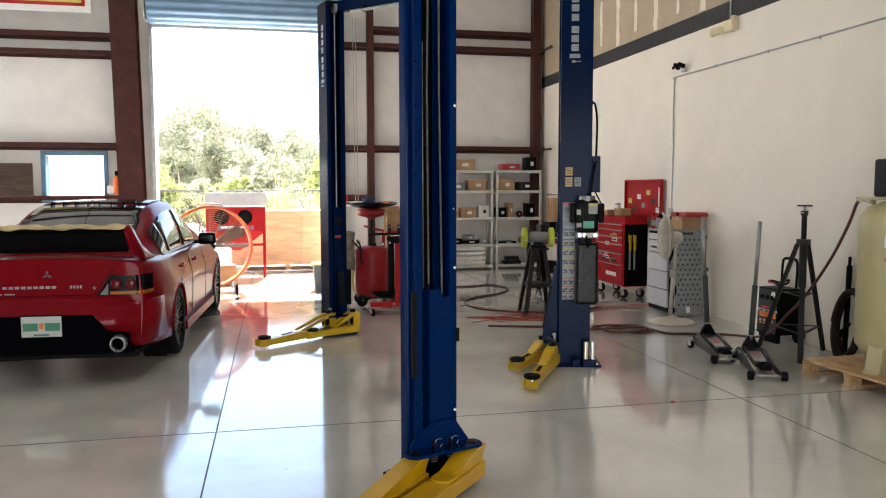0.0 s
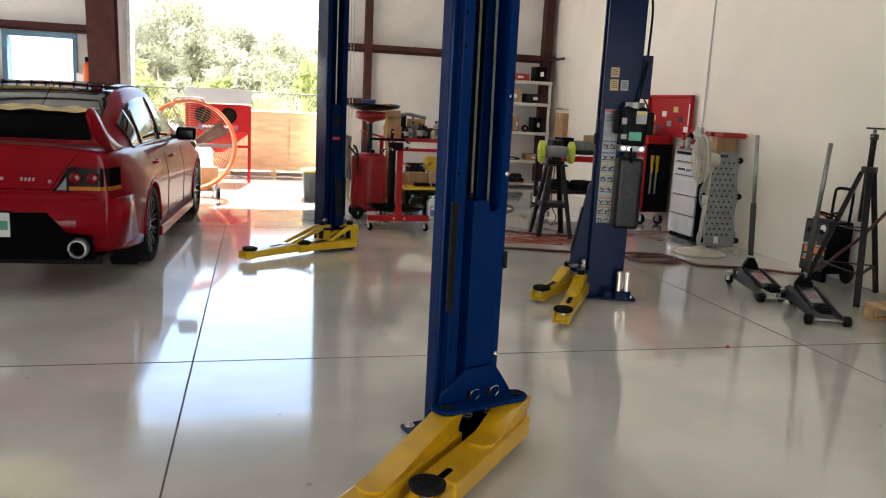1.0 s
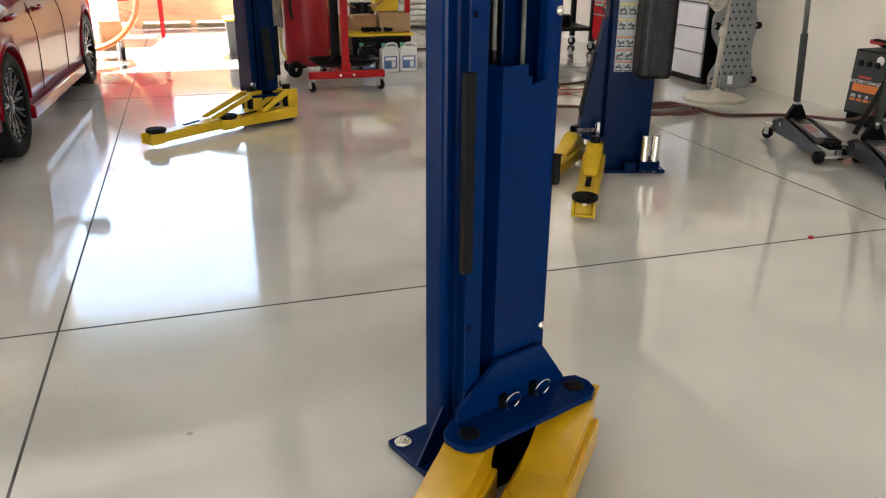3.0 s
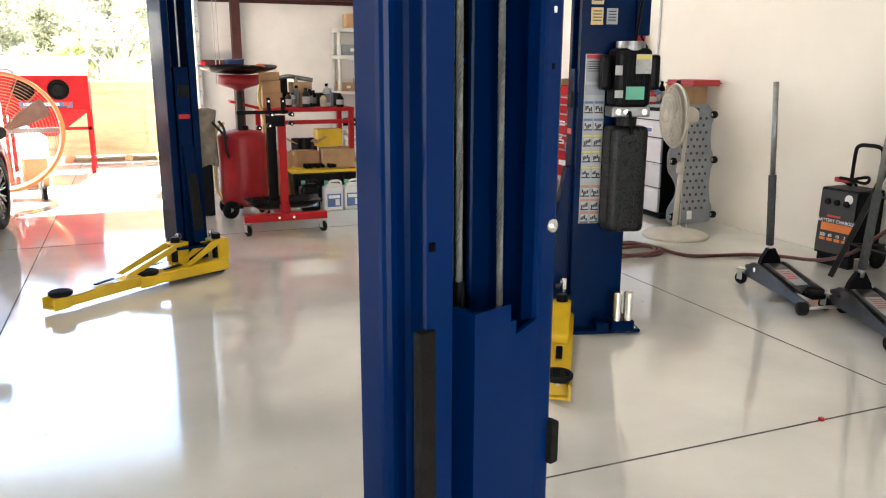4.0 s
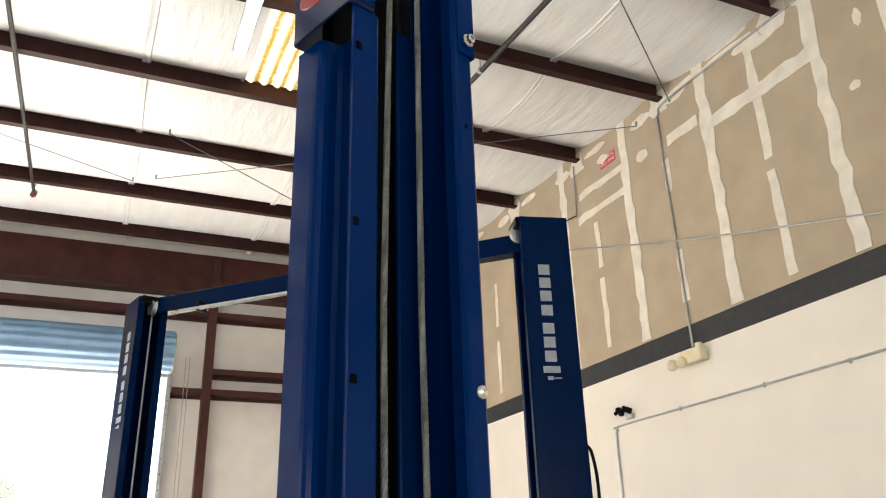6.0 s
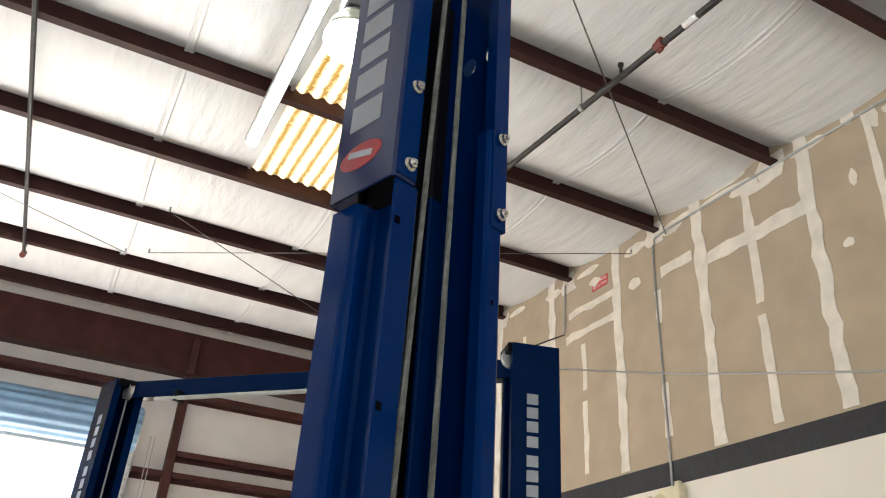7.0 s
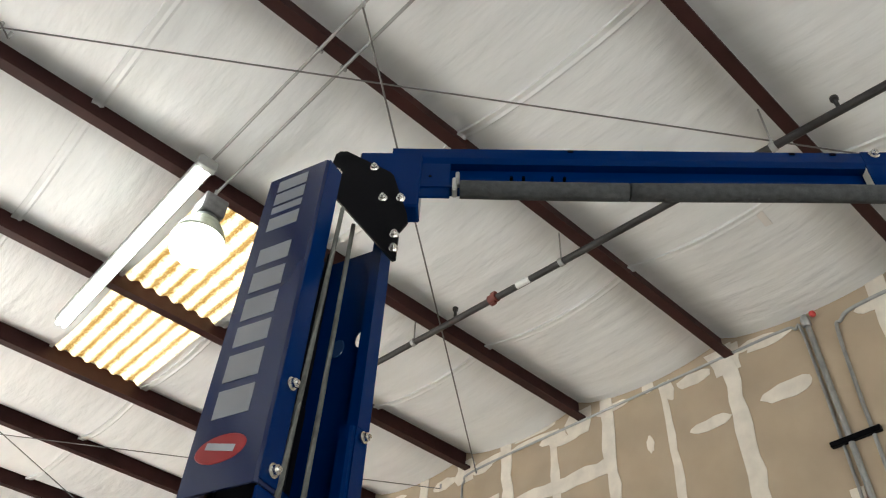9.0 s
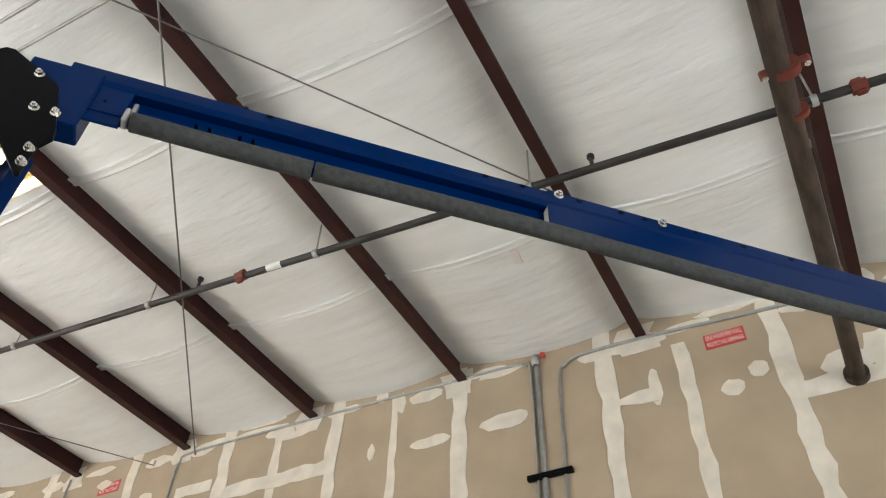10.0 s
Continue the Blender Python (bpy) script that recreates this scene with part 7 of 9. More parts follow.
floor_line("extension_cord", "second orange cord crossing the grinder stand's feet", "cord", [(x, y, 0.007 + 0.007 * (k % 2)) for k, (x, y) in enumerate(pts2)], 0.0048, M["cord"])
floor_line("air_hose", "dark rubber hose looping across floor", "hose", [(2.35, 11.75, 0.011), (3.31, 11.72, 0.011), (3.62, 11.83, 0.011), (3.80, 11.72, 0.011), (3.86, 11.3, 0.011), (3.60, 10.85, 0.011), (3.1, 10.45, 0.011), (2.86, 9.98, 0.011), (2.92, 9.5, 0.011), (3.2, 9.22, 0.011), (3.8, 8.98, 0.011), (4.5, 9.28, 0.011)], 0.011, M["air_hose"])


def red_dot():
    t = thing("plastic_stopper", "tiny red plastic cap lying on floor", "cap", pose(3.18, 5.0, 0))
    part("shell", lathe(B(), [(0, 0), (0.012, 0), (0.012, 0.010), (0.008, 0.013), (0, 0.013)], 12), M["red_plastic"], t, "", True)


red_dot()


# ---- shelves by the back wall ----
def shelving(m, label):
    s = thing("shelving_unit", label, "shelving", m, "plastic shelving units")
    W, D = 0.92, 0.40
    zs = (0.09, 0.49, 0.99, 1.50, 1.88)
    for z in zs:
        bm = B()
        span(bm, (-W / 2, -D / 2, z - 0.055), (W / 2, D / 2, z), 0.006)
        for k in range(6):
            span(bm, (-W / 2 + 0.06 + 0.14 * k, -D / 2 - 0.002, z - 0.045), (-W / 2 + 0.15 + 0.14 * k, -D / 2 + 0.002, z - 0.012))
        part("shelf", bm, M["shelf"], s)
    for x in (-W / 2 + 0.03, W / 2 - 0.03):
        for y in (-D / 2 + 0.03, D / 2 - 0.03):
            bm = B()
            last = 0.0
            for z in zs:
                if z - 0.056 > last:
                    rod(bm, (x, y, last), (x, y, z - 0.055), 0.027, n=14)
                last = z
            part("post", bm, M["shelf"], s, "", True)
    return s


SH1, SH2 = (3.99, 14.36), (4.95, 14.36)
shelving(pose(*SH1, 0), "pale grey plastic shelving unit with rolled cloths")
shelving(pose(*SH2, 0), "pale grey plastic shelving unit half filled with boxes")
for k in range(4):
    t = thing("rolled_cloth", "white folded cloth roll stacked on bottom shelf", "cloth", pose(SH1[0] - 0.05 + 0.02 * (k % 2), 14.30, 0.09 + 0.088 * k, 0, 0, 3 * (k - 1)), "folded cloths")
    bm = B()
    box(bm, (0, 0, 0.043), (0.70, 0.30, 0.083), 0.038, None, 3)
    for v in bm.verts:
        v.co.z = max(0, v.co.z + 0.010 * math.sin(v.co.x * 13 + k) * (1 if v.co.z > 0.04 else 0))
        v.co.y += 0.01 * math.sin(v.co.x * 9 + 2 * k)
    part("roll", bm, M["cloth"], t, "", True)
for k in range(7):
    x = SH2[0] - 0.27 + 0.09 * (k if k < 4 else k - 3.5)
    z = 0.09 + 0.04 + (0.075 if k > 3 else 0)
    t = thing("pipe_coupling", "short dark steel coupling stacked on shelf", "coupling", pose(x, 14.22, z), "couplings")
    part("sleeve", lathe(B(), [(0.028, -0.08), (0.04, -0.08), (0.04, 0.08), (0.028, 0.08), (0.028, -0.08)], 18, pose(0, 0, 0, 90, 0, 0)), M["dark_steel"], t, "", True)
STORE = [
    (SH1, -0.28, 0.49, 0.26, 0.28, 0.10, "black"), (SH1, 0.02, 0.49, 0.34, 0.25, 0.07, "black"), (SH1, 0.0, 0.56, 0.22, 0.2, 0.10, "grey_plastic"), (SH1, 0.28, 0.49, 0.14, 0.2, 0.09, "pale"),
    (SH1, -0.32, 0.99, 0.20, 0.28, 0.12, "card"), (SH1, -0.02, 0.99, 0.30, 0.25, 0.18, "card"), (SH1, 0.28, 0.99, 0.20, 0.22, 0.22, "white_decal"),
    (SH1, -0.25, 1.50, 0.3, 0.28, 0.15, "grey_plastic"), (SH1, 0.14, 1.50, 0.35, 0.28, 0.2, "card"),
    (SH2, -0.22, 0.49, 0.34, 0.28, 0.04, "black"), (SH2, 0.2, 0.49, 0.24, 0.28, 0.10, "card"),
    (SH2, -0.33, 0.99, 0.18, 0.28, 0.18, "black"), (SH2, -0.16, 0.99, 0.10, 0.26, 0.27, "card"), (SH2, 0.25, 0.99, 0.16, 0.28, 0.26, "black"),
    (SH2, -0.25, 1.50, 0.3, 0.28, 0.22, "card"), (SH2, 0.15, 1.50, 0.28, 0.28, 0.16, "dark_steel"),
    (SH1, -0.1, 1.88, 0.4, 0.3, 0.2, "card"), (SH2, -0.15, 1.88, 0.36, 0.3, 0.12, "red_plastic"), (SH2, 0.25, 1.88, 0.2, 0.3, 0.25, "black"),
]
NAMES = {"black": "black plastic case", "grey_plastic": "grey plastic bin", "pale": "pale grey parts box", "card": "brown cardboard box", "white_decal": "white parts carton", "dark_steel": "dark steel parts box", "red_plastic": "red plastic case"}
for (cx, cy), dx, z, w, d, h, mt in STORE:
    b = carton("storage_box", pose(cx + dx, cy - 0.02, z, 0, 0, 4 * math.sin(dx * 20)), (w, d, h), NAMES[mt] + " stored on plastic shelf", M[mt], False, mt == "card")
    part("label", box(B(), (0.02, -d / 2 - 0.001, h * 0.5), (w * 0.3, 0.002, h * 0.3)), M["white_decal" if mt != "white_decal" else "ink"], b)
t = thing("tape_roll", "black and red tape roll on plastic shelf", "tape", pose(SH2[0] + 0.02, 14.22, 1.05))
part("roll", lathe(B(), [(0.03, -0.02), (0.06, -0.02), (0.06, 0.02), (0.03, 0.02), (0.03, -0.02)], 22, pose(0, 0, 0, 90, 0, 0)), M["black"], t, "", True)
part("core", lathe(B(), [(0.024, -0.021), (0.03, -0.021), (0.03, 0.021), (0.024, 0.021), (0.024, -0.021)], 22, pose(0, 0, 0, 90, 0, 0)), M["red_plastic"], t, "", True)
carton("cardboard_box", pose(5.475, 13.75, 0.93, 0, 0, 2), (0.10, 0.3, 0.42), "tall brown cardboard box on side table", None, True)


def work_cart():
    c = thing("steel_cart", "dark steel wheeled cart with red rail", "cart", pose(4.75, 11.45, 0, 0, 0, -4))
    part("top", span(B(), (-0.45, -0.35, 0.80), (0.55, 0.35, 0.86), 0.006), M["dark_steel"], c)
    part("shelf", span(B(), (-0.42, -0.32, 0.24), (0.52, 0.32, 0.28), 0.006), M["dark_steel"], c)
    for x in (-0.42, 0.5):
        for y in (-0.31, 0.31):
            part("leg", box(B(), (x, y, 0.46), (0.06, 0.06, 0.68), 0.004), M["dark_steel"], c)
            caster(c, (x, y, 0.12), 0.05, 0.035, 40)
    part("rail", span(B(), (-0.46, -0.37, 0.70), (0.56, -0.355, 0.78), 0.003), M["red"], c)
    return c


work_cart()
for k, (x, y, s, mt) in enumerate(((4.45, 11.38, (0.16, 0.22, 0.12), "dark_steel"), (4.62, 11.48, (0.2, 0.2, 0.16), "black"), (4.85, 11.4, (0.18, 0.25, 0.12), "grey_plastic"), (5.08, 11.5, (0.22, 0.22, 0.2), "card"))):
    carton("parts_box", pose(x, y, 0.86, 0, 0, 14 * k), s, NAMES[mt] + " among engine parts on steel cart", M[mt], False, False)
t = thing("parts_bag", "crumpled cloudy plastic bag on steel cart", "bag", pose(5.2, 11.30, 0.86))
bm = B()
bmesh.ops.create_icosphere(bm, subdivisions=3, radius=0.17)
rnd = random.Random(4)
for v in bm.verts:
    v.co *= 0.85 + 0.3 * rnd.random()
    v.co.z = max(-0.1, v.co.z * 0.9) + 0.1
part("sheet", bm, M["clear_bag"], t, "", False)
for k in range(2):
    t = thing("spare_tyre", "black rubber tyre stored under steel cart", "tyre", pose(4.55 + 0.35 * k, 11.4, 0.28))
    part("carcass", lathe(B(), [(0.10, 0.0), (0.15, 0.0), (0.165, 0.03), (0.165, 0.10), (0.15, 0.13), (0.10, 0.13), (0.09, 0.065), (0.10, 0)], 26), M["rubber"], t, "", True)

# ---- things at the back ----
M["red_worn"] = mat("worn_red_enamel", (0.26, 0.010, 0.014), 0.4, 0, 0.15, 5, 0.03, 50, spec=0.3)
M["pine"] = mat("sunlit_pine_plywood", (0.76, 0.56, 0.32), 0.75, 0, 0.16, 3, 0.06, 40, stretch=(1, 1, 5))
M["fan_orange"] = mat("orange_fan_shell", (0.75, 0.19, 0.06), 0.45, 0, 0.08, 6)
M["bin_grey"] = mat("grey_tote_plastic", (0.12, 0.125, 0.13), 0.5, 0, 0.1, 10)
M["lid_yellow"] = mat("yellow_tote_lid", (0.72, 0.50, 0.02), 0.45, 0, 0.08, 8)
M["jug"] = mat("white_jug_plastic", (0.62, 0.63, 0.63), 0.4, 0, 0.05, 8)
M["tan_hose"] = mat("yellowed_clear_hose", (0.52, 0.36, 0.10), 0.35, 0, 0.1, 10)
M["rag"] = mat("dirty_grey_rag", (0.22, 0.19, 0.15), 0.95, 0, 0.35, 8, 0.4, 30)
M["cab_white"] = mat("white_cabinet_lid", (0.78, 0.77, 0.75), 0.4, 0, 0.05, 6)
M["mesh_wire"] = mat("orange_guard_wire", (0.30, 0.16, 0.09), 0.5, 0.2)
M["fan_blade"] = mat("dusty_grey_blade", (0.24, 0.20, 0.17), 0.5, 0.2, 0.15, 8)


def oil_drain():
    d = thing("oil_drain", "red wheeled waste oil drain tank with raised bowl", "oil drain", pose(1.645, 10.30, 0) @ Matrix.Diagonal((1.09, 1.09, 1.0, 1)))
    part("tank", lathe(B(), [(0, 0.09), (0.17, 0.09), (0.195, 0.11), (0.20, 0.14), (0.20, 0.70), (0.195, 0.73), (0.16, 0.765), (0.08, 0.78), (0, 0.782)], 40), M["red_worn"], d, "red steel tank", True)
    part("neck", lathe(B(), [(0, 0.77), (0.035, 0.77), (0.03, 0.80), (0.026, 1.10), (0.026, 1.14), (0, 1.14)], 18), M["dark_steel"], d, "", True)
    part("neck_clamp", box(B(), (0.03, -0.03, 0.80), (0.05, 0.05, 0.04), 0.006), M["black"], d)
    part("bowl", lathe(B(), [(0.03, 1.13), (0.05, 1.15), (0.155, 1.185), (0.168, 1.195), (0.168, 1.275), (0.160, 1.275), (0.160, 1.20), (0.05, 1.16), (0.03, 1.14)], 36), M["red_worn"], d, "red steel drain bowl", True)
    bm = lathe(B(), [(0, 1.262), (0.10, 1.265), (0.22, 1.285), (0.31, 1.315), (0.325, 1.335), (0.305, 1.325), (0.20, 1.295), (0, 1.275)], 36, pose(0, 0, 0.02))
    for v in bm.verts:
        v.co.z += 0.012 * math.sin(2.5 * math.atan2(v.co.y, v.co.x)) * (v.co.xy.length / 0.3)
    part("drip_dish", bm, M["tank"], d, "wide black plastic drip dish", True)
    for s in (-1, 1):
        bm = lathe(B(), [(0.0, -0.02), (0.065, -0.02), (0.080, -0.012), (0.080, 0.012), (0.065, 0.02), (0, 0.02)], 22, pose(-0.14, s * 0.14 - 0.07, 0.080, 90, 0, 35))
        w = part("wheel", bm, M["rubber"], d, "", True)
        part("hub", rod(B(), (-0.14 - 0.014, s * 0.14 - 0.07 - 0.022, 0.08), (-0.14 + 0.014, s * 0.14 - 0.07 + 0.022, 0.08), 0.022, n=14), M["pale"], w)
    part("axle_frame", box(B(), (-0.09, -0.07, 0.10), (0.10, 0.28, 0.03), 0.004), M["black"], d)
    caster(d, (0.14, 0.0, 0.10), 0.036, 0.025, 30)
    part("hose", tube(B(), smooth_path([(0.19, 0.02, 0.16), (0.25, 0.0, 0.3), (0.22, -0.03, 0.6), (0.19, -0.06, 0.85), (0.16, -0.02, 1.05), (0.19, 0.03, 1.22)], 6), 0.014), M["tan_hose"], d, "yellowed clear hose", True)
    part("hose", tube(B(), smooth_path([(-0.19, -0.05, 0.15), (-0.235, -0.04, 0.3), (-0.22, -0.05, 0.6), (-0.205, -0.03, 0.78), (-0.14, -0.02, 0.85)], 6), 0.013), M["tan_hose"], d, "yellowed clear hose", True)
    part("handle", tube(B(), smooth_path([(-0.13, -0.16, 0.55), (-0.15, -0.20, 0.62), (-0.16, -0.21, 0.80), (-0.20, -0.20, 0.88)], 5), 0.012), M["dark_steel"], d, "", True)
    t = thing("blue_tub", "translucent blue plastic tub in drip dish", "tub", pose(1.62, 10.32, 1.292))
    part("wall", lathe(B(), [(0, 0), (0.075, 0), (0.085, 0.11), (0.092, 0.112), (0.092, 0.122), (0.08, 0.122), (0.07, 0.01), (0, 0.008)], 26), M["label_b"], t, "", True)
    t = thing("plastic_stopper", "orange plastic cap behind drip dish", "cap", pose(1.86, 10.42, 1.315))
    part("shell", lathe(B(), [(0, 0), (0.05, 0), (0.05, 0.03), (0.03, 0.055), (0, 0.06)], 18), M["orange"], t, "", True)


oil_drain()


def pump_post():
    p = thing("hand_pump", "dark hand pump post with grey rag draped over", "pump", pose(1.30, 10.32, 0))
    part("column", span(B(), (-0.07, -0.06, 0.0), (0.07, 0.06, 0.86), 0.015, 2), M["black"], p)
    part("head", span(B(), (-0.09, -0.07, 0.86), (0.09, 0.08, 0.96), 0.015, 2), M["dark_steel"], p)
    bm = B()
    bmesh.ops.create_grid(bm, x_segments=14, y_segments=22, size=0.5)
    for v in bm.verts:
        x, y = v.co.x * 0.30, v.co.y
        drop = max(0, abs(y) - 0.10)
        v.co = Vector((x * (1 - 0.35 * drop) + 0.015 * math.sin(9 * y) - 0.02, -0.105 if y < -0.1 else (y if y < 0.1 else 0.1), 0.972 - drop * (1.25 if y < 0 else 0.5) + 0.012 * math.sin(30 * x)))
        v.co.y += 0.014 * math.sin(60 * x + 4 * y) * (1 if drop > 0.02 else 0.0) - 0.02 * drop
    bmesh.ops.solidify(bm, geom=bm.faces[:], thickness=0.004)
    part("rag", bm, M["rag"], p, "grey stained rag", True)
    part("lever", rod(B(), (0.05, -0.06, 0.90), (0.20, -0.22, 0.72), 0.011), M["dark_steel"], p, "", True)


pump_post()


def engine_stand():
    e = thing("engine_stand", "red wheeled engine stand with black mounting head", "engine stand", pose(1.84, 9.25, 0))
    part("cross_beam", span(B(), (-0.34, -0.035, 0.115), (0.34, 0.035, 0.175), 0.003), M["red"], e)
    part("rear_beam", span(B(), (-0.035, 0.035, 0.115), (0.035, 0.75, 0.175), 0.003), M["red"], e)
    for x, y in ((-0.31, 0), (0.31, 0), (0, 0.71)):
        caster(e, (x, y, 0.115), 0.045, 0.03, 20 if x else 90)
    part("column", span(B(), (-0.030, 0.005, 0.176), (0.030, 0.065, 0.97), 0.003), M["red"], e)
    part("column_socket", span(B(), (-0.04, -0.003, 0.176), (0.04, 0.073, 0.24), 0.003), M["red"], e)
    bm = rod(B(), (-0.03, -0.05, 0.93), (-0.03, 0.13, 0.93), 0.038, n=24)
    part("bearing", bm, M["red"], e, "", True)
    h = part("mounting_plate", box(B(), (-0.065, -0.065, 0.93), (0.15, 0.016, 0.085), 0.004), M["black"], e, "black slotted mounting head")
    part("cross_bar", box(B(), (-0.16, -0.06, 1.0), (0.40, 0.022, 0.028), 0.004), M["black"], h)
    for x, z in ((-0.20, 0.885), (-0.12, 0.90), (0.05, 0.915), (0.055, 0.985), (-0.10, 0.985)):
        part("mount_tube", rod(B(), (x, -0.16, z), (x, -0.055, z), 0.018, n=14), M["black"], h, "", True)
        part("mount_bolt", rod(B(), (x, -0.168, z), (x, -0.160, z), 0.009, n=6), M["zinc"], h)
    for x in (-0.115, -0.005):
        part("finger", box(B(), (x, -0.09, 1.05), (0.032, 0.018, 0.13), 0.008, None, 2), M["black"], h)
        part("mount_bolt", rod(B(), (x, -0.104, 1.085), (x, -0.099, 1.085), 0.008, n=6), M["zinc"], h)
    part("rear_post", box(B(), (-0.035, 0.35, 0.57), (0.075, 0.06, 0.70), 0.004), M["black"], e)
    part("rear_foot", box(B(), (-0.03, 0.35, 0.20), (0.12, 0.09, 0.05), 0.004), M["black"], e)
    for k in range(2):
        part("bolt", rod(B(), (-0.06 + 0.12 * k, -0.042, 0.145), (-0.06 + 0.12 * k, -0.035, 0.145), 0.012, n=6), M["zinc"], e)
    t = thing("drip_tray", "shallow black plastic tray lying on engine stand", "tray", pose(1.86, 9.49, 0.1775))
    bm = B()
    bmesh.ops.create_grid(bm, x_segments=16, y_segments=8, size=0.5)
    for v in bm.verts:
        r = max(abs(v.co.x), abs(v.co.y)) * 2
        v.co = Vector((v.co.x * 0.62, v.co.y * 0.34, 0.008 + 0.10 * max(0, r - 0.62) ** 1.1 * 2))
    bmesh.ops.solidify(bm, geom=bm.faces[:], thickness=0.004)
    part("pan", bm, M["tank"], t, "", True)


engine_stand()


def red_table():
    t = thing("work_table", "red steel work table crowded with bottles and boxes", "table", pose(2.36, 10.95, 0))
    part("top", span(B(), (-0.46, -0.28, 0.91), (0.46, 0.28, 0.95), 0.004), M["red"], t)
    part("front_rail", span(B(), (-0.44, -0.285, 0.79), (0.44, -0.255, 0.83), 0.003), M["red"], t)
    part("side_wing", box(B(), (-0.60, -0.1, 0.98), (0.30, 0.20, 0.025), 0.003, Euler((0, radians(14), 0))), M["red"], t)
    for x in (-0.43, 0.43):
        for y in (-0.25, 0.25):
            part("leg", span(B(), (x - 0.025, y - 0.025, 0), (x + 0.025, y + 0.025, 0.91), 0.003), M["red"], t)


red_table()
rnd = random.Random(31)
for k, (c, cap, w, h) in enumerate((("dark_steel", "black", "dark grey", 0.15), ("motor_label", "dark_steel", "cloudy white", 0.14), ("bin_grey", "black", "grey", 0.21), ("dark_steel", "dark_steel", "dark grey", 0.19), ("black", "bin_grey", "black", 0.20), ("black", "dark_steel", "black", 0.16), ("kraft", "black", "tan", 0.13), ("motor_label", "black", "cloudy white", 0.23), ("label_b", "motor_label", "blue", 0.18), ("black", "black", "black", 0.13))):
    x, y = 2.18 + 0.058 * k, 10.78 + 0.09 * (k % 3)
    bottle("bottle", pose(x, y, 0.95), 0.03 + 0.010 * rnd.random(), h, M[c], M[cap], w + " plastic fluid bottle on red work table", sleeve=M["bin_grey" if k % 3 else "motor_label"])
for x, y, z, s, a, mt in ((2.03, 10.98, 0.95, (0.20, 0.20, 0.14), 8, "card"), (2.05, 11.02, 1.09, (0.18, 0.18, 0.12), -6, "card"), (2.00, 10.98, 1.21, (0.22, 0.16, 0.08), 14, "card"), (2.16, 11.10, 0.95, (0.12, 0.14, 0.30), 0, "black"), (2.62, 11.08, 0.95, (0.26, 0.2, 0.13), 10, "dark_steel"), (2.36, 11.08, 0.95, (0.2, 0.18, 0.24), 4, "card")):
    carton("parts_box", pose(x, y, z, 0, 0, a), s, NAMES[mt] + " stacked on red work table", M[mt], False, mt == "card")
t = thing("spray_gun", "grey metal spray gun lying across work table bottles", "spray gun", pose(2.28, 11.02, 1.20))
part("barrel", tube(B(), smooth_path([(-0.18, 0, 0.02), (-0.05, 0, 0.05), (0.08, 0.02, 0.03), (0.2, 0, 0.01)], 5), 0.022), M["alu"], t, "", True)
part("grip", rod(B(), (0.02, 0.01, 0.04), (0.04, 0.01, -0.05), 0.02, 0.016), M["alu"], t, "", True)


def tote(name, m, w, d, h, body, lid, label):
    t = thing(name, label, "tote", m)
    bm = B()
    prism(bm, [(-w / 2 * 0.9, 0), (w / 2 * 0.9, 0), (w / 2, h), (-w / 2, h)], d * 0.95, pose(0, d * 0.475, 0) @ XZ)
    bmesh.ops.bevel(bm, geom=bm.edges[:], offset=0.012, segments=2, affect="EDGES")
    b = part("bin", bm, body, t)
    for k in range(4):
        x = -w * 0.3 + w * 0.2 * k
        part("rib", box(B(), (x, -d * 0.478, h * 0.45), (0.02, 0.012, h * 0.75), 0.003), body, b)
    bm = span(B(), (-w / 2 - 0.02, -d / 2 - 0.01, h + 0.001), (w / 2 + 0.02, d / 2 + 0.01, h + 0.03), 0.008, 2)
    span(bm, (-w / 2 + 0.05, -d / 2 + 0.05, h + 0.03), (w / 2 - 0.05, d / 2 - 0.05, h + 0.042), 0.006)
    part("lid", bm, lid, t, "yellow plastic lid")
    return t


tote("storage_tote", pose(2.50, 10.86, 0), 0.66, 0.40, 0.30, M["tank"], M["lid_yellow"], "black storage tote with yellow lid under work table")
carton("cardboard_box", pose(2.66, 10.80, 0.342, 0, 0, -5), (0.33, 0.26, 0.19), "closed brown cardboard box on yellow tote lid")
carton("cardboard_box", pose(2.35, 10.94, 0.342, 0, 0, 8), (0.24, 0.22, 0.16), "open brown cardboard box on yellow tote lid", None, True)
carton("cardboard_box", pose(2.06, 11.1, 0, 0, 0, 4), (0.34, 0.3, 0.48), "brown cardboard box standing under work table")
carton("parts_box", pose(2.62, 11.02, 0.532, 0, 0, 4), (0.26, 0.16, 0.18), "yellow parts box on cardboard box", M["lid_yellow"], False, False)
t = thing("engine_parts", "heap of small black engine parts on tote lid", "parts", pose(2.47, 10.74, 0.342))
rnd = random.Random(17)
for k in range(9):
    bm = lathe(B(), [(0, 0), (0.03, 0), (0.034, 0.01), (0.034, 0.03), (0.02, 0.036), (0, 0.036)], 10, pose(-0.16 + 0.04 * k, 0.03 * rnd.random() - 0.05, 0.012, 20 * rnd.random(), 20 * rnd.random(), 0))
    part("piece", bm, M["black"], t, "", True)


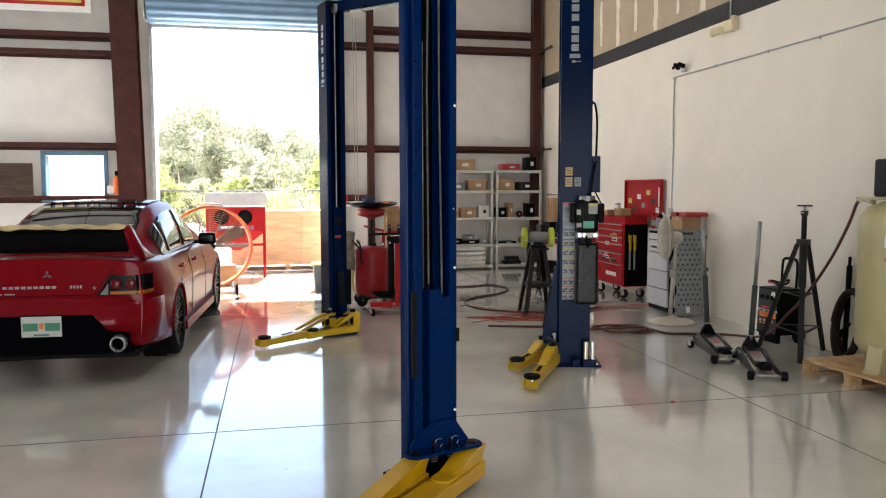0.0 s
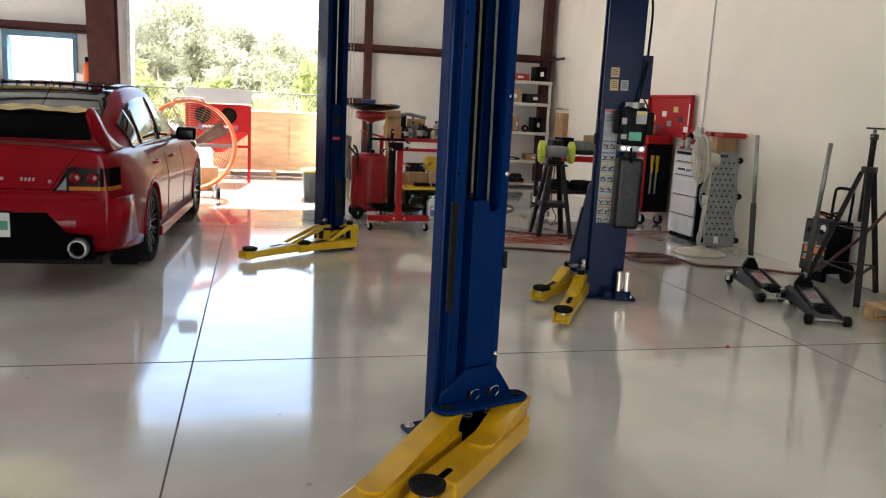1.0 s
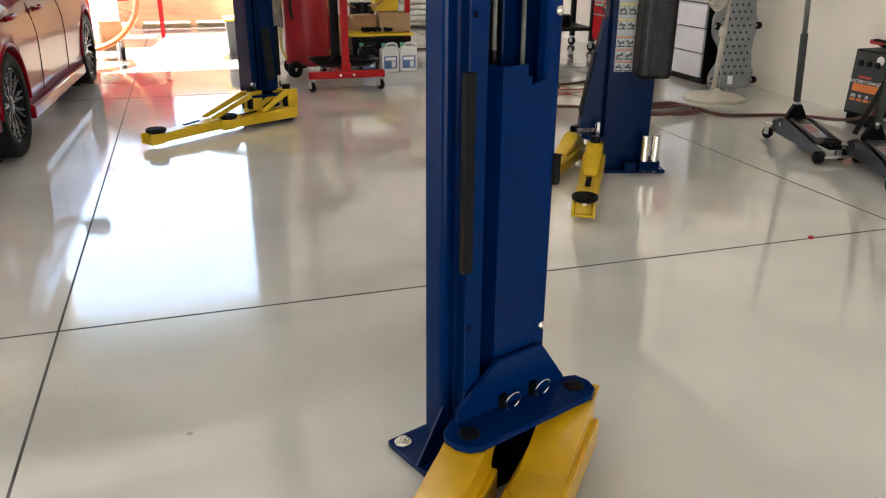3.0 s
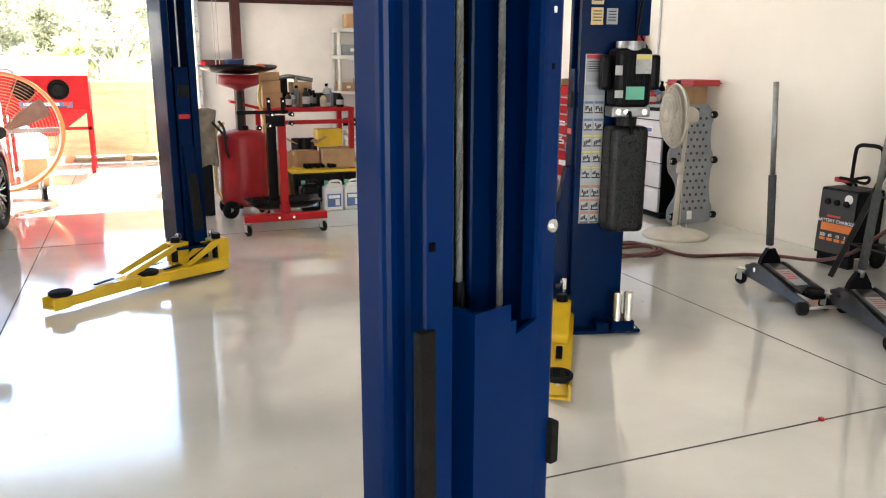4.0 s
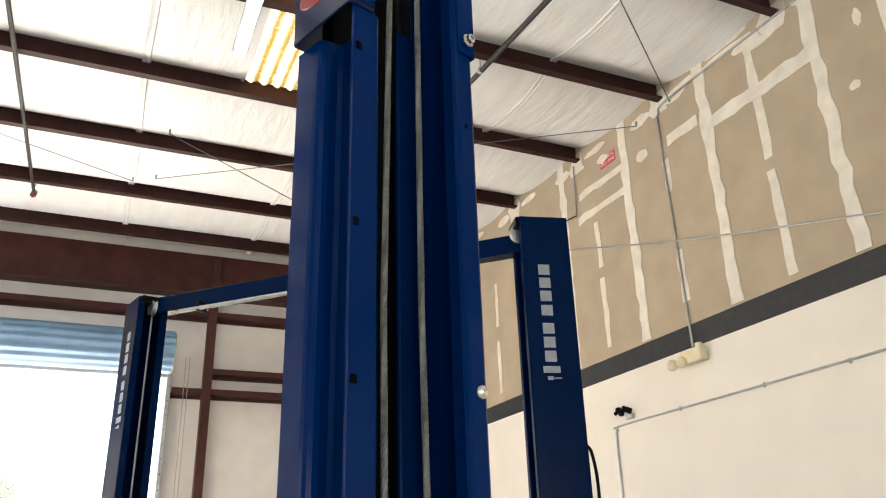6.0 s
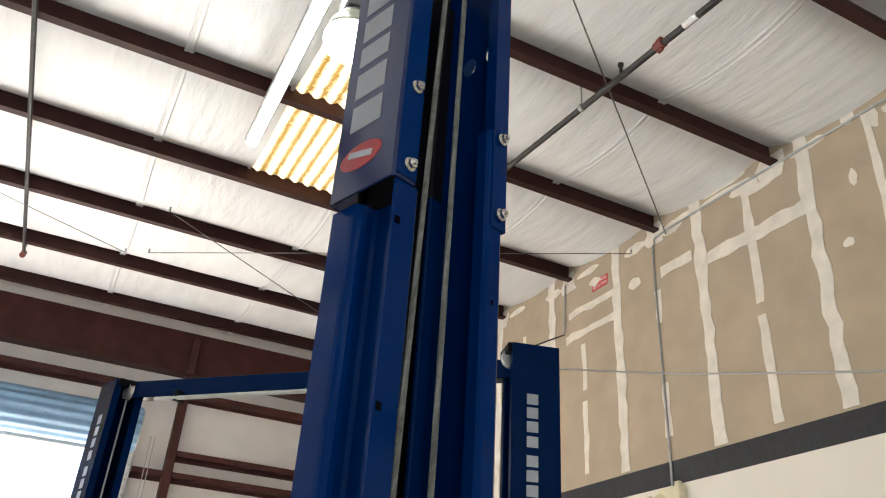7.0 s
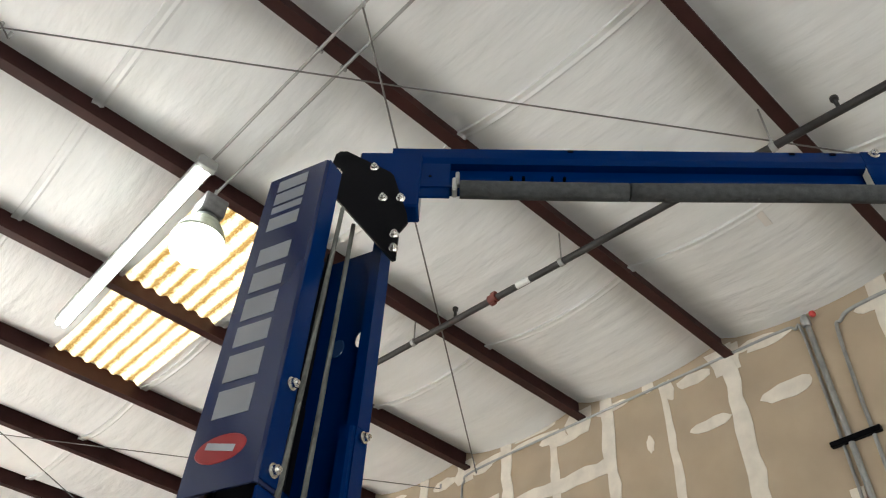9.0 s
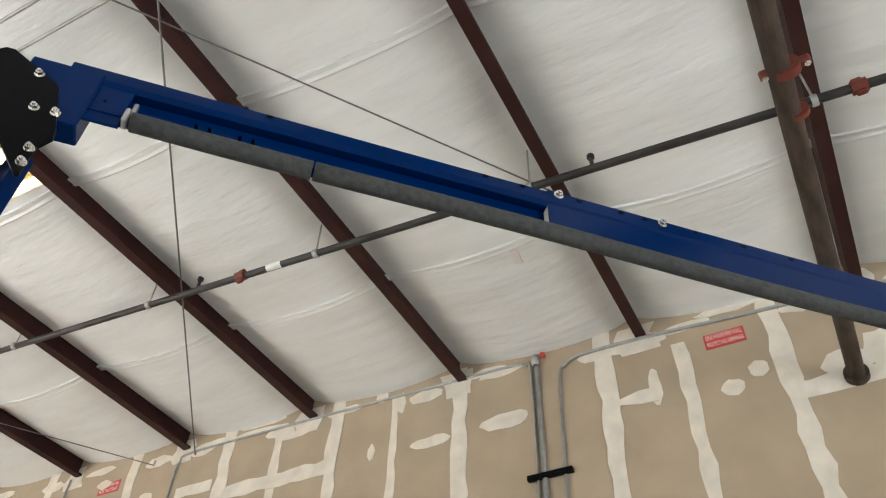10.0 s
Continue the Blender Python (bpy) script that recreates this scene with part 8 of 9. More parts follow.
def fluid_jug(m, body, label):
    j = thing("fluid_jug", label, "jug", m, "fluid jugs")
    bm = B()
    box(bm, (0, 0, 0.115), (0.185, 0.12, 0.23), 0.022, None, 3)
    part("body", bm, body, j, "", True)
    part("shoulder", prism(B(), [(-0.075, 0.22), (0.075, 0.22), (0.06, 0.255), (-0.06, 0.255)], 0.08, pose(0, 0.04, 0) @ XZ), body, j)
    part("handle", tube(B(), smooth_path([(-0.03, 0, 0.25), (-0.02, 0, 0.275), (0.05, 0, 0.28), (0.085, 0, 0.26), (0.085, 0, 0.2)], 4), 0.011), body, j, "", True)
    part("cap", rod(B(), (-0.058, 0, 0.25), (-0.058, 0, 0.285), 0.021, n=16), M["label_g"], j, "green screw cap", True)
    lab = part("label", box(B(), (0, -0.0615, 0.10), (0.135, 0.003, 0.125)), M["label_b"], j, "blue and white printed label")
    part("label_bar", box(B(), (0.0, -0.0638, 0.135), (0.11, 0.002, 0.03)), M["white_decal"], lab)
    part("label_bar", box(B(), (0.03, -0.0638, 0.08), (0.04, 0.002, 0.06)), M["jug"], lab)


fluid_jug(pose(2.46, 10.20, 0, 0, 0, 2), M["jug"], "white plastic fluid jug with blue label")
fluid_jug(pose(2.66, 10.21, 0, 0, 0, -3), M["jug"], "white plastic fluid jug with green cap")
fluid_jug(pose(2.25, 10.27, 0, 0, 0, 5), M["tank"], "black plastic fluid jug beside white jugs")
for k in range(3):
    x = 2.42 + 0.12 * k
    t = thing("filter_can", "grey metal can standing under work table", "can", pose(2.30 + 0.09 * k, 11.14, 0.342))
    part("can", lathe(B(), [(0, 0), (0.045, 0), (0.047, 0.005), (0.047, 0.26), (0.042, 0.27), (0, 0.27)], 18), M["dark_steel"], t, "", True)

# things by the gate
tote("storage_tote", pose(1.18, 11.95, 0), 0.46, 0.36, 0.38, M["bin_grey"], M["lid_yellow"], "grey storage tote with yellow lid by gate")


def blast_cabinet():
    c = thing("blast_cabinet", "red sandblasting cabinet with white lid on red legs", "blast cabinet", pose(-0.27, 14.12, 0))
    w, d = 0.50, 0.27
    side = [(-d, 0.80), (d, 0.80), (d, 1.42), (-0.08, 1.42), (-d, 1.22)]
    bm = prism(B(), side, 2 * w, pose(-w, 0, 0) @ YZ)
    bmesh.ops.bevel(bm, geom=bm.edges[:], offset=0.008, segments=1, affect="EDGES")
    part("body", bm, M["red"], c, "red steel body")
    bm = prism(B(), [(-d - 0.01, 1.224), (-0.085, 1.43), (d + 0.01, 1.43), (d + 0.01, 1.47), (-0.10, 1.47), (-d - 0.015, 1.25)], 2 * w + 0.02, pose(-w - 0.01, 0, 0) @ YZ)
    part("lid", bm, M["cab_white"], c, "white sloping lid")
    bm = B()
    top = [bm.verts.new(p) for p in ((-w, -d, 0.80), (w, -d, 0.80), (w, d, 0.80), (-w, d, 0.80))]
    bot = [bm.verts.new(p) for p in ((-0.06, -0.06, 0.46), (0.06, -0.06, 0.46), (0.06, 0.06, 0.46), (-0.06, 0.06, 0.46))]
    for i in range(4):
        bm.faces.new((top[i], bot[i], bot[(i + 1) % 4], top[(i + 1) % 4]))
    bm.faces.new(bot[::-1])
    bmesh.ops.recalc_face_normals(bm, faces=bm.faces[:])
    part("hopper", bm, M["red"], c, "red steel hopper")
    for x in (-0.235, 0.155):
        ring = part("glove_port", lathe(B(), [(0.095, 0.0), (0.125, 0.0), (0.125, 0.02), (0.095, 0.03), (0.095, 0.0)], 30, pose(x, -d, 1.05, 90, 0, 0)), M["black"], c, "dark round glove port", True)
        part("glove", lathe(B(), [(0.095, 0.004), (0.07, 0.015), (0.05, 0.02), (0.03, 0.012), (0, 0.01)], 24, pose(x, -d, 1.05, 90, 0, 0)), M["rubber"], ring, "", True)
    part("decal", box(B(), (0.0, -d - 0.002, 0.865), (0.60, 0.003, 0.075)), M["label_b"], c, "blue decal with plain white bars")
    part("decal_bar", box(B(), (-0.05, -d - 0.0045, 0.875), (0.40, 0.003, 0.035)), M["white_decal"], c)
    part("decal_bar", box(B(), (0.0, -d - 0.0045, 0.838), (0.46, 0.003, 0.014)), M["ink"], c)
    part("decal_bar", box(B(), (0.24, -d - 0.0045, 0.875), (0.08, 0.003, 0.05)), M["sign_red"], c)
    for x in (-1, 1):
        for y in (-1, 1):
            part("leg", strip(B(), [(x * (w - 0.005), y * (d - 0.05)), (x * (w - 0.005), y * (d - 0.005)), (x * (w - 0.05), y * (d - 0.005))], 0.005, 0, 0.85), M["red"], c)
    part("stretcher", span(B(), (-w, -d, 0.55), (w, -d + 0.006, 0.59)), M["red"], c)
    part("latch", box(B(), (w + 0.012, -0.05, 1.30), (0.02, 0.04, 0.06), 0.004), M["steel"], c)


blast_cabinet()


def drum_fan():
    f = thing("drum_fan", "big orange drum fan on wheels facing the gate", "fan", pose(-0.55, 11.9, 0.69, 0, 0, 8))
    R = 0.575
    A = pose(0, 0, 0, 90, 0, 0)
    part("drum", lathe(B(), [(R, -0.125), (R + 0.022, -0.13), (R + 0.030, -0.115), (R + 0.022, -0.10), (R + 0.004, -0.09), (R + 0.004, 0.09), (R + 0.022, 0.10), (R + 0.030, 0.115), (R + 0.022, 0.13), (R, 0.125), (R - 0.008, 0.11), (R - 0.008, -0.11), (R, -0.125)], 64, A), M["fan_orange"], f, "orange steel drum", True)
    for s in (-1, 1):
        for r in [0.10 + 0.0315 * k for k in range(15)]:
            part("guard_ring", tube(B(), [(r * math.cos(2 * math.pi * k / 48), s * 0.10, r * math.sin(2 * math.pi * k / 48)) for k in range(48)], 0.0018, 4, True), M["mesh_wire"], f)
        for k in range(16):
            a = 2 * math.pi * k / 16
            part("guard_wire", tube(B(), [(0.07 * math.cos(a), s * 0.102, 0.07 * math.sin(a)), (R * math.cos(a), s * 0.102, R * math.sin(a))], 0.0022, 4), M["mesh_wire"], f)
    part("motor", rod(B(), (0, -0.08, 0), (0, 0.08, 0), 0.07, n=24), M["dark_steel"], f, "", True)
    part("motor_strut", box(B(), (0, 0.085, 0), (2 * R - 0.03, 0.02, 0.05)), M["pale"], f)
    for k in range(3):
        a = 2 * math.pi * k / 3 + 0.5
        bm = B()
        vs = []
        for i in range(8):
            r = 0.09 + 0.43 * i / 7
            row = []
            for j in range(4):
                b = a + (0.20 - 0.08 * i / 7) * (j - 1.5)
                row.append(bm.verts.new((r * math.cos(b), -0.06 + 0.035 * j, r * math.sin(b))))
            vs.append(row)
        for i in range(7):
            for j in range(3):
                bm.faces.new((vs[i][j], vs[i + 1][j], vs[i + 1][j + 1], vs[i][j + 1]))
        bmesh.ops.solidify(bm, geom=bm.faces[:], thickness=0.003)
        part("blade", bm, M["fan_blade"], f, "", True)
    for s in (-1, 1):
        bm = tube(B(), smooth_path([(s * 0.32, -0.22, -0.675), (s * 0.33, -0.2, -0.55), (s * 0.34, 0, -0.48), (s * 0.33, 0.2, -0.55), (s * 0.32, 0.22, -0.675)], 4), 0.015)
        part("foot_frame", bm, M["pale"], f, "", True)
        w = part("wheel", lathe(B(), [(0, -0.02), (0.06, -0.02), (0.07, -0.012), (0.07, 0.012), (0.06, 0.02), (0, 0.02)], 20, pose(s * 0.35, -0.20, -0.62, 0, 90, 0)), M["rubber"], f, "", True)
    part("push_handle", tube(B(), smooth_path([(-0.2, 0.09, 0.54), (-0.15, 0.13, 0.62), (0.15, 0.13, 0.62), (0.2, 0.09, 0.54)], 5), 0.012), M["pale"], f, "", True)


drum_fan()
carton("cardboard_box", pose(-0.37, 12.9, 0, 0, 0, 12), (0.24, 0.26, 0.32), "brown cardboard box on floor by drum fan")


def crate():
    c = thing("wooden_crate", "sunlit pine plywood shipping crate outside gate", "crate", pose(0.62, 15.65, -0.02))
    w, d, h = 1.05, 0.45, 1.12
    for k in range(3):
        part("front_panel", span(B(), (-w + 0.7 * k + 0.002, -d, 0.10), (-w + 0.7 * (k + 1) - 0.002, -d + 0.02, h)), M["pine"], c)
    part("core", span(B(), (-w + 0.01, -d + 0.02, 0.10), (w - 0.01, d, h - 0.005)), M["pine"], c)
    for k in range(4):
        x = -w + 0.05 + k * (2 * w - 0.1) / 3
        part("batten", span(B(), (x - 0.05, -d - 0.02, 0.10), (x + 0.05, -d - 0.001, h), 0.002), M["pine"], c)
    for z in (0.15, h - 0.05):
        part("rail", span(B(), (-w, -d - 0.04, z - 0.05), (w, -d - 0.021, z + 0.05), 0.002), M["pine"], c)
    part("lid", span(B(), (-w - 0.01, -d - 0.05, h), (w + 0.01, d + 0.02, h + 0.02)), M["pine"], c)
    for x in (-0.8, 0, 0.8):
        part("skid", span(B(), (x - 0.05, -d, 0), (x + 0.05, d, 0.10)), M["pine"], c)
    return c


crate()

# ---- the yard outside ----
M["chain"] = mat("black_chain_link", (0.03, 0.03, 0.03), 0.6, 0.2)
# leaf colours lightened to stand for the haze over the woods
M["leaf_pale"] = mat("hazed_pale_leaf", (0.30, 0.31, 0.22), 0.6, 0, 0.3, 3)
M["leaf"] = mat("hazed_leaf", (0.25, 0.265, 0.17), 0.6, 0, 0.35, 3)
M["leaf_dark"] = mat("hazed_dark_leaf", (0.20, 0.215, 0.135), 0.6, 0, 0.35, 3)
M["blade"] = mat("yellow_green_blade", (0.28, 0.31, 0.11), 0.55, 0, 0.25, 6)
for leaf in ("leaf_pale", "leaf", "leaf_dark", "blade"):
    lt = M[leaf].node_tree
    tr = lt.nodes.new("ShaderNodeBsdfTranslucent")
    lt.links.new(lt.nodes["Principled BSDF"].inputs["Base Color"].links[0].from_socket, tr.inputs["Color"])
    mixer = lt.nodes.new("ShaderNodeMixShader")
    mixer.inputs[0].default_value = 0.5
    lt.links.new(lt.nodes["Principled BSDF"].outputs[0], mixer.inputs[1])
    lt.links.new(tr.outputs[0], mixer.inputs[2])
    lt.links.new(mixer.outputs[0], lt.nodes["Material Output"].inputs["Surface"])
M["bark"] = mat("grey_bark", (0.30, 0.26, 0.21), 0.9, 0, 0.3, 8, 0.3, 30)


def fence():
    f = thing("chain_fence", "black chain-link fence along yard edge", "fence", kind="stuff")
    bm = B()
    y, z0, z1 = 25.0, 0.05, 1.45
    x0, x1 = -9.0, 9.0
    s = 0.09
    n = int((x1 - x0) / s)
    for k in range(n):
        x = x0 + s * k
        for d in (-1, 1):
            a, b = Vector((x, y, z0)), Vector((x + d * 0.7, y + 0.006 * d, z1))
            rod(bm, a, b, 0.006, n=3, caps=False)
    part("netting", bm, M["chain"], f)
    bm = B()
    for k in range(7):
        rod(bm, (-9 + 3 * k, y + 0.03, -0.02), (-9 + 3 * k, y + 0.03, 1.5), 0.03, n=10)
    part("post_row", bm, M["chain"], f)
    part("top_rail", rod(B(), (x0, y, 1.47), (x1, y, 1.47), 0.022), M["chain"], f, "", True)


fence()


def neighbour_building():
    n = thing("neighbour_building", "low white rendered building with narrow blue windows", "building", pose(-6.3, 20.0, -0.02))
    part("wall", span(B(), (-3.2, 0, 0), (2.75, 4.0, 3.6)), M["render_white"], n)
    part("roof", span(B(), (-3.35, -0.15, 3.6), (2.9, 4.15, 3.75), 0.02), M["liner"], n)
    for x, w, z in ((1.42, 0.15, 1.85), (2.37, 0.10, 1.76), (0.1, 0.15, 1.85)):
        f = part("window", span(B(), (x - w / 2, -0.03, 0.9), (x + w / 2, 0.02, z), 0.004), M["pale_blue"], n)
        part("pane", span(B(), (x - w / 2 + 0.025, -0.034, 0.95), (x + w / 2 - 0.025, -0.030, z - 0.05)), M["pale_blue_glass"], f)


M["render_white"] = mat("white_wall_render", (0.80, 0.80, 0.78), 0.85, 0, 0.05, 2, 0.1, 60)
M["pale_blue"] = mat("blue_window_paint", (0.16, 0.32, 0.46), 0.5, 0, 0.08, 6)
M["pale_blue_glass"] = mat("blue_tinted_pane", (0.25, 0.38, 0.48), 0.1, 0, 0.05, 5)
neighbour_building()


def spiky_plant(m, seed, h):
    rnd = random.Random(seed)
    p = thing("spiky_plant", "yellow-green spiky grass clump by fence", "plant", m, "spiky plants")
    bm = B()
    for k in range(90):
        a, lean, L = rnd.random() * 6.283, 0.15 + 0.75 * rnd.random(), h * (0.6 + 0.5 * rnd.random())
        d = Vector((math.cos(a), math.sin(a), 0))
        sdir = Vector((-d.y, d.x, 0)) * 0.022
        prev = None
        for i in range(5):
            u = i / 4
            c = d * (lean * L * u * u * 0.8 + 0.05) + Vector((0, 0, L * u * (1 - 0.25 * lean * u)))
            w = (1 - u) * 0.9 + 0.1
            cur = (bm.verts.new(c - sdir * w), bm.verts.new(c + sdir * w))
            if prev:
                bm.faces.new((prev[0], prev[1], cur[1], cur[0]))
            prev = cur
    part("foliage", bm, M["blade"], p)


for k, (x, y, h) in enumerate(((-1.4, 23.6, 1.9), (0.5, 23.8, 2.2), (1.4, 23.5, 1.8), (2.6, 23.9, 1.7), (-2.9, 23.7, 1.6), (4.0, 23.8, 1.8))):
    spiky_plant(pose(x, y, -0.02), k, h)


def tree(m, seed, h, mtl, label, low=0.28, spread=0.28, dense=50, leaf=1.0):
    rnd = random.Random(seed)
    t = thing("tree", label, "tree", m, "yard trees")
    bm = B()
    rod(bm, (0, 0, 0), (0.1, 0, h * 0.55), 0.020 * h, 0.012 * h, 10)
    rod(bm, (0.1, 0, h * 0.55), (0.0, 0.1, h * 0.95), 0.012 * h, 0.004 * h, 8)
    ends = []
    for k in range(11):
        a = rnd.random() * 6.283
        zb = h * (low + (0.85 - low) * k / 11)
        b = Vector((0.1, 0, zb))
        e = b + Vector((math.cos(a) * h * spread * (0.5 + rnd.random() * 0.6), math.sin(a) * h * spread, h * (0.04 + 0.16 * rnd.random())))
        rod(bm, b, e, 0.006 * h, 0.002 * h, 6)
        ends.append(e)
    part("trunk", bm, M["bark"], t)
    verts, faces = [], []
    for e in ends:
        for c in range(8):
            ctr = e + Vector((rnd.gauss(0, 0.6), rnd.gauss(0, 0.6), rnd.gauss(0, 0.6))) * h * spread * 0.45
            for i in range(dense):
                p = ctr + Vector((rnd.gauss(0, 1), rnd.gauss(0, 1), rnd.gauss(0, 0.8))) * h * 0.045
                u = Vector((rnd.gauss(0, 1), rnd.gauss(0, 1), rnd.gauss(0, 1))).normalized()
                w = u.orthogonal().normalized()
                s = leaf * (0.08 + 0.06 * rnd.random())
                i0 = len(verts)
                verts += [p - u * s, p + w * s * 0.45, p + u * s, p - w * s * 0.45]
                faces.append((i0, i0 + 1, i0 + 2, i0 + 3))
    me = bpy.data.meshes.new("crown")
    me.from_pydata([tuple(v) for v in verts], [], faces)
    me.materials.append(mtl)
    ob = new("crown", me)
    ob.parent = t


rnd = random.Random(91)
for k in range(18):
    x, y, h = -15 + 1.75 * k + rnd.uniform(-0.6, 0.6), 56 + rnd.uniform(-3, 4), rnd.uniform(4.9, 6.1)
    tree(pose(x, y, -0.02), 150 + k, h, M["leaf_pale"], "tree far back in the woods, leaves paled for haze", 0.08, 0.24, 44, 1.4)
rnd = random.Random(77)
for k in range(18):
    x, y, h = -14 + 1.65 * k + rnd.uniform(-0.5, 0.5), 42 + rnd.uniform(-3, 5), rnd.uniform(3.5, 4.5)
    tree(pose(x, y, -0.02), 50 + k, h, M[("leaf", "leaf_dark", "leaf_pale")[k % 3]], ("green broadleaf tree at the edge of the woods", "dark green bushy tree behind fence", "tree behind fence, leaves paled for haze")[k % 3], 0.05, 0.24, 42)
# the tall thin ones that stand above the rest
for k, (x, y, h, low, dense) in enumerate(((-4.3, 44, 7.0, 0.46, 20), (-2.5, 43, 6.0, 0.26, 30), (-5.3, 43, 6.0, 0.40, 24), (-9.5, 46, 7.5, 0.40, 24), (4.8, 48, 5.6, 0.38, 22))):
    tree(pose(x, y, -0.02), 80 + k, h, M["leaf"], "tall thin sparse pine above the woods", low, 0.15, dense, 0.9)
for k in range(12):
    x, y, h = -9 + 1.6 * k + rnd.uniform(-0.3, 0.3), 29 + rnd.uniform(-1, 2), rnd.uniform(1.7, 2.5)
    tree(pose(x, y, -0.02), 100 + k, h, M["blade" if k % 2 else "leaf_pale"], "low yellow-green shrub behind fence", 0.05, 0.34, 40)

# ---- the car ----
M["car_red"] = mat("red_clearcoat_paint", (0.20, 0.0012, 0.006), 0.30, 0.0, 0.03, 30, coat=0.28, spec=0.02)
M["car_red"].node_tree.nodes["Principled BSDF"].inputs["Coat Roughness"].default_value = 0.03
M["tint"] = mat("dark_tinted_glass", (0.003, 0.003, 0.004), 0.04, 0, spec=0.5)
M["gloss_black"] = mat("gloss_black_trim", (0.004, 0.004, 0.005), 0.12, 0, 0.2, 10, coat=0.0, spec=0.12)
M["lamp_red"] = mat("red_lamp_lens", (0.12, 0.003, 0.005), 0.12, 0, coat=0.15, spec=0.2)
M["lamp_amber"] = mat("amber_lamp_lens", (0.36, 0.11, 0.012), 0.12, 0, coat=0.1, spec=0.2)
M["lamp_clear"] = mat("clear_lamp_lens", (0.20, 0.21, 0.21), 0.1, 0.3, coat=0.2)
M["badge_chrome"] = mat("dull_chrome_badge", (0.30, 0.30, 0.31), 0.3, 0.9, 0.1, 20)
M["rim"] = mat("gunmetal_rim", (0.10, 0.10, 0.105), 0.28, 0.8, 0.1, 20)
M["tyre"] = mat("dark_tyre_rubber", (0.007, 0.007, 0.007), 0.75, 0, 0.2, 40, 0.2, 90, spec=0.15)
M["plate_white"] = mat("white_plate", (0.50, 0.52, 0.50), 0.4, 0, 0.05, 30)
M["plate_green"] = mat("green_plate_print", (0.05, 0.22, 0.13), 0.5)
M["tan_cloth"] = mat("tan_packing_paper", (0.55, 0.42, 0.22), 0.8, 0, 0.15, 6, 0.3, 14)


def curve_at(keys, y):
    """Smooth value at y through keys [(y, values...)]."""
    if y <= keys[0][0]:
        return list(keys[0][1:])
    for i in range(len(keys) - 1):
        if y <= keys[i + 1][0]:
            p0, p1, p2, p3 = keys[max(0, i - 1)], keys[i], keys[i + 1], keys[min(len(keys) - 1, i + 2)]
            h = p2[0] - p1[0]
            t = (y - p1[0]) / h
            out = []
            for k in range(1, len(p1)):
                m1 = (p2[k] - p0[k]) / max(1e-6, p2[0] - p0[0]) * h
                m2 = (p3[k] - p1[k]) / max(1e-6, p3[0] - p1[0]) * h
                out.append((2 * t ** 3 - 3 * t * t + 1) * p1[k] + (t ** 3 - 2 * t * t + t) * m1 + (-2 * t ** 3 + 3 * t * t) * p2[k] + (t ** 3 - t * t) * m2)
            return out
    return list(keys[-1][1:])


def loft(rings, cap=True):
    bm = B()
    vs = [[bm.verts.new(p) for p in r] for r in rings]
    n = len(rings[0])
    for a, b in zip(vs, vs[1:]):
        for i in range(n):
            bm.faces.new((a[i], a[(i + 1) % n], b[(i + 1) % n], b[i]))
    if cap:
        bm.faces.new(vs[0][::-1])
        bm.faces.new(vs[-1])
    bmesh.ops.recalc_face_normals(bm, faces=bm.faces[:])
    return bm


# y, sill half width, waist half width, shoulder half width, sill height, waist height, shoulder height, crown
BODY = [(-1.03, 0.74, 0.755, 0.70, 0.32, 0.66, 0.955, 0.035), (-0.95, 0.77, 0.785, 0.725, 0.28, 0.66, 0.965, 0.035), (-0.75, 0.82, 0.835, 0.755, 0.24, 0.66, 0.97, 0.03), (-0.45, 0.85, 0.868, 0.765, 0.20, 0.64, 0.965, 0.03),
        (0.0, 0.855, 0.880, 0.765, 0.19, 0.62, 0.955, 0.02), (0.45, 0.84, 0.862, 0.765, 0.18, 0.62, 0.945, 0.02), (0.9, 0.83, 0.850, 0.765, 0.18, 0.62, 0.935, 0.02), (1.7, 0.83, 0.850, 0.765, 0.18, 0.62, 0.925, 0.03),
        (2.25, 0.845, 0.862, 0.77, 0.19, 0.62, 0.905, 0.06), (2.68, 0.86, 0.880, 0.76, 0.2, 0.62, 0.87, 0.075), (3.05, 0.82, 0.845, 0.70, 0.2, 0.58, 0.80, 0.07), (3.32, 0.72, 0.74, 0.58, 0.22, 0.52, 0.70, 0.05), (3.48, 0.55, 0.57, 0.42, 0.25, 0.48, 0.62, 0.02)]
CABIN = [(-0.66, 0.985, 0.60), (-0.3, 1.15, 0.585), (0.12, 1.325, 0.565), (0.42, 1.39, 0.56), (0.85, 1.415, 0.56), (1.30, 1.385, 0.565), (1.75, 1.185, 0.60), (2.12, 0.985, 0.64)]
WHEELS = (0.0, 2.68)


def body_ring(y):
    ws, wm, wt, zs, zm, zt, cr = curve_at(BODY, y)
    half = [(0, zs), (ws * 0.9, zs), (ws, zs + 0.035), (ws + 0.6 * (wm - ws), zs + 0.16), (wm, zm - 0.08), (wm, zm + 0.02), (wm - 0.012, zm + 0.10), (wt + 0.03, zt - 0.05), (wt + 0.012, zt - 0.02), (wt - 0.03, zt), (wt * 0.6, zt + cr * 0.7), (0, zt + cr)]
    return [(x, y, z) for x, z in half] + [(-x, y, z) for x, z in half[-2:0:-1]]


def cabin_side(y, u):
    zt, wt = curve_at(CABIN, y)
    wb = curve_at(BODY, y)[2] - 0.012
    zb = 0.94
    bulge = 0.022 * math.sin(math.pi * u)
    return Vector((wb + (wt + 0.02 - wb) * u + bulge, y, zb + (zt - 0.04 - zb) * u))


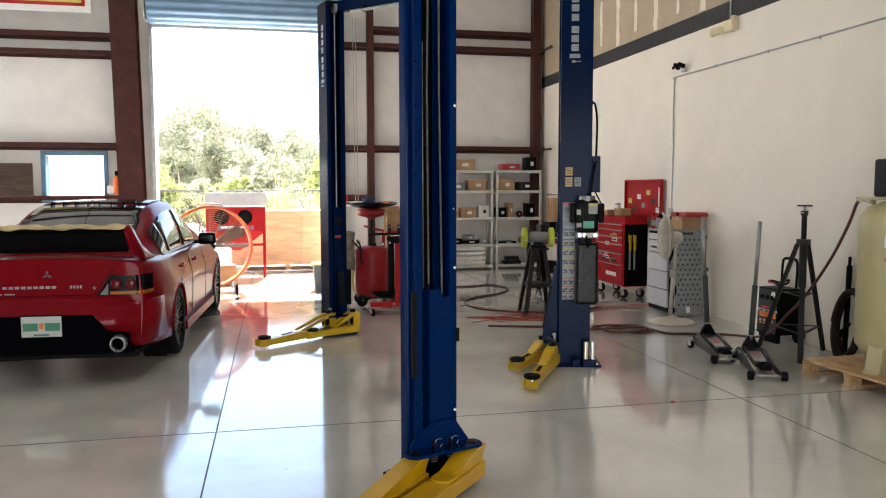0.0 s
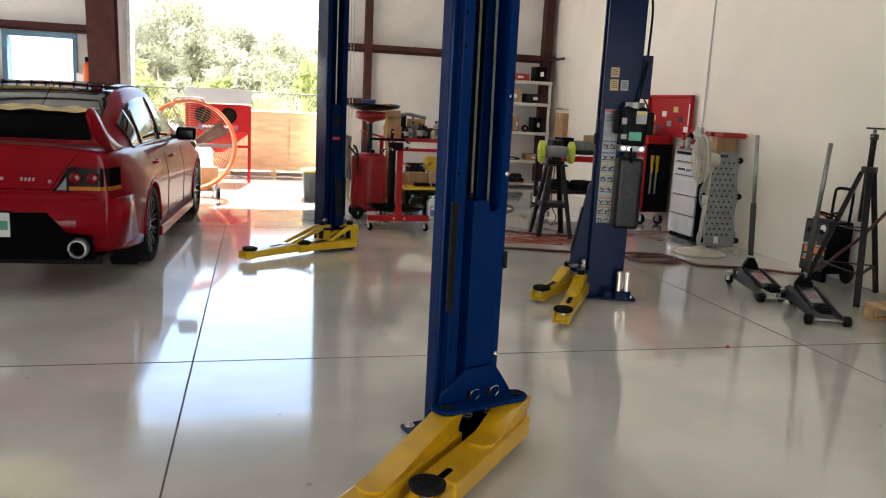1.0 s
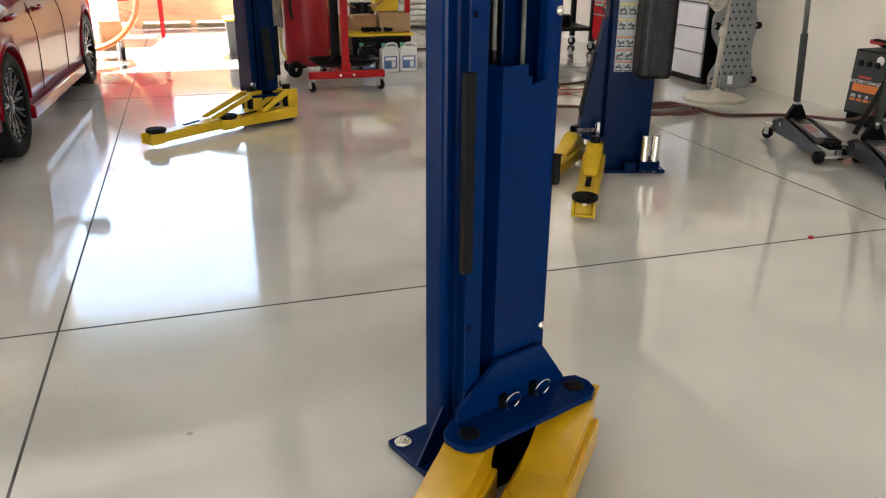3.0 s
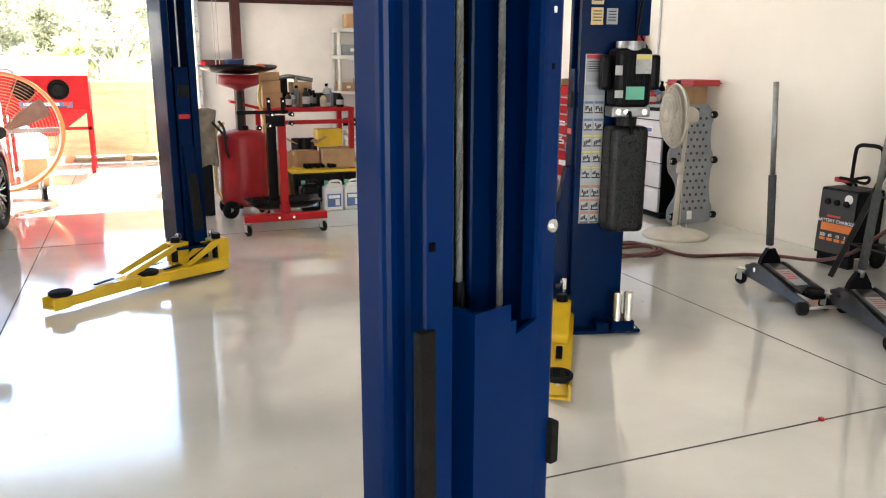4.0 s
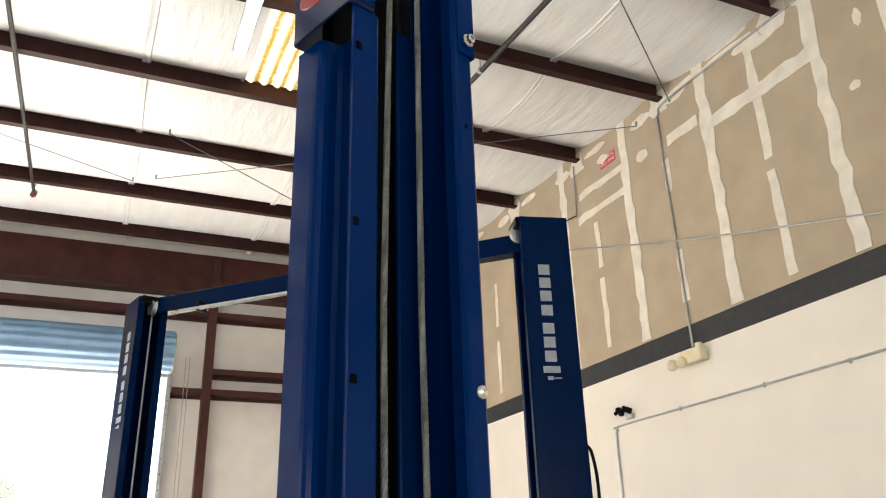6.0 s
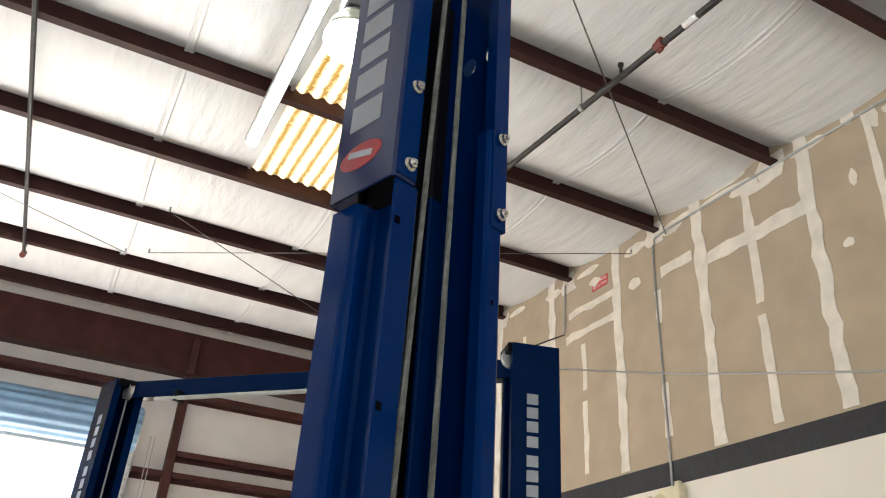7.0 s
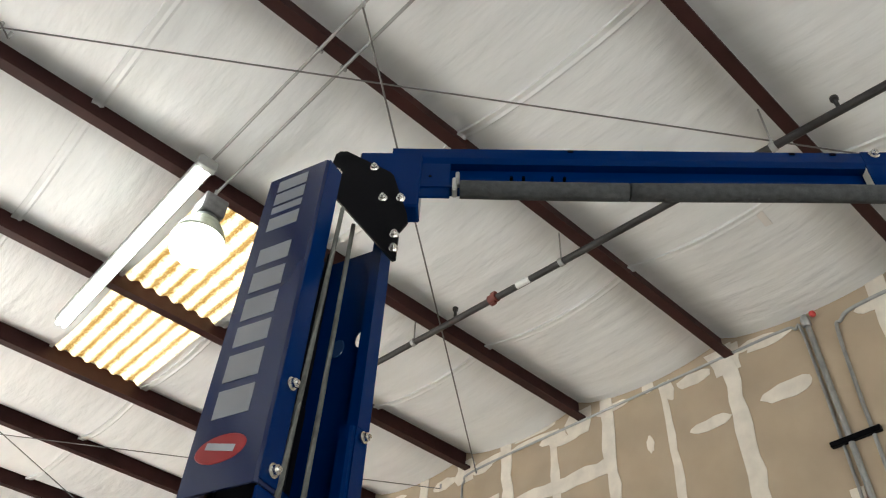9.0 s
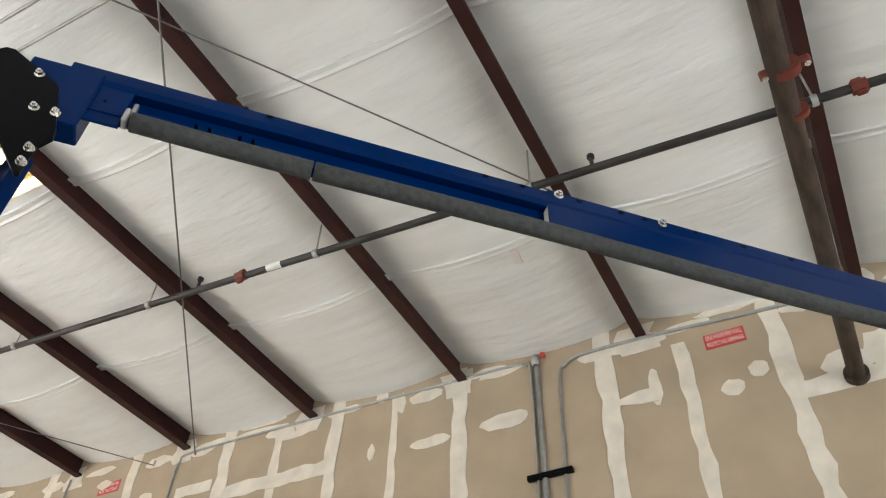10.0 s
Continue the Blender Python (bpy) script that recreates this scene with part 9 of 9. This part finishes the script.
def cabin_ring(y):
    zt, wt = curve_at(CABIN, y)
    half = [(0, 0.90)] + [(cabin_side(y, 0).x, 0.90)] + [(cabin_side(y, u).x, cabin_side(y, u).z) for u in (0.0, 0.33, 0.66, 1.0)] + [(wt - 0.03, zt - 0.006), (wt * 0.55, zt + 0.012), (0, zt + 0.018)]
    return [(x, y, z) for x, z in half] + [(-x, y, z) for x, z in half[-2:0:-1]]


def patch(f, u0, u1, v0, v1, nu, nv, off, thick=0.004):
    """A thin pane over the surface f(u, v), lifted by off."""
    bm = B()
    vs = []
    for i in range(nu + 1):
        row = []
        for j in range(nv + 1):
            row.append(bm.verts.new(f(u0 + (u1 - u0) * i / nu, v0 + (v1 - v0) * j / nv)))
        vs.append(row)
    for i in range(nu):
        for j in range(nv):
            bm.faces.new((vs[i][j], vs[i + 1][j], vs[i + 1][j + 1], vs[i][j + 1]))
    bm.normal_update()
    s = sum((v.normal for v in bm.verts), Vector())
    if s.z < 0:
        bmesh.ops.reverse_faces(bm, faces=bm.faces[:])
        bm.normal_update()
    for v in bm.verts:
        v.co += v.normal * off
    g = bmesh.ops.solidify(bm, geom=bm.faces[:], thickness=-thick)
    bmesh.ops.recalc_face_normals(bm, faces=bm.faces[:])
    return bm


def car_wheel(parent, x, y, s):
    T = pose(x, y, 0.315, 0, 90 * s, 0)
    # local z of T points out of the car
    tyre = part("tyre", lathe(B(), [(0.225, -0.112), (0.295, -0.115), (0.312, -0.095), (0.316, -0.05), (0.316, 0.05), (0.312, 0.095), (0.295, 0.115), (0.235, 0.112), (0.225, 0.10), (0.225, -0.112)], 56, T), M["tyre"], parent, "black low-profile tyre", True)
    rim = part("rim", lathe(B(), [(0.228, -0.09), (0.228, 0.095), (0.220, 0.104), (0.212, 0.096), (0.205, 0.03), (0.10, 0.0), (0, 0.0), (0, -0.01), (0.10, -0.01), (0.20, 0.015), (0.215, -0.09), (0.228, -0.09)], 56, T), M["gloss_black"], parent, "gunmetal multi-spoke rim", True)
    for k in range(11):
        for d in (-0.055, 0.055):
            a = 2 * math.pi * k / 11
            p, q = Vector((0.05 * math.cos(a), 0.05 * math.sin(a), 0.075)), Vector((0.217 * math.cos(a + d * 1.8), 0.217 * math.sin(a + d * 1.8), 0.093))
            bm = B()
            dd = q - p
            box(bm, (0, 0, 0), (0.010, 0.016, dd.length), 0.002)
            bmesh.ops.transform(bm, matrix=T @ Matrix.Translation((p + q) / 2) @ dd.to_track_quat("Z", "Y").to_matrix().to_4x4(), verts=bm.verts)
            part("spoke", bm, M["rim"], rim)
    part("hub_cap", lathe(B(), [(0, 0.02), (0.058, 0.02), (0.055, 0.082), (0.03, 0.09), (0, 0.09)], 24, T), M["rim"], rim, "", True)
    part("brake_disc", lathe(B(), [(0, -0.02), (0.15, -0.02), (0.15, -0.012), (0, -0.012)], 36, T @ pose(0, 0, 0.008)), M["steel"], rim)


def sports_saloon():
    c = thing("car", "red sports saloon with large rear wing parked on floor", "car", pose(-1.325, 7.65, 0, 0, 0, -3.4) @ Matrix.Diagonal((0.95, 1, 1, 1)))
    ys = [-1.03 + 4.51 * k / 70 for k in range(71)]
    cut = []
    for y in WHEELS:
        for s in (-1, 1):
            cut.append(rod(B(), (s * 0.56, y, 0.315), (s * 1.0, y, 0.315), 0.352, n=44))
            bm = span(B(), (s * 0.56, y - 0.35, 0.05), (s * 1.0, y + 0.35, 0.30))
            cut.append(bm)
    body = carve(loft([body_ring(y) for y in ys]), cut)
    ob = part("body", body, M["car_red"], c, "glossy red painted body")
    for p in ob.data.polygons:
        p.use_smooth = abs(p.normal.y) < 0.95
    for s in (-1, 1):
        for y in WHEELS:
            car_wheel(c, s * 0.752, y, s)
            arc = []
            for k in range(25):
                a = math.pi * (-0.02 + 1.04 * k / 24)
                yy, zz = y + 0.356 * math.cos(a), 0.315 + 0.356 * math.sin(a)
                wm = curve_at(BODY, yy)[1]
                arc.append((s * (wm - 0.004 - 0.04 * max(0, zz - 0.6)), yy, zz))
            part("arch_lip", tube(B(), arc, 0.014, 8), M["car_red"], c, "", True)
            bm = lathe(B(), [(0.35, -0.18), (0.35, 0.02), (0.347, 0.02), (0.347, -0.18), (0.35, -0.18)], 40, pose(s * 0.74, y, 0.315, 0, 90 * s, 0))
            part("wheel_well", bm, M["rubber"], c)
    ys = [-0.66 + 2.78 * k / 44 for k in range(45)]
    part("cabin", loft([cabin_ring(y) for y in ys]), M["car_red"], c, "red pillars and roof edge", True)

    def top(x, y):
        zt, wt = curve_at(CABIN, y)
        f = min(1, abs(x) / max(0.01, wt))
        return Vector((x, y, zt + 0.018 - 0.02 * f ** 2))
    part("roof_panel", patch(top, -0.50, 0.50, 0.40, 1.27, 12, 10, 0.004), M["gloss_black"], c, "gloss black roof panel", True)
    part("rear_window", patch(lambda u, y: top(u * (0.50 + 0.03 * (y < 0)), y), -1, 1, -0.56, 0.30, 12, 10, 0.005), M["tint"], c, "dark tinted rear window", True)
    part("windscreen", patch(lambda u, y: top(u * 0.53, y), -1, 1, 1.37, 2.02, 12, 10, 0.005), M["tint"], c, "dark windscreen", True)
    for s in (-1, 1):
        f = lambda y, u: Vector((s * cabin_side(y, u).x, y, cabin_side(y, u).z))
        for y0, y1 in ((-0.22, 0.06), (0.10, 0.84), (0.90, 1.70)):
            part("side_window", patch(f, y0, y1, 0.04, 0.88, 10, 6, 0.006), M["tint"], c, "dark side window", True)
        part("window_trim", tube(B(), [f(-0.25 + 2.0 * k / 20, 0.015) + Vector((s * 0.008, 0, 0)) for k in range(21)], 0.009, 6), M["gloss_black"], c, "", True)
        # door gaps and handles
        for yg in (0.86, 1.78):
            pts = []
            for k in range(9):
                z = 0.26 + 0.66 * k / 8
                ring = body_ring(yg)[:10]
                for (xa, _, za), (xb, _, zb) in zip(ring[2:], ring[3:]):
                    if za <= z <= zb:
                        pts.append((s * (xa + (xb - xa) * (z - za) / (zb - za) + 0.0005), yg, z))
                        break
            part("door_gap", tube(B(), pts, 0.004, 4), M["hole"], c)
        for yh in (0.30, 1.05):
            x = s * 0.832
            h = part("door_handle", tube(B(), smooth_path([(x, yh - 0.09, 0.80), (x + s * 0.03, yh - 0.06, 0.802), (x + s * 0.03, yh + 0.06, 0.806), (x, yh + 0.09, 0.806)], 4), 0.012), M["car_red"], c, "", True)
        bm = span(B(), (s * 0.80, 0.38, 0.15), (s * 0.872, 2.30, 0.235), 0.014, 2)
        part("side_skirt", bm, M["car_red"], c)
        m = part("mirror", box(B(), (s * 0.93, 1.45, 0.99), (0.20, 0.11, 0.13), 0.035, None, 3), M["gloss_black"], c, "gloss black door mirror", True)
        part("mirror_stalk", box(B(), (s * 0.82, 1.48, 0.955), (0.10, 0.05, 0.04), 0.008), M["gloss_black"], m)
        # tail lamps wrap round the rear corner
        part("tail_lamp_cover", prism(B(), [(s * 0.385, 0.692), (s * 0.425, 0.735), (s * 0.49, 0.845), (s * 0.52, 0.862), (s * 0.70, 0.845), (s * 0.70, 0.695)], 0.026, pose(0, -1.021, 0) @ XZ), M["gloss_black"], c, "smoked tail lamp cover")
        out = [(s * 0.695, -1.0465), (s * 0.71, -1.046), (s * 0.765, -1.005), (s * 0.808, -0.86), (s * 0.78, -0.86), (s * 0.74, -0.98), (s * 0.70, -1.02), (s * 0.695, -1.02)]
        lamp = part("tail_lamp", prism(B(), out, 0.16, pose(0, 0, 0.695)), M["gloss_black"], c, "smoked tail lamp with red and amber lenses")
        for x in (0.545, 0.665):
            part("red_lens", lathe(B(), [(0, 0), (0.045, 0), (0.040, 0.007), (0.025, 0.012), (0, 0.013)], 24, pose(s * x, -1.0465, 0.785, 90, 0, 0)), M["lamp_red"], lamp, "round red lens", True)
        part("amber_lens", span(B(), (s * 0.50, -1.053, 0.70), (s * 0.715, -1.044, 0.728), 0.003), M["lamp_amber"], lamp, "amber lens strip")
        part("amber_lens", prism(B(), [(s * 0.718, -1.048), (s * 0.769, -1.008), (s * 0.813, -0.86), (s * 0.806, -0.86), (s * 0.762, -1.004), (s * 0.715, -1.042)], 0.028, pose(0, 0, 0.70)), M["lamp_amber"], lamp, "amber lens strip")
        part("clear_lens", prism(B(), [(s * 0.415, 0.70), (s * 0.45, 0.74), (s * 0.485, 0.79), (s * 0.485, 0.70)], 0.004, pose(0, -1.047, 0) @ XZ), M["lamp_clear"], lamp, "clear reversing lens")
        part("headlamp", patch(lambda y, u: Vector((s * (body_ring(y)[6][0] + (body_ring(y)[9][0] - body_ring(y)[6][0]) * u), y, body_ring(y)[6][2] + (body_ring(y)[9][2] - body_ring(y)[6][2]) * u)), 2.98, 3.34, 0.1, 0.95, 6, 4, 0.005), M["lamp_clear"], c, "clear headlamp", True)
    # rear bumper, rounded in plan
    outl = []
    for k in range(33):
        a = math.pi * (k / 32)
        x = -0.855 * math.cos(a)
        yy = -0.42 - 0.76 * (math.sin(a) ** 0.32)
        outl.append((x, yy))
    bm = prism(B(), outl, 0.40, pose(0, 0, 0.275))
    bmesh.ops.bevel(bm, geom=[e for e in bm.edges if abs(e.verts[0].co.z - e.verts[1].co.z) < 1e-5], offset=0.035, segments=3, affect="EDGES", clamp_overlap=True)
    cutters = [rod(B(), (s * 0.56, 0, 0.315), (s * 1.0, 0, 0.315), 0.37, n=40) for s in (-1, 1)]
    bm = carve(bm, cutters)
    ob = part("rear_bumper", bm, M["car_red"], c, "glossy red rear bumper")
    for p in ob.data.polygons:
        p.use_smooth = True
    # near-black slab stands for the shade inside the bumper's deep recess
    part("bumper_recess", prism(B(), [(-0.38, 0.56), (0.38, 0.56), (0.50, 0.43), (0.67, 0.41), (0.70, 0.25), (-0.70, 0.25), (-0.67, 0.41), (-0.50, 0.43)], 0.03, pose(0, -1.160, 0) @ XZ), M["hole"], c, "black slab painted for the shade in the bumper recess")
    part("under_tray", span(B(), (-0.72, -1.10, 0.20), (0.72, 0.4, 0.26), 0.01), M["rubber"], c, "black underside")
    for s in (-1, 1):
        part("reflector", box(B(), (s * 0.846, -0.62, 0.56), (0.012, 0.09, 0.02), 0.003), M["gloss_black"], c)
    pl = part("number_plate", span(B(), (-0.155, -1.206, 0.40), (0.155, -1.200, 0.56), 0.002), M["plate_white"], c, "white plate with plain green bars")
    part("plate_holder", span(B(), (-0.165, -1.199, 0.39), (0.165, -1.18, 0.57), 0.004), M["gloss_black"], c)
    for x, w in ((-0.085, 0.115), (0.085, 0.115)):
        part("plate_bar", box(B(), (x, -1.2075, 0.478), (w, 0.002, 0.062)), M["plate_green"], pl)
    part("plate_bar", box(B(), (0.0, -1.2075, 0.485), (0.035, 0.002, 0.045)), M["orange"], pl)
    part("plate_bar", box(B(), (0.0, -1.2075, 0.416), (0.12, 0.002, 0.014)), M["plate_green"], pl)
    # exhaust
    part("exhaust_tip", lathe(B(), [(0.050, 0.0), (0.062, 0.0), (0.066, 0.012), (0.066, 0.24), (0.058, 0.24), (0.050, 0.02), (0.050, 0.0)], 32, pose(0.60, -1.26, 0.335, -90, 0, 0)), M["chrome"], c, "large polished exhaust tip", True)
    part("exhaust_inside", lathe(B(), [(0, 0.20), (0.056, 0.20), (0.056, 0.21), (0, 0.21)], 24, pose(0.60, -1.26, 0.335, -90, 0, 0)), M["hole"], c)
    part("silencer", rod(B(), (0.60, -1.03, 0.335), (0.60, -0.5, 0.33), 0.085, n=22), M["dark_steel"], c, "", True)
    # boot lid lines, emblem and badge bars
    bm = B()
    for s in (-1, 1):
        tube(bm, [(s * 0.375, -1.0305, 0.70), (s * 0.44, -1.0305, 0.80), (s * 0.50, -1.0305, 0.875), (s * 0.58, -1.029, 0.955)], 0.0025, 4)
    tube(bm, [(-0.375, -1.0305, 0.698), (0.375, -1.0305, 0.698)], 0.0025, 4)
    part("boot_gap", bm, M["hole"], c)
    for k in range(3):
        a = radians(90 + 120 * k)
        bm = B()
        e = Vector((0.020 * math.cos(a), 0.020 * math.sin(a)))
        n = Vector((-e.y, e.x)) * 0.55
        prism(bm, [(0, 0), tuple(e + n), tuple(e * 2), tuple(e - n)], 0.004, pose(0, -1.0315, 0.865) @ XZ)
        part("emblem", bm, M["rim"], c, "small dark chrome emblem")
    for k in range(9):
        part("badge_block", box(B(), (-0.335 + 0.048 * k, -1.033, 0.766), (0.034, 0.004, 0.020), 0.001), M["badge_chrome"], c, "small chrome badge block")
    for k in range(4):
        part("badge_block", box(B(), (0.185 + 0.026 * k, -1.033, 0.766), (0.014, 0.004, 0.024), 0.001, Euler((0, radians(18), 0))), M["badge_chrome"], c, "small chrome badge block")
    for x, w in ((-0.41, 0.10), (-0.30, 0.08)):
        part("badge_block", box(B(), (x, -1.033, 0.715), (w, 0.003, 0.010), 0.001), M["badge_chrome"], c, "small chrome badge block")
    part("boot_lock", rod(B(), (0.37, -1.036, 0.755), (0.37, -1.029, 0.755), 0.012), M["chrome"], c, "", True)
    # rear wing on two end plates
    prof = [(-1.06, 1.195), (-1.03, 1.225), (-0.92, 1.235), (-0.80, 1.215), (-0.80, 1.205), (-0.86, 1.11), (-0.92, 1.04), (-0.95, 1.035), (-0.99, 1.08)]
    part("wing", prism(B(), prof, 1.26, pose(-0.63, 0, 0) @ YZ), M["black"], c, "deep black rear wing")
    for s in (-1, 1):
        ep = [(-1.07, 1.20), (-1.055, 1.245), (-0.98, 1.255), (-0.90, 1.225), (-0.74, 1.08), (-0.60, 1.0), (-0.44, 0.965), (-0.62, 0.955), (-0.86, 0.96), (-0.95, 0.99), (-1.02, 1.08)]
        bm = prism(B(), ep, 0.045, pose(s * 0.652 - 0.0225, 0, 0) @ YZ)
        bmesh.ops.bevel(bm, geom=bm.edges[:], offset=0.010, segments=3, affect="EDGES")
        for v in bm.verts:
            v.co.x += s * 0.09 * max(0, (1.16 - v.co.z) / 0.2) ** 1.5
        part("wing_end_plate", bm, M["car_red"], c, "red wing end plate", True)
    part("aerial", rod(B(), (0.0, 0.36, 1.40), (-0.11, 0.14, 1.66), 0.004, 0.0025, 8), M["gloss_black"], c, "thin black roof aerial")
    # vortex fins along the rear roof edge
    for k in range(8):
        x = -0.40 + 0.80 * k / 7
        part("roof_fin", prism(B(), [(0.30, 1.365), (0.44, 1.405), (0.31, 1.425)], 0.012, pose(x - 0.006, 0, 0.0) @ YZ), M["gloss_black"], c)
    t = thing("packing_paper", "crumpled tan packing paper laid over rear wing", "paper", pose(-1.325, 7.65, 0, 0, 0, -3.4))

    def sheet(x, y):
        z = 1.245 - 0.35 * max(0, -y - 1.03) - 0.02 * max(0, y + 0.85)
        return Vector((x, y + 0.012 * math.sin(11 * x), z + 0.006 * math.sin(17 * x + 9 * y) + 0.005 * math.sin(31 * x)))
    part("sheet", patch(sheet, -0.60, 0.61, -1.085, -0.76, 40, 12, 0.004, 0.003), M["tan_cloth"], t, "", True)


sports_saloon()
